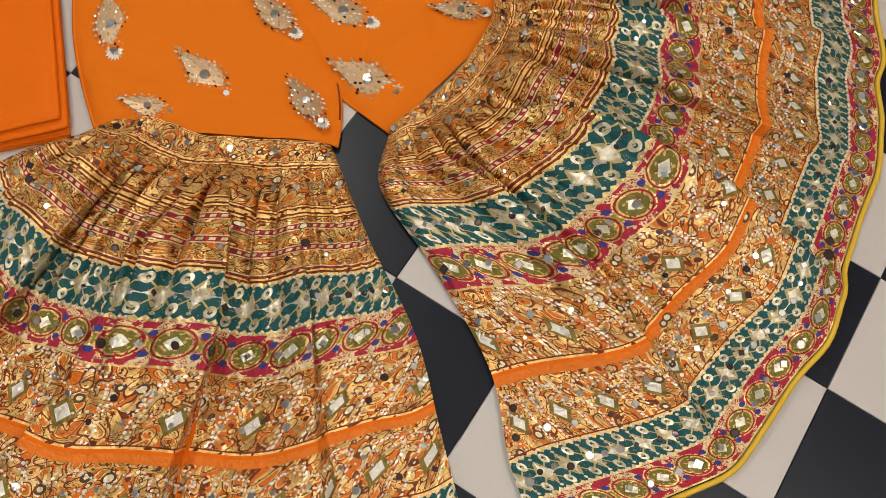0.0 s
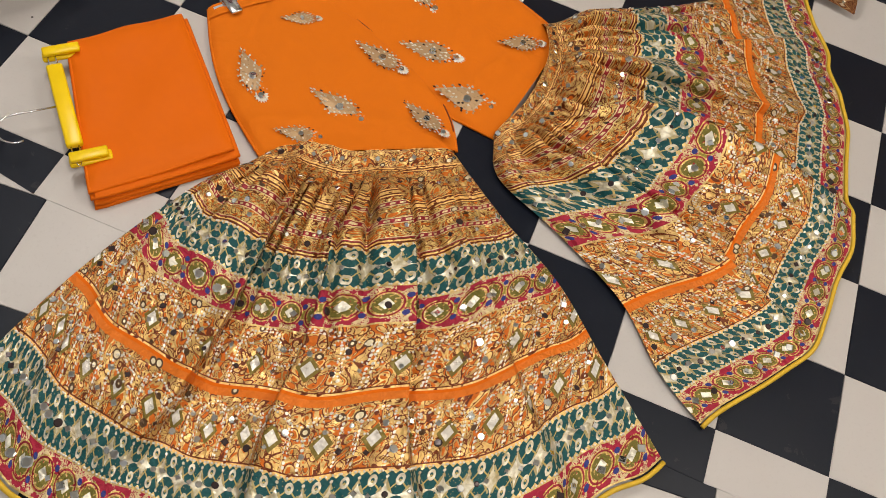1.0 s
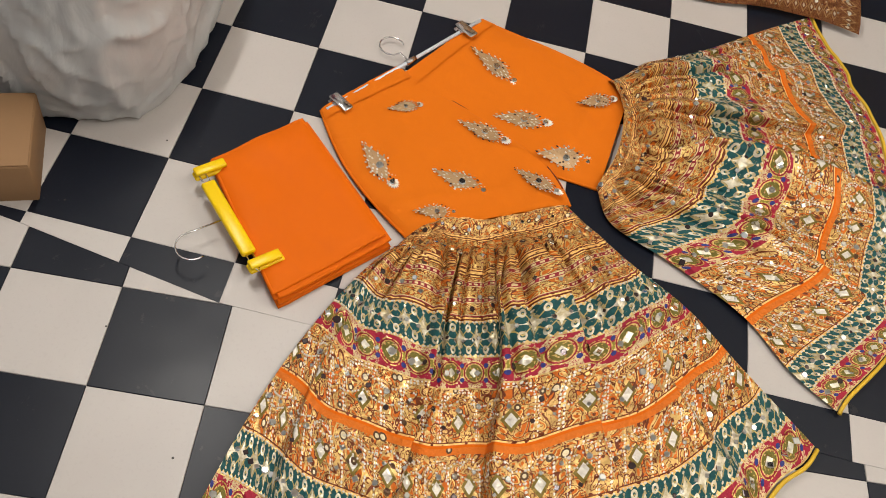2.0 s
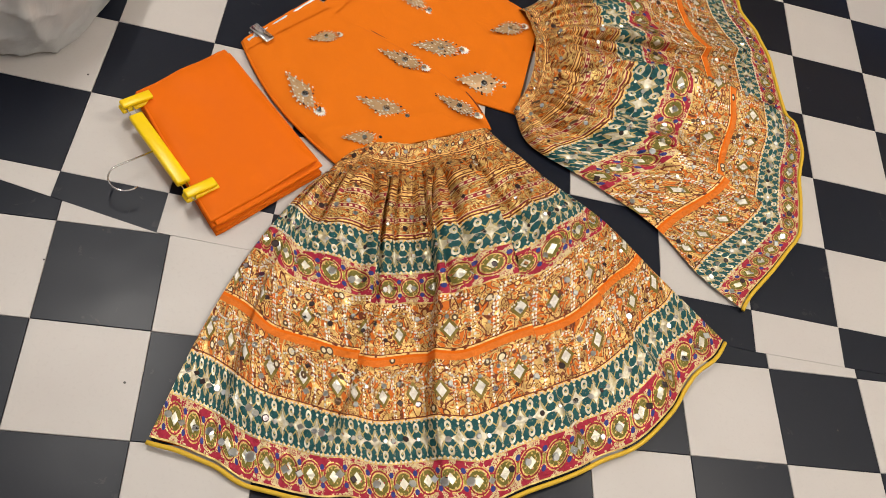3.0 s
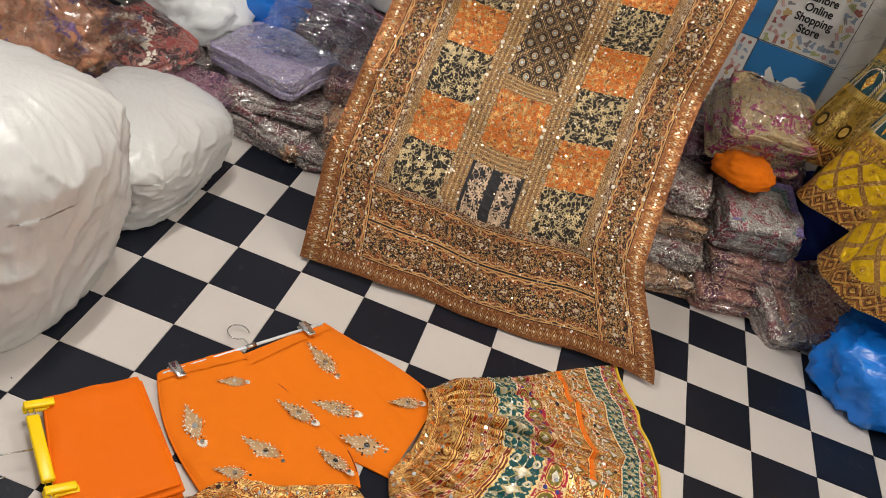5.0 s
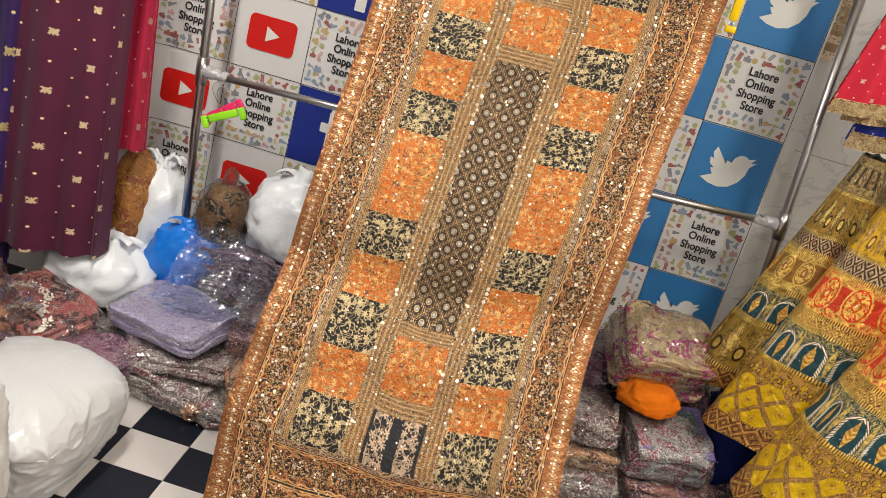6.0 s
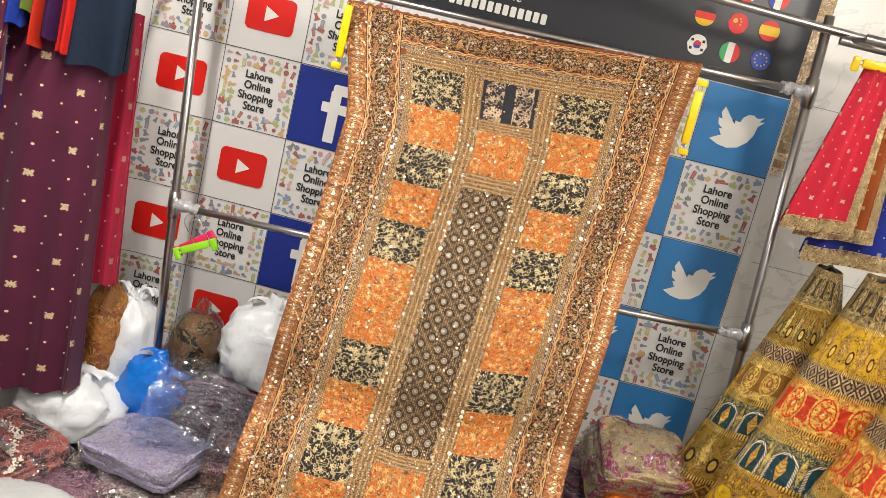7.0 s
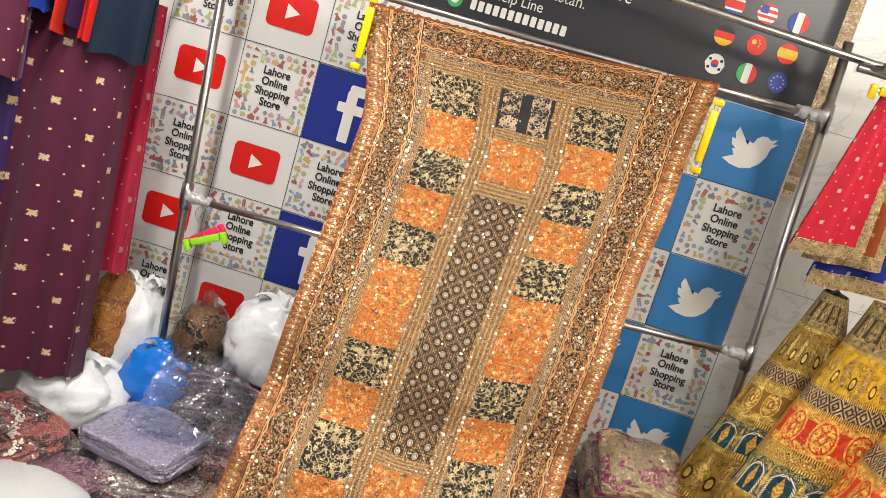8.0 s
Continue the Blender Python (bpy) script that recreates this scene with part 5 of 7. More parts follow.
def stuffed_sack(label, at, rx, ry, h, seed, shape, rz=0.0):
    """A tall stuffed plastic sack: upright bulging sides, rounded shoulders, long slanting creases."""
    t = thing("plastic_sack", label, "sack", at=at, rz=rz)
    off = Vector((seed * 5.1, seed * 2.3, seed * 8.7))

    def surf(u, v):
        a = 2 * math.pi * u
        ca, sa = math.cos(a), math.sin(a)
        sq = (abs(ca) ** 3.4 + abs(sa) ** 3.4) ** (-1 / 3.4)
        if v < 0.12:
            rad, z = shape[0] * (0.02 + 0.98 * (v / 0.12) ** 0.5), 0.015 * (v / 0.12) ** 2
        else:
            f = (v - 0.12) / 0.88
            z = 0.015 + 0.985 * math.sin(f * math.pi / 2) ** 0.92
            body = shape[0] + (shape[1] - shape[0]) * math.sin(min(1, z / shape[2]) * math.pi / 2)
            rad = body * max(0.0, 1 - max(0.0, (z - shape[2]) / (1 - shape[2])) ** 2.6) ** 0.5
        slant = Vector((ca * 2.2 + z * 1.6, sa * 2.2 - z * 1.1, z * 1.2)) + off
        c1 = max(0.0, 1 - abs(noise.noise(slant * 1.1)) * 5) ** 2
        c2 = max(0.0, 1 - abs(noise.noise(slant * 2.6 + off)) * 4) ** 2
        c3 = max(0.0, 1 - abs(noise.noise(Vector((ca * 7 + z * 7, sa * 7 - z * 5, z * 1.5)) + off)) * 3.5) ** 2
        dent = 0.11 * noise.noise(Vector((ca * 1.4, sa * 1.4, z * 2.0)) + off) + 0.045 * c1 + 0.026 * c2 + 0.010 * c3
        k = rad * sq * (1 + dent * min(1.0, v * 6))
        return Vector((rx * ca * k, ry * sa * k, h * (z + 0.03 * noise.noise(Vector((ca * rad * 2, sa * rad * 2, 1)) + off) * (v > 0.5))))
    bm = bmesh.new()
    nu, nv = 200, 120
    rows = [[bm.verts.new(surf(i / nu, max(0.0008, min(0.9985, k / nv)))) for i in range(nu)] for k in range(nv + 1)]
    for a, b in zip(rows, rows[1:]):
        for i in range(nu):
            bm.faces.new((a[i], a[(i + 1) % nu], b[(i + 1) % nu], b[i]))
    bm.faces.new(rows[0][::-1]), bm.faces.new(rows[-1])
    part("body", bm, M_SACK, t)
    return t


stuffed_sack("large bulging white plastic sack standing on the floor", (-0.500, -0.685, 0), 0.275, 0.295, 0.58, 1, (0.98, 1.03, 0.62))
stuffed_sack("round stuffed white plastic sack on the floor", (-0.415, -0.085, 0), 0.215, 0.290, 0.290, 2, (0.90, 1.02, 0.60))
card = thing("cardboard_box", "flat brown cardboard box on the floor", "box", at=(-0.54, -1.13, 0), rz=20)
part("body", bevel_box(-0.13, 0.13, -0.09, 0.09, 0, 0.10, 0.003), M_CARD, card)
part("flap", bevel_box(-0.128, 0.0, -0.088, 0.088, 0.1005, 0.104, 0.001), M_CARD, card)
part("flap", bevel_box(0.002, 0.128, -0.088, 0.088, 0.1005, 0.104, 0.001), M_CARD, card)


# ---- the hung veil ----
veil = thing("embroidered_veil", "copper, black and orange embroidered patchwork veil hung from a rack", "veil")


def table(rows, z):
    """Smooth reading of a short table of (z, value), top to bottom."""
    for (z0, a), (z1, b) in zip(rows, rows[1:]):
        if z <= z0 and z >= z1:
            f = (z0 - z) / (z0 - z1)
            f = f * f * (3 - 2 * f) * 0.5 + f * 0.5
            return a + (b - a) * f
    return rows[-1][1] if z < rows[-1][0] else rows[0][1]


V_DEPTH = [(1.0, 0.93), (0.74, 0.665), (0.37, 0.37), (0.25, 0.16), (0.13, -0.01), (0.0, -0.15)]
V_LEFT = [(1.0, 0.030), (0.8, 0.150), (0.5, 0.140), (0.15, 0.135), (0.0, 0.172)]
V_RIGHT = [(1.0, 1.250), (0.85, 1.205), (0.6, 1.160), (0.3, 1.115), (0.15, 1.130), (0.0, 1.290)]


def drape(u, v):
    """u across from 0 to 1, v from the rail (0) to the floor (1)."""
    h = 1 - v
    top = 1.868 + 0.070 * u - 0.018 * math.sin(math.pi * u)
    x = table(V_LEFT, h) + (table(V_RIGHT, h) - table(V_LEFT, h)) * u
    y = table(V_DEPTH, h) + 0.03 * math.sin(math.pi * u) * math.sin(math.pi * v) * -1
    y += 0.075 * u * v * v
    z = top * h + 0.012 * v
    y += (0.009 * math.sin(u * 17 + 2 * v) + 0.005 * math.sin(u * 31 + v * 3)) * (0.5 + 0.5 * math.sin(math.pi * v)) + noise.noise(Vector((u * 4, v * 6, 3))) * 0.012
    y += -0.05 * max(0, u - 0.9) * 10 * max(0, v - 0.75) * 2
    z += 0.01 * math.sin(u * 9) * v * v
    return Vector((x, y, max(0.008, z)))


VL, VW = 2.2, 1.10
M_EDGE = lattice_edge("copper_edging", 0.060)
M_BORDER = ornate_border("dark_border", (0.29, 0.052, 0.012), 0.115, (0.68, 0.38, 0.14), (0.016, 0.011, 0.009), 0.074)
M_GOLD_STRIPE = cord_stripe("gold_stripe", 0.07)
M_DASH = brocade("black_dash", (0.012, 0.009, 0.007), (0.62, 0.48, 0.30), 95.0, 7.5, 0.08, w=0.015)
M_PATCH_B = floral_patch("black_patch", (0.006, 0.006, 0.005), (0.52, 0.40, 0.21), 42.0, 0.44, 0.0)
M_PATCH_O = floral_patch("orange_patch", (0.58, 0.150, 0.016), (0.60, 0.35, 0.115), 48.0, 0.46, 3.0, (0.14, 0.045, 0.012))
M_PATCH_DARK = floral_patch("slate_patch", (0.012, 0.014, 0.018), (0.50, 0.36, 0.24), 40.0, 0.55, 1.0, columns=0.18)
M_DIAMOND = diamond_cloth("diamond_panel")
M_BACK = cloth("veil_backing", (0.24, 0.07, 0.02))


def veil_part(name, u0, u1, v0, v1, mat, lift, along=True, local=False, parent=veil, label=""):
    nu, nv = max(2, int((u1 - u0) * 60)), max(2, int((v1 - v0) * 80))

    def s(u, v):
        p, a, b, n = frame_at(drape, u, v, 0.003)
        return p + (-n if n.y > 0 else n) * lift
    if local:
        f = lambda a, b: (a * (u1 - u0) * VW, b * (v1 - v0) * VL)
    elif along:
        f = lambda a, b: (v0 * VL + b * (v1 - v0) * VL, a)
    else:
        f = lambda a, b: (u0 * VW + a * (u1 - u0) * VW, b)
    return part(name, sheet(s, u0, u1, v0, v1, nu, nv, f), mat, parent, label)


veil_part("backing", 0.0, 1.0, 0.0, 1.0, M_BACK, 0.0)
E0, E1, E2 = 0.058, 0.165, 0.182
veil_part("copper_edging", 0.0, E0, 0, 1, M_EDGE, 0.0025)
veil_part("copper_edging", 1 - E0, 1.0, 0, 1, M_EDGE, 0.0025)
veil_part("dark_border", E0, E1, 0, 0.972, M_BORDER, 0.0025)
veil_part("dark_border", 1 - E1, 1 - E0, 0, 0.972, M_BORDER, 0.0025)
veil_part("dashed_line", E1, E2, 0.07, 0.86, M_DASH, 0.0025)
veil_part("dashed_line", 1 - E2, 1 - E1, 0.07, 0.86, M_DASH, 0.0025)
veil_part("dark_border", E1, 1 - E1, 0.0, 0.052, M_BORDER, 0.0025, along=False)
veil_part("dashed_line", E1, 1 - E1, 0.052, 0.060, M_DASH, 0.0025, along=False)
veil_part("gold_stripe", E2, 1 - E2, 0.060, 0.084, M_GOLD_STRIPE, 0.0025, along=False)
veil_part("dashed_line", E1, 1 - E1, 0.862, 0.870, M_DASH, 0.0025, along=False)
veil_part("dark_border", E1, 1 - E1, 0.870, 0.921, M_BORDER, 0.0025, along=False)
veil_part("dark_border", E1, 1 - E1, 0.921, 0.972, M_BORDER, 0.0025, along=False)
veil_part("copper_edging", E0, 1 - E0, 0.972, 1.0, M_EDGE, 0.0025, along=False)
PU = [(0.205, 0.358), (0.642, 0.795)]
SU = [(E2, 0.205), (0.358, 0.418), (0.582, 0.642), (0.795, 1 - E2)]
VTOP, VBOT = 0.084, 0.862
for u0, u1 in SU:
    veil_part("gold_stripe", u0, u1, VTOP, VBOT, M_GOLD_STRIPE, 0.0022)
rowh = (VBOT - VTOP) / 12
for u0, u1 in PU:
    for i, kind in enumerate("BOBOBOOBOBOB"):
        v0 = VTOP + rowh * i
        veil_part("black_patch" if kind == "B" else "orange_patch", u0, u1, v0, v0 + rowh, M_PATCH_B if kind == "B" else M_PATCH_O, 0.003, local=True)
C0, C1 = 0.418, 0.582
dk = 0.055
for v0, v1, nm, mt in ((VTOP, VTOP + 0.066, "slate_patch", M_PATCH_DARK), (VTOP + 0.066, VTOP + 0.085, "gold_stripe", M_GOLD_STRIPE), (VTOP + 0.085, VTOP + 0.155, "orange_patch", M_PATCH_O),
                       (VTOP + 0.155, VTOP + 0.182, "gold_stripe", M_GOLD_STRIPE), (VTOP + 0.182, VBOT - 0.182, "diamond_panel", M_DIAMOND), (VBOT - 0.182, VBOT - 0.165, "gold_stripe", M_GOLD_STRIPE),
                       (VBOT - 0.165, VBOT - 0.090, "orange_patch", M_PATCH_O), (VBOT - 0.090, VBOT - 0.066, "gold_stripe", M_GOLD_STRIPE), (VBOT - 0.066, VBOT, "slate_patch", M_PATCH_DARK)):
    veil_part(nm, C0, C1, v0, v1, mt, 0.003, along=False, local=nm != "gold_stripe")
# sewn stones
rng = random.Random(5)
gems = bmesh.new()


def stone(u, v, r):
    p, a, b, n = frame_at(drape, u, v, 0.003)
    n = -n if n.y > 0 else n
    gem(gems, p + n * 0.003, a, b, n, r, 0.0016, rng.choice((6, 8)), 0.30, 0 if rng.random() < 0.8 else 1, rng)


for u in (0.03, 0.97):
    for k in range(75):
        stone(u + rng.uniform(-0.004, 0.004), (k + 0.5) / 75, 0.0048)
for u in (0.173, 0.827, 0.365, 0.411, 0.589, 0.635):
    for k in range(62):
        if rng.random() < 0.8:
            stone(u + rng.uniform(-0.004, 0.004), 0.07 + 0.80 * (k + rng.random()) / 62, rng.uniform(0.0035, 0.0072))
for k in range(260):
    stone(rng.choice((rng.uniform(0.06, 0.165), rng.uniform(0.835, 0.94))), rng.uniform(0.01, 0.98), rng.uniform(0.004, 0.0064))
for k in range(900):
    stone(rng.choice((rng.uniform(0.005, 0.15), rng.uniform(0.85, 0.995))), rng.uniform(0.01, 0.98), rng.uniform(0.0018, 0.0038))
for k in range(400):
    stone(rng.uniform(0.05, 0.95), rng.uniform(0.872, 0.995), rng.uniform(0.0018, 0.0038))
for k in range(2000):
    stone(rng.uniform(0.02, 0.98), rng.uniform(0.01, 0.98), rng.uniform(0.0018, 0.0042))
part("stonework", gems, [plain("champagne_stones", (0.85, 0.72, 0.52), 0.12, 0.9, 0.05), M_PEARL], veil, "small champagne sequins and stones", smooth=False)["kind"] = "stuff"
# rolled top fold
bm = bmesh.new()
tube(bm, [drape(k / 120, 0.0) + Vector((0, 0.004, 0.001 + 0.0025 * math.sin(k * 1.9))) for k in range(121)], [0.0065 + 0.0015 * math.sin(k * 2.7) for k in range(121)], 8)
part("top_fold", bm, M_BACK, veil)
for cx, cz, s in ((0.052, 1.872, 1), (1.258, 1.872, -1)):
    m = Matrix(((0, 0, 1), (0, 1, 0), (-1, 0, 0))).to_4x4() @ pose(0, 0, 0)
    m = pose(cx - 0.02 * s * 0, RY - 0.075, cz - 0.105, 0, 0, 0) @ Matrix(((0, s, 0, 0), (0, 0, -1, 0), (-1, 0, 0, 0), (0, 0, 0, 1)))
    clip_hanger("clip_hanger", 0.27, "yellow plastic clip hanger pinned to the veil's top corner", None, m, jaw_out=0.02, hook_len=0.06)


# ---- packed clothes and bags along the back wall ----
PACKS = {
    "red": (sequin_cloth("red_sequins", (0.42, 0.028, 0.022), (0.56, 0.28, 0.24), 170, 0.12, (0.05, 0.02, 0.025)), "red and silver beaded clothes folded in clear film"),
    "lavender": (sequin_cloth("lavender_sequins", (0.30, 0.24, 0.46), (0.80, 0.76, 0.92), 130, 0.34), "lavender sequined cloth folded in clear film"),
    "grey": (sequin_cloth("grey_sequins", (0.17, 0.105, 0.10), (0.78, 0.70, 0.64), 110, 0.30, (0.20, 0.075, 0.09)), "grey embroidered clothes folded in clear film"),
    "copper": (sequin_cloth("copper_sequins", (0.40, 0.13, 0.045), (0.84, 0.58, 0.36), 110, 0.28, (0.10, 0.045, 0.03)), "copper sequined clothes folded in clear film"),
    "plum": (sequin_cloth("plum_sequins", (0.20, 0.035, 0.12), (0.56, 0.34, 0.40), 160, 0.22, (0.08, 0.03, 0.07)), "plum embroidered clothes folded in clear film"),
    "maroon": (sequin_cloth("maroon_sequins", (0.26, 0.04, 0.035), (0.74, 0.50, 0.42), 110, 0.28, (0.12, 0.04, 0.08)), "maroon sequined clothes folded in clear film"),
    "peacock": (sequin_cloth("peacock_sequins", (0.20, 0.16, 0.15), (0.62, 0.60, 0.58), 140, 0.36, (0.26, 0.05, 0.08)), "teal and violet sequined clothes folded in clear film"),
    "floral": (sequin_cloth("floral_print", (0.56, 0.40, 0.20), (0.66, 0.52, 0.32), 60, 0.18, (0.34, 0.03, 0.14)), "floral printed clothes packed in a clear bag"),
}


M_SEQUIN = plain("silver_sequins", (0.86, 0.80, 0.74), 0.18, 0.75, 0.15, 60)
M_VIOLET = sequin_cloth("violet_band", (0.10, 0.04, 0.34), (0.50, 0.46, 0.62), 150, 0.30)
M_DEEP_TEAL = sequin_cloth("deep_teal_band", (0.005, 0.12, 0.12), (0.36, 0.48, 0.44), 150, 0.25)


def pack(kind, at, size, rz=0.0, tilt=(0, 0), seed=0, layers=4, film=False):
    """Folded clothes in a clear sleeve: rounded plies inside a crinkled film."""
    mat, label = PACKS[kind]
    t = tagged(new("clothes_pack"), label, "clothes pack", "packs of clothes")
    t.empty_display_size = 0.05
    t.matrix_basis = pose(*at, tilt[0], tilt[1], rz)
    sx, sy, sz = size
    rng = random.Random(seed)
    for k in range(layers):
        z0, z1 = sz * k / layers, sz * (k + 1) / layers
        ox, oy = rng.uniform(-0.014, 0.014), rng.uniform(-0.014, 0.014)
        off = rng.uniform(0, 50)

        def ply(u, v, z0=z0, z1=z1, ox=ox, oy=oy, off=off):
            a, q = 2 * math.pi * u, v
            ca, sa = math.cos(a), math.sin(a)
            sq = (abs(ca) ** 14 + abs(sa) ** 14) ** (-1 / 14)
            prof = math.sin(math.pi * min(max(q, 0.0), 1.0))
            rad = min(1.0, (1 - abs(1 - 2 * q) ** 7) ** 0.5 * 1.01) if 0 < q < 1 else 0.0
            x, y = sx / 2 * sq * ca * rad + ox, sy / 2 * sq * sa * rad + oy
            z = z0 + (z1 - z0) * (0.5 - 0.5 * math.cos(math.pi * q))
            wv = noise.noise(Vector((x * 9, y * 9, off))) * 0.030
            return Vector((x * (1 + wv), y * (1 + wv), z + 0.10 * sz ** 0.5 * noise.noise(Vector((x * 6, y * 6, seed * 1.7))) * (z / sz) + wv * prof + (0.010 * noise.noise(Vector((x * 22, y * 14, off))) if q > 0.5 else 0) - 0.02 * (abs(x) / sx + abs(y) / sy) ** 3 * (z / sz)))
        bm = bmesh.new()
        rows = [[bm.verts.new(ply(i / 36, j / 10)) for i in range(36)] for j in range(1, 10)]
        # flat lids, so that the top shows cloth
        for a, b in zip(rows, rows[1:]):
            for i in range(36):
                bm.faces.new((a[i], a[(i + 1) % 36], b[(i + 1) % 36], b[i]))
        bm.faces.new(rows[0][::-1]), bm.faces.new(rows[-1])
        part("folded_ply", bm, mat, t)
    glints = bmesh.new()
    for k in range(int((900 if kind == "plum" else 3800) * (sx * sy + (sx + sy) * sz))):
        face = rng.random() * (sx * sy + 2 * (sx + sy) * sz)
        if face < sx * sy:
            p, n = Vector((rng.uniform(-0.46, 0.46) * sx, rng.uniform(-0.46, 0.46) * sy, sz + 0.004)), Vector((0, 0, 1))
            p.z += 0.10 * sz ** 0.5 * noise.noise(Vector((p.x * 6, p.y * 6, seed * 1.7))) - 0.02 * (abs(p.x) / sx + abs(p.y) / sy) ** 3
        elif rng.random() < 0.5:
            p, n = Vector((rng.uniform(-0.48, 0.48) * sx, -sy * 0.5 - 0.006, rng.uniform(0.1, 0.95) * sz)), Vector((0, -1, 0))
        else:
            e = rng.choice((-1, 1))
            p, n = Vector((e * (sx * 0.5 + 0.006), rng.uniform(-0.48, 0.48) * sy, rng.uniform(0.1, 0.95) * sz)), Vector((e, 0, 0))
        a = n.orthogonal().normalized()
        gem(glints, p, a, n.cross(a), n, rng.uniform(0.0014, 0.0038), 0.002, 5, 0.9, 0, rng)
    if kind == "red":
        for cx, cy in ((-0.10 * sx, 0.10 * sy), (0.18 * sx, -0.16 * sy)):
            for k in range(150):
                w, r = rng.uniform(-1.9, 1.9), rng.uniform(0.045, 0.080)
                r = 0.062 + (r - 0.062) * math.cos(w * 0.75)
                p = Vector((cx + 1.3 * r * math.sin(w), cy + r * math.cos(w) - 0.04, sz + 0.007))
                gem(glints, p, Vector((1, 0, 0)), Vector((0, 1, 0)), Vector((0, 0, 1)), 0.0042, 0.003, 6, 0.3, 1, rng)
    if kind == "peacock":
        for x0, x1, y0, y1, mt in ((-0.47, -0.36, -0.46, 0.46, M_VIOLET), (0.36, 0.47, -0.46, 0.46, M_VIOLET), (-0.355, 0.355, 0.36, 0.46, M_VIOLET), (-0.35, -0.31, -0.46, 0.35, M_DEEP_TEAL),
                                   (0.31, 0.35, -0.46, 0.35, M_DEEP_TEAL), (-0.305, 0.305, 0.30, 0.345, M_DEEP_TEAL)):
            part("border_strip", bevel_box(x0 * sx, x1 * sx, y0 * sy, y1 * sy, sz - 0.006, sz + 0.005, 0.002), mt, t)
    part("sequin_work", glints, [M_SEQUIN, M_PEARL], t, "loose bright sequins", smooth=False)["kind"] = "stuff"
    if film:
        bm = lumpy(sx * 0.57, sy * 0.57, sz * 1.20, seed + 3, 40, 20, 0.17, 0.8, 0.0, 4.2, 0.42)
        part("clear_sleeve", bm, M_FILM, t, "crinkled clear film", smooth=False)
    return t


LEFT_PACKS = [
    ("grey", (-0.62, 0.56, 0.0), (0.40, 0.34, 0.10), 12, (0, 0)), ("plum", (-0.46, 0.37, 0.085), (0.28, 0.22, 0.05), -20, (6, 3)), ("red", (-0.70, 0.46, 0.125), (0.34, 0.28, 0.07), -22, (13, 4)),
    ("red", (-1.15, 0.55, 0.0), (0.36, 0.34, 0.18), 5, (0, 0)), ("grey", (-0.22, 0.50, 0.0), (0.40, 0.30, 0.09), -8, (0, 0)), ("grey", (-0.20, 0.55, 0.095), (0.38, 0.30, 0.07), 10, (2, -2)),
    ("lavender", (-0.25, 0.60, 0.185), (0.40, 0.28, 0.07), -22, (9, -5)), ("grey", (0.05, 0.52, 0.0), (0.30, 0.34, 0.08), 20, (0, 0)), ("copper", (0.10, 0.55, 0.085), (0.28, 0.32, 0.09), 28, (6, -6)),
    ("copper", (-0.02, 0.44, 0.02), (0.24, 0.16, 0.06), 35, (10, 0)), ("maroon", (0.08, 0.72, 0.18), (0.34, 0.30, 0.09), 15, (5, 0)), ("grey", (-0.15, 0.98, 0.0), (0.62, 0.36, 0.22), 0, (0, 0)),
    ("plum", (-0.15, 0.98, 0.225), (0.58, 0.34, 0.20), 3, (0, 0)), ("grey", (-0.62, 1.0, 0.0), (0.34, 0.34, 0.22), 4, (0, 0)), ("copper", (0.42, 0.72, 0.0), (0.36, 0.40, 0.20), 5, (0, 0)),
    ("maroon", (0.42, 0.74, 0.205), (0.34, 0.38, 0.12), -5, (0, 0)),
]
RIGHT_PACKS = [
    ("copper", (1.24, 0.55, 0.0), (0.28, 0.28, 0.09), 15, (0, 0)), ("grey", (1.22, 0.58, 0.095), (0.30, 0.28, 0.08), 5, (0, 0)), ("copper", (1.20, 0.62, 0.18), (0.28, 0.26, 0.07), 12, (0, 0)),
    ("grey", (1.18, 0.66, 0.255), (0.28, 0.26, 0.10), 0, (0, 0)), ("maroon", (1.52, 0.60, 0.0), (0.34, 0.30, 0.09), 20, (0, 0)), ("maroon", (1.54, 0.64, 0.095), (0.32, 0.28, 0.09), 12, (0, 0)),
    ("peacock", (1.49, 0.68, 0.20), (0.28, 0.26, 0.16), 14, (14, 0)), ("floral", (1.39, 0.84, 0.45), (0.32, 0.25, 0.20), 12, (20, 0)), ("grey", (1.40, 0.98, 0.0), (0.50, 0.34, 0.24), 0, (0, 0)),
    ("plum", (1.40, 0.98, 0.245), (0.46, 0.32, 0.20), 4, (0, 0)), ("maroon", (1.82, 0.60, 0.03), (0.36, 0.30, 0.12), 24, (22, -4)), ("grey", (1.70, 0.52, 0.015), (0.20, 0.26, 0.10), 30, (18, 0)),
    ("grey", (0.95, 0.72, 0.0), (0.34, 0.36, 0.20), 5, (0, 0)), ("copper", (0.95, 0.74, 0.205), (0.32, 0.34, 0.14), -5, (0, 0)),
]
for i, (kind, at, size, rz, tilt) in enumerate(LEFT_PACKS + RIGHT_PACKS):
    pack(kind, at, size, rz, tilt, i + 1, max(3, round(size[2] / 0.022)), True)

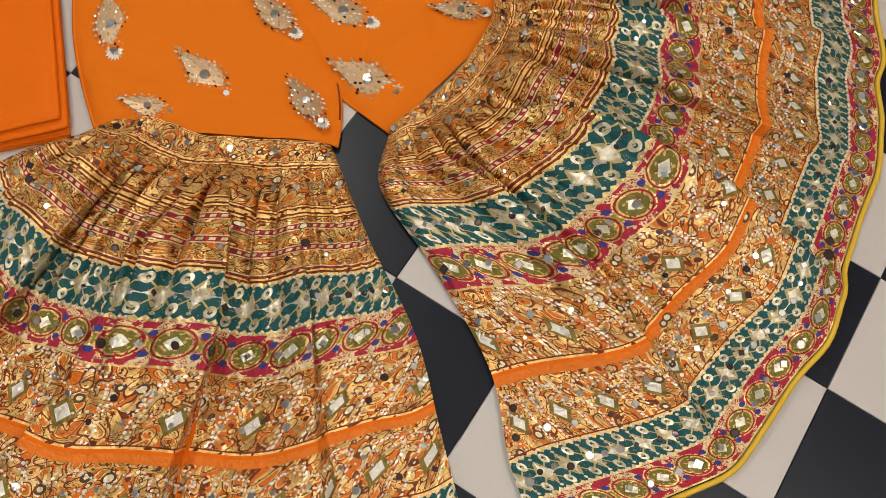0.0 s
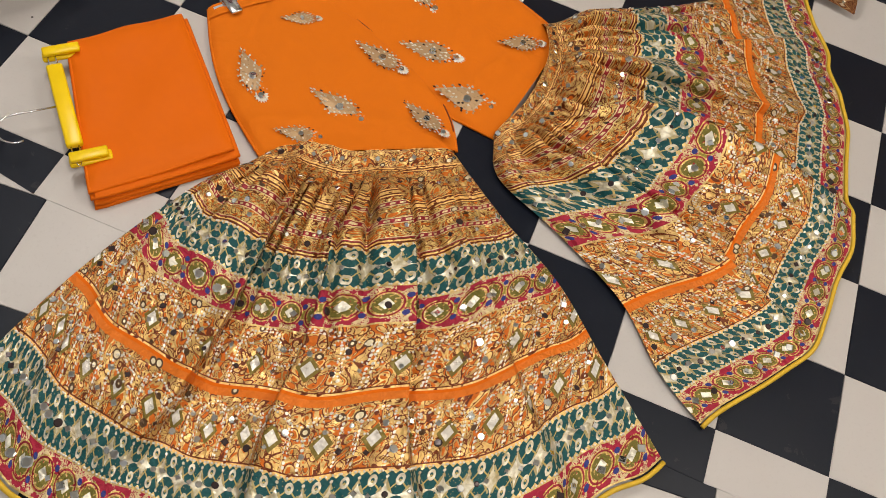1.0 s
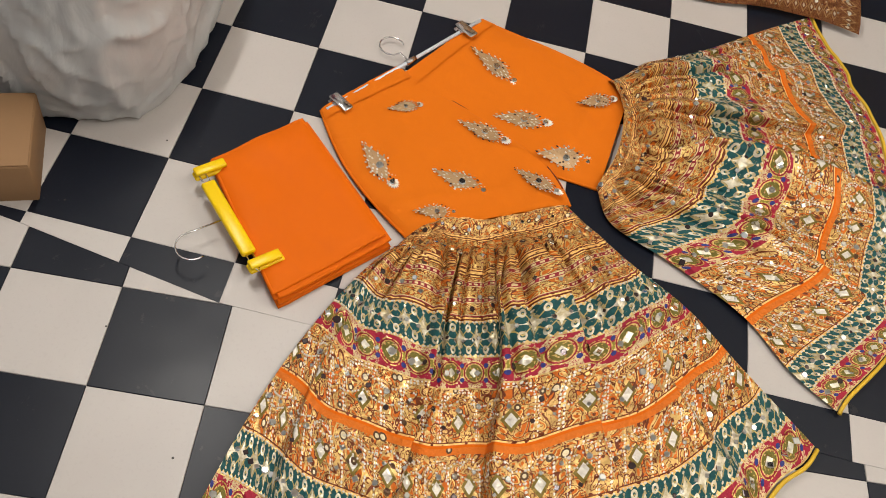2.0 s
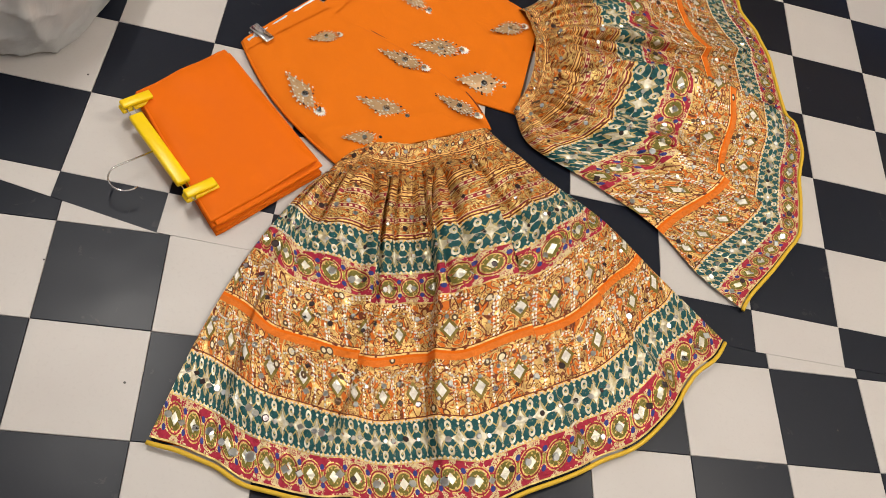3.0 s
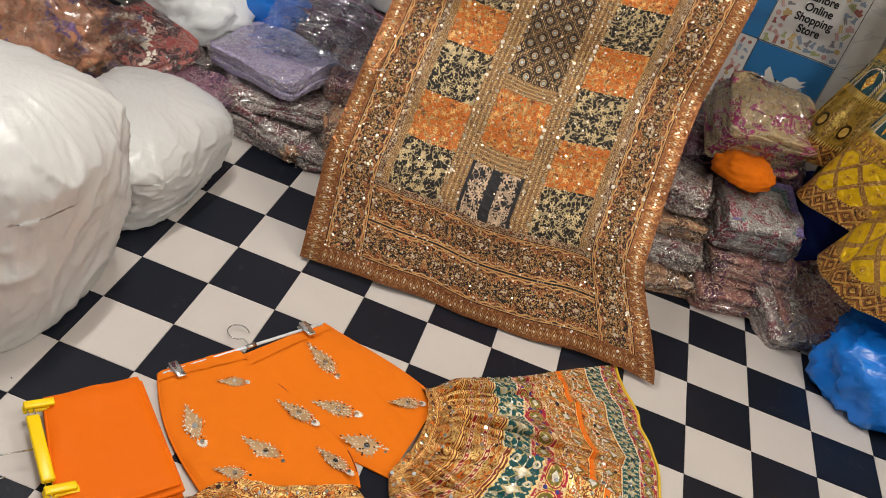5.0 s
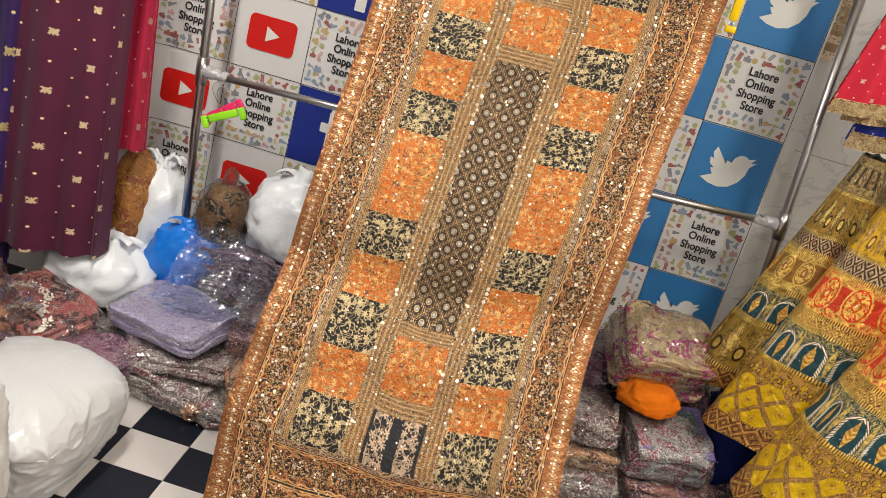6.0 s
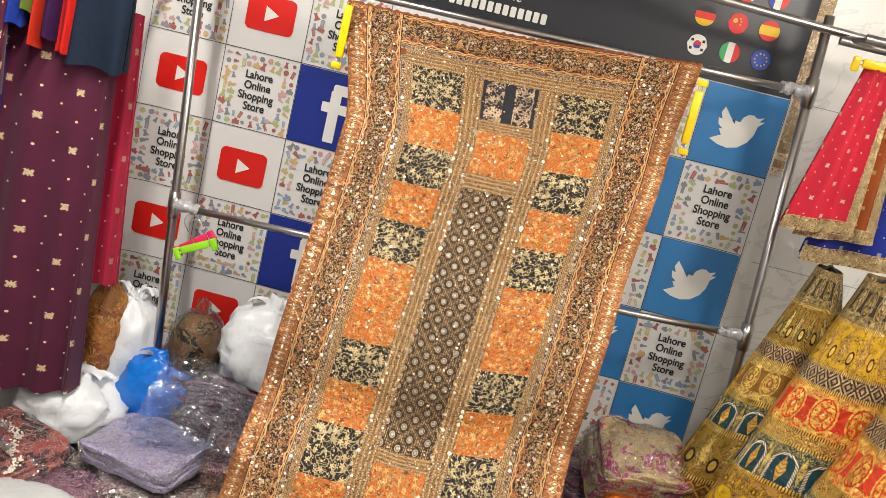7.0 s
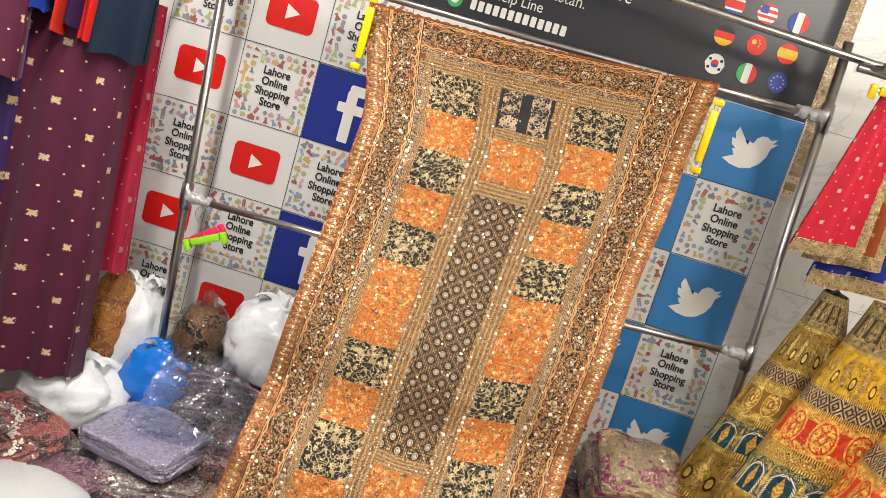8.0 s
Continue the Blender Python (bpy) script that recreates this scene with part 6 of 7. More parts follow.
sack("plastic_bag", "crumpled white carrier bag stuffed with clothes", (-0.64, 0.78, 0.13), (0.21, 0.17, 0.22), 5, M_BAG_WHITE, "bag", crease=0.34, flat=0.45, freq=2.8, knot=0.1)
sack("plastic_bag", "white carrier bag hanging limply over the pile", (-0.55, 0.98, 0.21), (0.13, 0.12, 0.42), 6, M_BAG_WHITE, "bag", crease=0.28, flat=0.5, freq=2.4, knot=0.1)
sack("plastic_bag", "bright blue knotted plastic bag on the pile", (-0.365, 0.88, 0.22), (0.155, 0.12, 0.23), 7, M_BAG_BLUE, "bag", crease=0.32, flat=0.5, knot=0.15)
sack("plastic_bag", "white knotted plastic bag on the pile", (0.0, 0.97, 0.42), (0.20, 0.15, 0.30), 8, M_BAG_WHITE, "bag", crease=0.32, flat=0.5, knot=0.25)
brown = thing("clothes_bundle", "brown and black embroidered clothes in a tied clear bag", "bundle", at=(-0.265, 0.92, 0.425))
M_BROWN_CLOTH = sequin_cloth("brown_embroidery", (0.17, 0.055, 0.015), (0.34, 0.22, 0.08), 120, 0.16, (0.014, 0.012, 0.008))
part("clothes", lumpy(0.10, 0.10, 0.20, 9, 40, 24, 0.16, 0.5, 0.0), M_BROWN_CLOTH, brown)
part("clear_bag", lumpy(0.108, 0.108, 0.23, 10, 40, 24, 0.18, 0.5, 0.30), M_FILM_THIN, brown, "knotted clear bag")
rust = thing("clothes_bundle", "rust-orange embroidered cloth bundle", "bundle", at=(-0.625, 0.92, 0.30))
part("cloth", lumpy(0.09, 0.10, 0.36, 12, 36, 22, 0.16, 0.5), sequin_cloth("rust_embroidery", (0.38, 0.12, 0.02), (0.55, 0.28, 0.07), 60, 0.2, (0.22, 0.06, 0.02)), rust)
big = thing("clothes_bundle", "orange and violet printed clothes in a large clear bag", "bundle", at=(-0.97, 0.20, 0.0))
part("clothes", lumpy(0.28, 0.23, 0.29, 13, 110, 70, 0.55, 0.6, freq=2.6, square=0.7), sequin_cloth("orange_violet_print", (0.46, 0.17, 0.085), (0.56, 0.32, 0.18), 60, 0.06, (0.13, 0.07, 0.17), 5.0), big)
part("clear_bag", lumpy(0.31, 0.26, 0.37, 14, 90, 56, 0.45, 0.6, 0.3, freq=2.8, square=0.7), M_FILM, big, "loose clear bag")
bund = thing("clothes_bundle", "dark orange embroidered cloth heap", "bundle", at=(-1.33, 0.62, 0.10))
part("cloth", lumpy(0.22, 0.18, 0.34, 15, 40, 24, 0.2, 0.5), sequin_cloth("orange_heap", (0.40, 0.12, 0.03), (0.45, 0.20, 0.08), 70, 0.2, (0.12, 0.05, 0.04)), bund)

clear = thing("film_bag", "loose empty clear plastic bag lying over the packs", "bag")


def film_surf(u, v):
    p = Vector((-0.33 + 0.46 * u, 0.54 + 0.26 * v, 0.285 + 0.16 * v + 0.05 * math.sin(u * 5) * v))
    p.z += 0.028 * (1 - abs(noise.noise(Vector((u * 6, v * 5, 2))) * 2)) + 0.012 * noise.noise(Vector((u * 15, v * 13, 5)))
    return p


part("film", sheet(film_surf, 0, 1, 0, 1, 26, 18), M_FILM_BLUE, clear, smooth=False)
part("film", sheet(lambda u, v: film_surf(u, v) - Vector((0, -0.004, 0.02 + 0.02 * math.sin(u * 8))), 0, 1, 0, 1, 40, 24), M_FILM_BLUE, clear)

oc = thing("orange_scarf", "crumpled plain orange scarf between packs", "scarf", at=(1.395, 0.66, 0.40))
part("cloth", lumpy(0.105, 0.09, 0.085, 17, 60, 36, 0.28, 0.4, freq=1.6), M_ORANGE, oc)
sack("plastic_bag", "bright blue crumpled plastic bag on the floor", (2.04, 0.28, 0.0), (0.23, 0.20, 0.29), 18, M_BAG_BLUE, "bag", crease=0.34, flat=0.5, freq=2.6, knot=0.12, nu=60, nv=36)
dn = thing("navy_cloth", "dark navy folded cloth behind the packs", "cloth", at=(1.80, 0.95, 0.0))
part("cloth", lumpy(0.24, 0.20, 0.40, 19, 40, 24, 0.16, 0.6), cloth("navy_cloth", (0.008, 0.018, 0.11)), dn)

# ---- hung dresses at the left ----
def buti(name, base, gold, scale, seed=0.0):
    """Cloth with scattered woven sprigs and dots."""
    g = Graph(name)
    vec = g.coord("UV")
    u, v = g.uv()
    p = 2.6 / scale
    a, b = g.cell(g.m("ADD", u, v), p), g.cell(g.m("SUBTRACT", u, v), p)
    ah, bh = g.cell(g.m("ADD", u, v), p, 0.5), g.cell(g.m("SUBTRACT", u, v), p, 0.5)
    aa, ab = g.m("ABSOLUTE", a), g.m("ABSOLUTE", b)
    jag = g.m("MULTIPLY", g.noise(scale * 12, vec, detail=1), p * 0.06)
    sprig = g.lt(g.m("ADD", g.m("MAXIMUM", aa, ab), jag), p * 0.092)
    lobes = g.both(g.lt(g.m("ADD", g.m("MINIMUM", aa, ab), jag), p * 0.055), g.lt(g.m("MAXIMUM", aa, ab), p * 0.105))
    sprig = g.either(g.both(sprig, g.gt(g.noise(scale * 9, vec, detail=0), 0.36)), lobes)
    dot = g.either(g.lt(g.length(ah, bh), p * 0.030), g.lt(g.length(a, bh), p * 0.024), g.lt(g.length(ah, b), p * 0.024))
    c = g.mix(g.noise(6.0, vec), base, tuple(q * 0.6 for q in base))
    c = g.mix(dot, c, tuple(min(1, q * 1.1) for q in gold))
    c = g.mix(sprig, c, g.mix(g.noise(scale * 6, vec), gold, tuple(q * 0.5 for q in gold)))
    s = g.either(sprig, dot)
    return g.finish(c, g.m("SUBTRACT", 0.6, g.m("MULTIPLY", s, 0.25)), g.m("MULTIPLY", s, 0.2), s, 0.3, 0.002, 0.3, 0.1)


def hung_dress(name, label, cat, x0, x1, y, z_top, z_hem, mat, folds, seed, spread=1.25, depth=0.05, hem_mat=None, hem_rise=0.0, rail_z=1.98, cone=0.0, bands=None):
    """A garment hung from a rail: pleated front and back, gathered at the top, with a hook."""
    t = thing(name, label, cat, at=((x0 + x1) / 2, y, z_hem))
    w = (x1 - x0) / 2
    hgt = z_top - z_hem

    def surf(u, v):
        a = 2 * math.pi * u
        s = (1 - v) + v / spread if not cone else 1 - cone * v
        f = 1 + (0.085 if cone else 0.07) * math.sin(a * folds + seed + 0.6 * v) * (1 - 0.5 * v) + 0.04 * math.sin(a * folds * 0.53 + seed * 2)
        x = w * s * math.cos(a) * (1 + 0.02 * math.sin(a * folds))
        yy = depth * (1 - 0.35 * v) * math.sin(a) * f + (f - 1) * 0.30 * (1 - 0.6 * v)
        z = hgt * v + hem_rise * (math.cos(a) * 0.5 + 0.5) * (1 - v)
        return Vector((x, yy, z + 0.006 * math.sin(a * folds) * (1 - v)))
    size = 2 * (w * 2)
    for i, (v0, v1, mt, nm) in enumerate(bands or [(0.0, 1.0, mat, "skirt")]):
        bm = sheet(surf, 0, 1, v0, v1, 150, max(3, int(26 * (v1 - v0))), (lambda a, b: (a * size, v0 * hgt + b * (v1 - v0) * hgt)) if not bands else (lambda a, b: (a * size, 1 - b)))
        bmesh.ops.remove_doubles(bm, verts=bm.verts, dist=1e-5)
        part(nm, bm, mt, t)
    bm = bmesh.new()
    hb = w * (0.55 if not cone else (1 - cone) * 0.8)
    tube(bm, [(-hb, 0, hgt - 0.015), (0, 0, hgt + 0.012), (hb, 0, hgt - 0.015)], 0.006, 8)
    part("hanger_bar", bm, M_INK, t)
    top = rail_z - z_hem
    pipe("hanger_hook", [(0, 0, hgt + 0.02), (0, 0, top - 0.02), (0, 0.014, top + 0.012), (0, 0.0, top + 0.018), (0, -0.012, top + 0.012)], 0.002, M_CHROME, t, 6)
    return t


M_MAROON = buti("maroon_sprigged", (0.088, 0.007, 0.034), (0.80, 0.62, 0.36), 13.0)
M_PURPLE = buti("purple_sprigged", (0.030, 0.006, 0.085), (0.55, 0.42, 0.20), 10.0)
M_PINK_RED = buti("crimson_sprigged", (0.42, 0.008, 0.045), (0.60, 0.40, 0.28), 14.0)
M_GREEN_SEQ = sequin_cloth("bottle_green_sequins", (0.006, 0.018, 0.014), (0.36, 0.33, 0.22), 60, 0.22)
hung_dress("long_dress", "maroon long dress with gold woven sprigs, hung on a rail", "dress", -1.060, -0.590, 0.66, 1.62, 0.27, M_MAROON, 9, 1.0, 1.18, 0.075, hem_rise=0.06)
hung_dress("long_dress", "crimson dress with small gold sprigs hung behind a maroon one", "dress", -0.86, -0.565, 0.80, 1.66, 0.70, M_PINK_RED, 7, 2.0, 1.5, 0.05)
hung_dress("long_dress", "deep purple dress with gold sprigs hung on a rail", "dress", -1.16, -0.94, 0.64, 1.64, 0.19, M_PURPLE, 6, 3.0, 1.3, 0.06)
hung_dress("long_dress", "bottle-green dress with pale sequin flowers hung on a rail", "dress", -1.42, -1.13, 0.66, 1.64, 0.18, M_GREEN_SEQ, 6, 4.0, 1.3, 0.07)
hung_dress("short_shirt", "maroon sprigged short shirt hung on a rail", "shirt", -1.30, -0.93, 0.54, 1.86, 1.315, M_MAROON, 5, 5.0, 1.1, 0.06)
for i, (nm, col, x0, x1, z0, lab) in enumerate((
        ("navy", (0.010, 0.018, 0.035), -0.76, -0.575, 1.47, "dark navy folded garment hung on a rail"), ("scarlet", (0.50, 0.012, 0.010), -0.80, -0.745, 1.50, "scarlet garment hung between dark ones"),
        ("plum", (0.030, 0.006, 0.045), -0.855, -0.79, 1.53, "dark plum garment hung on a rail"), ("red", (0.42, 0.02, 0.008), -0.885, -0.845, 1.495, "red garment hung between dark ones"),
        ("olive", (0.10, 0.13, 0.02), -0.915, -0.875, 1.60, "olive garment hung on a rail"), ("blue", (0.01, 0.03, 0.22), -0.945, -0.90, 1.55, "royal blue garment hung on a rail"))):
    hung_dress("hung_garment", lab, "garment", x0, x1, 0.62 - 0.008 * i, 1.92, z0, cloth(nm + "_garment", col), 3, i, 1.05, 0.05)

# ---- hung skirts and scarves at the right ----
def skirt_band(name, kind, w, base, second, gold, period=0.11):
    """One printed band of a festive skirt: big medallions, palms under arches, leaves or a lattice, between gold lines."""
    g = Graph(name)
    u, v = g.uv()
    vec = metres(g, u, v, w)
    y = g.m("MULTIPLY", g.m("SUBTRACT", 0.5, v), w)
    x, xh = g.cell(u, period), g.cell(u, period, 0.5)
    ax = g.m("ABSOLUTE", x)
    foil, line, e = gilt(g, vec, 46.0, len(name) * 0.7, 0.30)
    tone = g.mix(g.m("MULTIPLY", g.m("SUBTRACT", g.noise(40.0, vec), 0.3), 2.5), tuple(q * 0.5 for q in gold), tuple(min(1, q * 1.25) for q in gold))
    dark = tuple(q * 0.22 for q in second)
    c = g.mix(g.m("MULTIPLY", g.noise(14.0, vec), 0.6), base, tuple(q * 0.65 for q in base))
    if kind == "medallion":
        jag = g.m("MULTIPLY", g.noise(110.0, vec, detail=1), period * 0.09)
        d = g.m("ADD", g.length(x, g.m("MULTIPLY", y, 0.75)), jag)
        c = g.mix(g.both(foil, g.gt(g.m("ABSOLUTE", y), w * 0.25)), c, tone)
        c = g.mix(g.lt(d, period * 0.42), c, tone)
        c = g.mix(g.lt(d, period * 0.37), c, base)
        c = g.mix(g.both(g.lt(d, period * 0.33), g.gt(g.noise(90.0, vec, detail=2), 0.46)), c, tone)
        c = g.mix(g.both(g.lt(d, period * 0.17), g.gt(d, period * 0.12)), c, second)
        c = g.mix(g.lt(d, period * 0.08), c, (0.85, 0.70, 0.45))
        mark = g.lt(d, period * 0.42)
    elif kind == "palm":
        up = g.gt(y, 0.0)
        d = g.m("ADD", g.m("MULTIPLY", up, g.length(x, y)), g.m("MULTIPLY", g.m("SUBTRACT", 1.0, up), ax))
        ring = g.both(g.lt(d, period * 0.40), g.gt(d, period * 0.31))
        bead = g.lt(g.m("FRACT", g.m("MULTIPLY", g.m("ADD", y, ax), 95.0)), 0.62)
        frond = g.lt(g.m("ABSOLUTE", g.m("SUBTRACT", g.m("FRACT", g.m("MULTIPLY", g.m("SUBTRACT", y, g.m("MULTIPLY", ax, 0.9)), 60.0)), 0.5)), 0.30)
        leaf = g.lt(ax, g.m("MULTIPLY", g.m("SUBTRACT", w * 0.32, g.m("ABSOLUTE", g.m("ADD", y, w * 0.10))), 0.32))
        axh = g.m("ABSOLUTE", xh)
        bud = g.lt(axh, g.m("MULTIPLY", g.m("SUBTRACT", w * 0.36, g.m("ABSOLUTE", y)), 0.20))
        c = g.mix(g.both(line, g.gt(d, period * 0.42)), c, tone)
        c = g.mix(ring, c, dark)
        c = g.mix(g.both(ring, bead), c, (0.86, 0.80, 0.64))
        c = g.mix(leaf, c, second)
        c = g.mix(g.both(leaf, frond), c, tone)
        c = g.mix(g.both(bud, g.gt(g.noise(120.0, vec), 0.42)), c, tone)
        mark = g.either(ring, leaf, bud)
    elif kind == "leaf":
        leaf = g.lt(ax, g.m("MULTIPLY", g.m("SUBTRACT", w * 0.42, g.m("ABSOLUTE", y)), 0.36))
        core = g.lt(ax, g.m("MULTIPLY", g.m("SUBTRACT", w * 0.30, g.m("ABSOLUTE", y)), 0.24))
        axh = g.m("ABSOLUTE", xh)
        drop = g.lt(g.length(g.m("MULTIPLY", axh, 1.6), g.m("ADD", y, w * 0.16)), w * 0.15)
        c = g.mix(g.both(line, g.gt(g.noise(30.0, vec), 0.48)), c, dark)
        c = g.mix(leaf, c, second)
        c = g.mix(g.both(leaf, line), c, tone)
        c = g.mix(core, c, tone)
        c = g.mix(g.both(core, line), c, dark)
        c = g.mix(drop, c, dark)
        c = g.mix(g.lt(g.length(g.m("MULTIPLY", axh, 1.6), g.m("ADD", y, w * 0.16)), w * 0.10), c, tone)
        mark = g.either(core, drop)
    else:
        d = g.m("ADD", ax, g.m("ABSOLUTE", y))
        zig = g.m("FRACT", g.m("DIVIDE", d, w * 0.30))
        mark = g.lt(zig, 0.45)
        c = g.mix(mark, c, tone)
        c = g.mix(g.both(g.gt(zig, 0.45), g.lt(zig, 0.60)), c, second)
        c = g.mix(g.both(line, g.gt(g.noise(60.0, vec), 0.5)), c, dark)
    edge = g.either(g.lt(v, 0.07), g.gt(v, 0.93))
    cord = g.lt(g.m("FRACT", g.m("DIVIDE", u, 0.009)), 0.62)
    c = g.mix(edge, c, g.mix(cord, dark, tone))
    c = g.mix(g.lt(g.voronoi(70.0, vec, "F1", 1.0)[0], 0.10), c, (0.88, 0.80, 0.62))
    f = g.either(mark, edge)
    return foil_finish(g, c, f, g.either(f, line), metal=0.35, shade=0.3)


LEMON, BRIGHT = (0.78, 0.50, 0.012), (0.86, 0.58, 0.14)
SKIRT_BANDS_A = [(0.0, 0.07, skirt_band("rust_hem", "lattice", 0.07, (0.30, 0.10, 0.02), (0.06, 0.02, 0.01), (0.66, 0.36, 0.08), 0.05), "hem_band"),
                 (0.07, 0.22, diamond_band("yellow_diamonds", 0.17), "yellow_band"),
                 (0.22, 0.29, skirt_band("drop_row", "leaf", 0.07, (0.50, 0.26, 0.04), (0.20, 0.07, 0.02), LEMON, 0.045), "drop_band"),
                 (0.29, 0.44, skirt_band("teal_palms", "palm", 0.16, (0.008, 0.060, 0.075), (0.60, 0.20, 0.01), BRIGHT, 0.115), "teal_band"),
                 (0.44, 0.48, skirt_band("gold_row", "lattice", 0.045, (0.55, 0.32, 0.05), (0.40, 0.05, 0.02), BRIGHT, 0.03), "gold_line"),
                 (0.48, 0.64, skirt_band("vermilion_medallions", "medallion", 0.17, (0.72, 0.045, 0.008), (0.60, 0.10, 0.01), (0.88, 0.52, 0.10), 0.135), "vermilion_band"),
                 (0.64, 0.70, skirt_band("dark_lattice", "lattice", 0.06, (0.03, 0.022, 0.015), (0.30, 0.16, 0.08), (0.62, 0.44, 0.24), 0.06), "lattice_band"),
                 (0.70, 0.86, skirt_band("lemon_leaves", "leaf", 0.16, (0.76, 0.44, 0.012), (0.30, 0.13, 0.04), (0.80, 0.50, 0.10), 0.10), "yellow_band"),
                 (0.86, 1.0, skirt_band("bronze_waist", "medallion", 0.13, (0.05, 0.035, 0.016), (0.12, 0.08, 0.03), (0.46, 0.32, 0.12), 0.09), "waist_band")]
SKIRT_BANDS_B = [(0.0, 0.08, SKIRT_BANDS_A[0][2], "hem_band"), (0.08, 0.30, skirt_band("gold_leaf_print", "leaf", 0.20, (0.42, 0.26, 0.03), (0.16, 0.07, 0.02), BRIGHT, 0.09), "gold_band"),
                 (0.30, 0.44, SKIRT_BANDS_A[3][2], "teal_band"), (0.44, 0.62, skirt_band("olive_medallions", "medallion", 0.17, (0.36, 0.17, 0.03), (0.40, 0.10, 0.02), BRIGHT, 0.10), "gold_band"),
                 (0.62, 0.68, SKIRT_BANDS_A[6][2], "lattice_band"), (0.68, 0.86, skirt_band("olive_leaves", "leaf", 0.17, (0.44, 0.25, 0.03), (0.05, 0.04, 0.02), BRIGHT, 0.08), "gold_band"),
                 (0.86, 1.0, SKIRT_BANDS_A[8][2], "waist_band")]
hung_dress("long_skirt", "yellow, vermilion and teal banded gold skirt hung on a rail", "skirt", 1.68, 2.60, 0.36, 1.38, 0.34, None, 11, 1.5, 1, 0.24, rail_z=2.11, cone=0.86, bands=SKIRT_BANDS_A)
hung_dress("long_skirt", "gold, vermilion and teal banded skirt hung behind a matching one", "skirt", 1.575, 2.34, 0.62, 1.43, 0.44, None, 8, 2.5, 1, 0.16, rail_z=2.11, cone=0.79, bands=SKIRT_BANDS_A)
hung_dress("long_skirt", "pale gold printed skirt hung behind brighter ones", "skirt", 1.50, 2.14, 0.80, 1.40, 0.52, None, 9, 2.5, 1, 0.10, rail_z=2.11, cone=0.88, bands=SKIRT_BANDS_B)
pipe("pipe", [(1.62, 0.80, 2.11), (X1, 0.80, 2.11)], 0.0145, M_STEEL, side_rail2)

M_GOTA = brocade("gold_lace", (0.34, 0.24, 0.08), (0.66, 0.54, 0.28), 120.0, 2.2, 0.55, w=0.05)


def scarf(label, cx, y, z_top, z_bot, w_top, w_bot, shift, base, seed):
    """A folded scarf hung from a clip hanger, with gold lace along its edges."""
    t = thing("hung_scarf", label, "scarf", at=(cx, y, z_bot))
    hgt = z_top - z_bot

    def surf(u, v, lift=0.0):
        w = w_top + (w_bot - w_top) * (1 - v)
        x = (u - 0.5) * w + shift * (1 - v)
        return Vector((x, -lift + 0.014 * math.sin(u * 11 + seed + v) * (1 - 0.6 * v) - 0.02 * u, hgt * v + 0.03 * (u - 0.5) * (1 - v)))
    part("cloth", sheet(lambda u, v: surf(u, v), 0, 1, 0, 1, 30, 24, lambda a, b: (a * w_bot, b * hgt)), base, t)
    part("back_fold", sheet(lambda u, v: surf(u, v, -0.016), 0, 1, 0.03, 1, 20, 16, lambda a, b: (a * w_bot, b * hgt)), base, t)
    part("bottom_lace", sheet(lambda u, v: surf(u, v, 0.003), 0, 1, 0, 0.085, 30, 3, lambda a, b: (a * w_bot, b)), M_GOTA, t, "gold lace hem")
    part("side_lace", sheet(lambda u, v: surf(u, v, 0.004), 0.86, 1, 0.085, 1, 4, 24, lambda a, b: (b * hgt, a)), M_GOTA, t, "gold lace edge")
    return t


M_RED_SCARF = buti("red_dotted", (0.55, 0.006, 0.030), (0.75, 0.50, 0.40), 24.0)
M_RUST_SCARF = buti("rust_dotted", (0.34, 0.07, 0.008), (0.60, 0.40, 0.12), 22.0)
M_BLUE_SCARF = buti("blue_dotted", (0.006, 0.02, 0.26), (0.40, 0.42, 0.50), 22.0)
scarf("red dotted scarf with gold lace edges, folded over a hanger", 1.755, 0.74, 2.045, 1.515, 0.10, 0.22, -0.045, M_RED_SCARF, 0.3)
scarf("rust scarf with gold lace edges, folded over a hanger", 1.80, 0.765, 2.045, 1.50, 0.12, 0.24, -0.02, M_RUST_SCARF, 1.3)
scarf("royal blue scarf with a wide gold hem, folded over a hanger", 1.87, 0.80, 2.045, 1.42, 0.16, 0.30, -0.01, M_BLUE_SCARF, 2.3)
for cx, cy in ((1.755, 0.735), (1.84, 0.785)):
    m = pose(cx, cy, 2.055) @ Matrix(((1, 0, 0, 0), (0, 0, -1, 0), (0, 1, 0, 0), (0, 0, 0, 1)))
    clip_hanger("clip_hanger", 0.20, "yellow plastic clip hanger holding a folded scarf", None, m, jaw_out=0.03, hook_len=0.12)

for i, (mat, dz, rot) in enumerate(((M_PINK_PLASTIC, 0.0, -38), (M_GREEN_PLASTIC, -0.012, -28))):
    m = pose(-0.345 + 0.012 * i, RY - 0.028 - 0.014 * i, 0.895 + dz, 0, 0, 0) @ pose(0, 0, 0, 0, rot, 0) @ Matrix(((1, 0, 0, 0), (0, 0, -1, 0), (0, 1, 0, 0), (0, 0, 0, 1)))
    clip_hanger("clip_hanger", 0.17, ("pink" if i == 0 else "lime green") + " plastic clip hanger hooked on the rack's middle rail", None, m, jaw_out=0.03, mat=mat, hook_len=0.16)


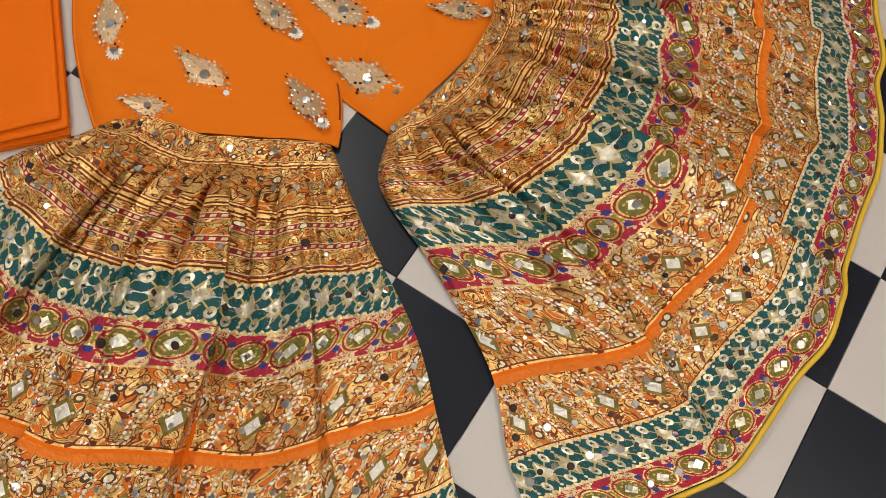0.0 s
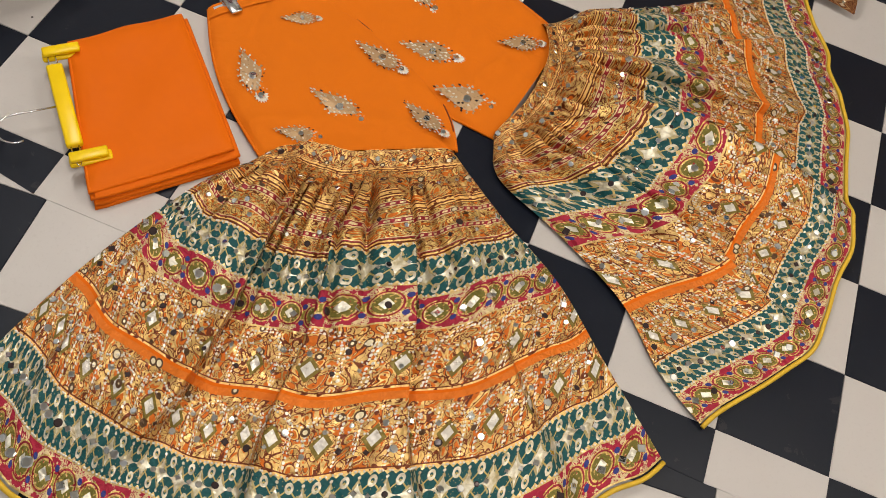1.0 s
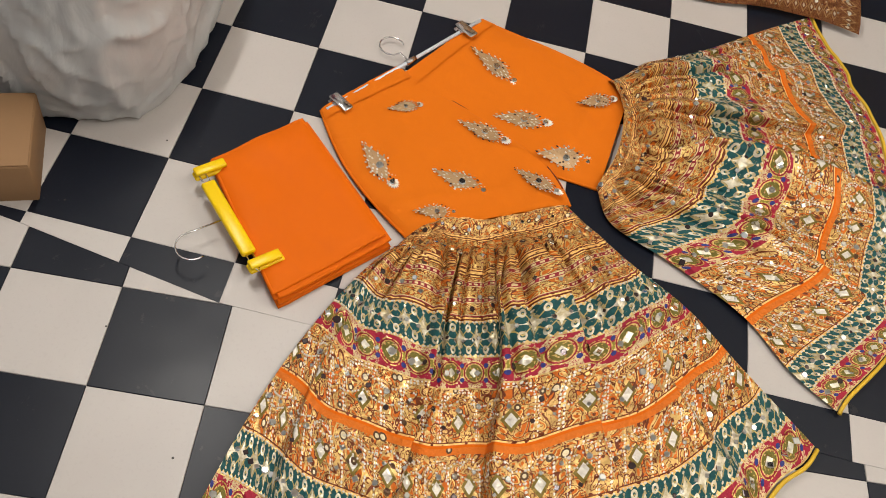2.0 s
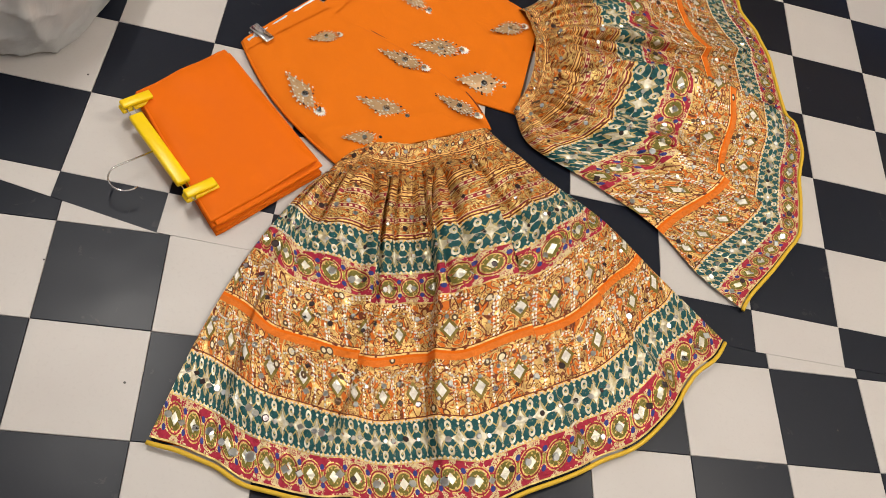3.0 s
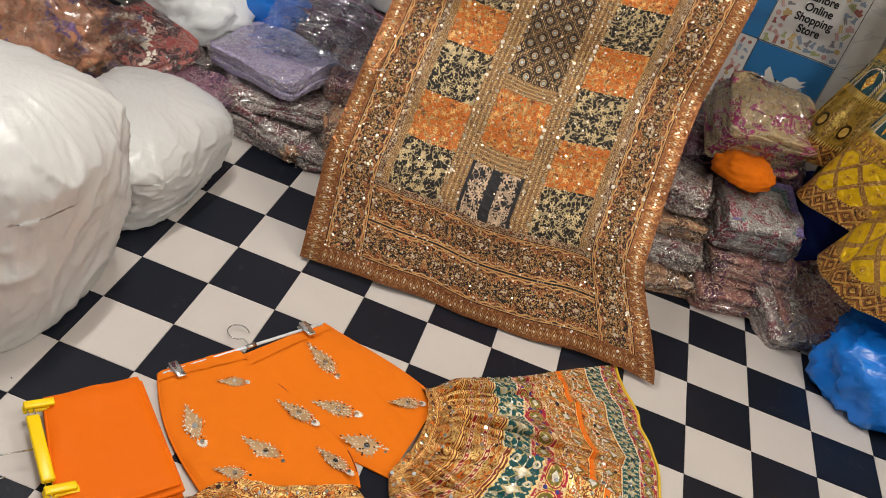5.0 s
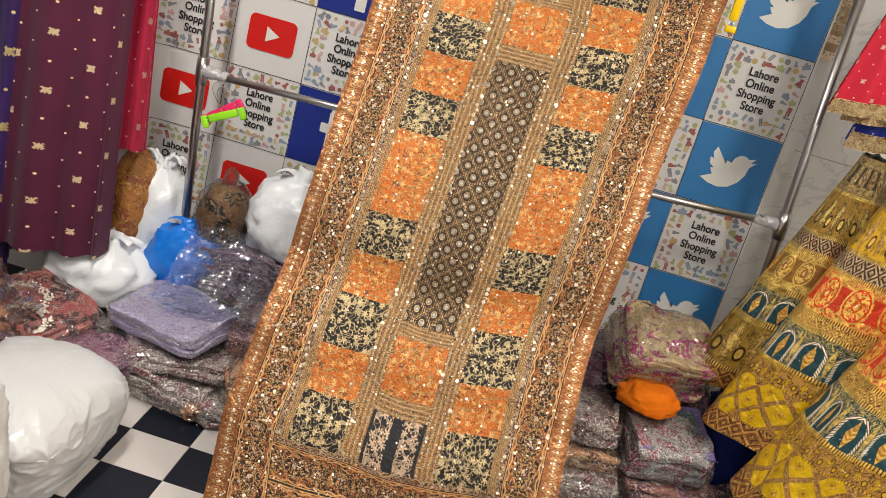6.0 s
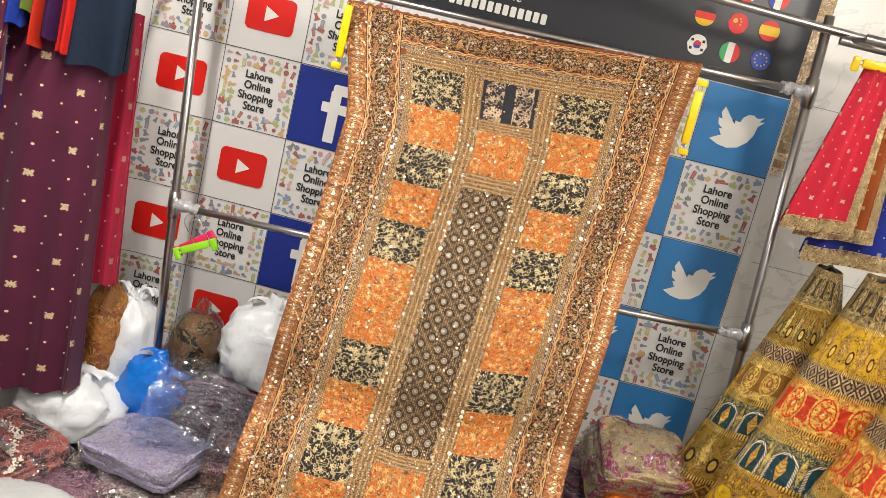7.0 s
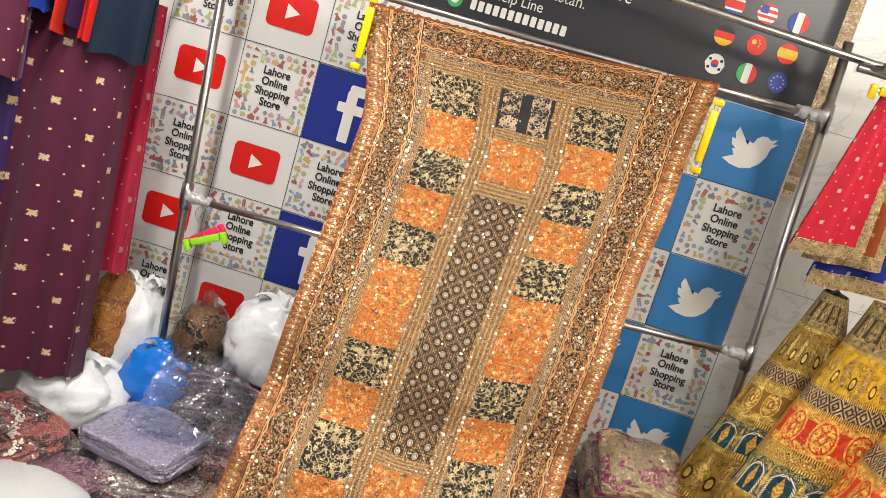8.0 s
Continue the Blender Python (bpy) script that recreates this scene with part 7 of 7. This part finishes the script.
# ---- floor tiles ----
def tile_mesh(name, sx, sy, mat, th=0.004):
    bm = bmesh.new()
    g, c = 0.0005, 0.0009
    lo = [bm.verts.new((x, y, -th)) for x, y in ((g, g), (sx - g, g), (sx - g, sy - g), (g, sy - g))]
    mid = [bm.verts.new((x, y, -c)) for x, y in ((g, g), (sx - g, g), (sx - g, sy - g), (g, sy - g))]
    hi = [bm.verts.new((x, y, 0)) for x, y in ((g + c, g + c), (sx - g - c, g + c), (sx - g - c, sy - g - c), (g + c, sy - g - c))]
    for a, b in ((lo, mid), (mid, hi)):
        for k in range(4):
            bm.faces.new((a[k], a[(k + 1) % 4], b[(k + 1) % 4], b[k]))
    bm.faces.new(hi)
    me = bpy.data.meshes.new(name)
    bm.normal_update()
    bm.to_mesh(me), bm.free()
    me.materials.append(mat)
    return me


FULL = [tile_mesh("tile_black", T, T, M_BLACK_TILE), tile_mesh("tile_white", T, T, M_WHITE_TILE)]
rest = bmesh.new()


def lay(x, y, near, colour, z=0.0, turn=0.0):
    if near:
        ob = new("tile", FULL[colour])
        ob.matrix_basis = pose(x, y, z, 0, 0, turn)
        ob.parent = floor
    else:
        box(rest, 0.0005, T - 0.0005, 0.0005, T - 0.0005, -0.0035, 0.0, pose(x, y, z, 0, 0, turn), colour)


def cut_line(x):
    """Where the first vinyl sheet was cut off along its seam."""
    return -1.294 + (0.16 * (0.02 - x) if x < 0.02 else 0.004 * math.sin(9 * x))


for i in range(-8, 13):
    if i * T < X0 or (i + 1) * T > X1:
        continue
    for j in range(-6, 6):
        lay(i * T, j * T, -4 <= i <= 10 and j <= 3, (i + j) % 2)
    if cut_line(i * T + T) < -1.2:
        bm = bmesh.new()
        box(bm, i * T + 0.0005, i * T + T - 0.0005, 0, 1, -0.004, 0.0)
        for v in bm.verts:
            v.co.y = -1.2005 if v.co.y > 0.5 else min(-1.202, cut_line(v.co.x))
        part("cut_tile", bm, [M_BLACK_TILE, M_WHITE_TILE][(i - 7) % 2], floor, smooth=False)
# the two further sheets lie a little turned and slip under the first
for ox, oy, x_lo, x_hi, odd in ((0.024, -1.290, X0, 0.56, 0), (1.226, -1.330, 0.56, X1, 1)):
    for i in range(-10, 11):
        for j in range(-12, 2):
            p = Vector((ox, oy, 0)) + Matrix.Rotation(radians(4.5), 3, "Z") @ Vector((i * T, j * T, 0))
            mid = p + Matrix.Rotation(radians(4.5), 3, "Z") @ Vector((T / 2, T / 2, 0))
            if x_lo <= mid.x < x_hi and Y0 < p.y and p.y < -1.24 and p.x > X0 and mid.x + 0.12 < X1:
                lay(p.x, p.y, -0.6 < mid.x < 2.0 and mid.y > -2.0, (i + j + odd) % 2, -0.0012, 4.5)
tagged(part("far_tiles", rest, [M_BLACK_TILE, M_WHITE_TILE], floor, smooth=False), kind="stuff")
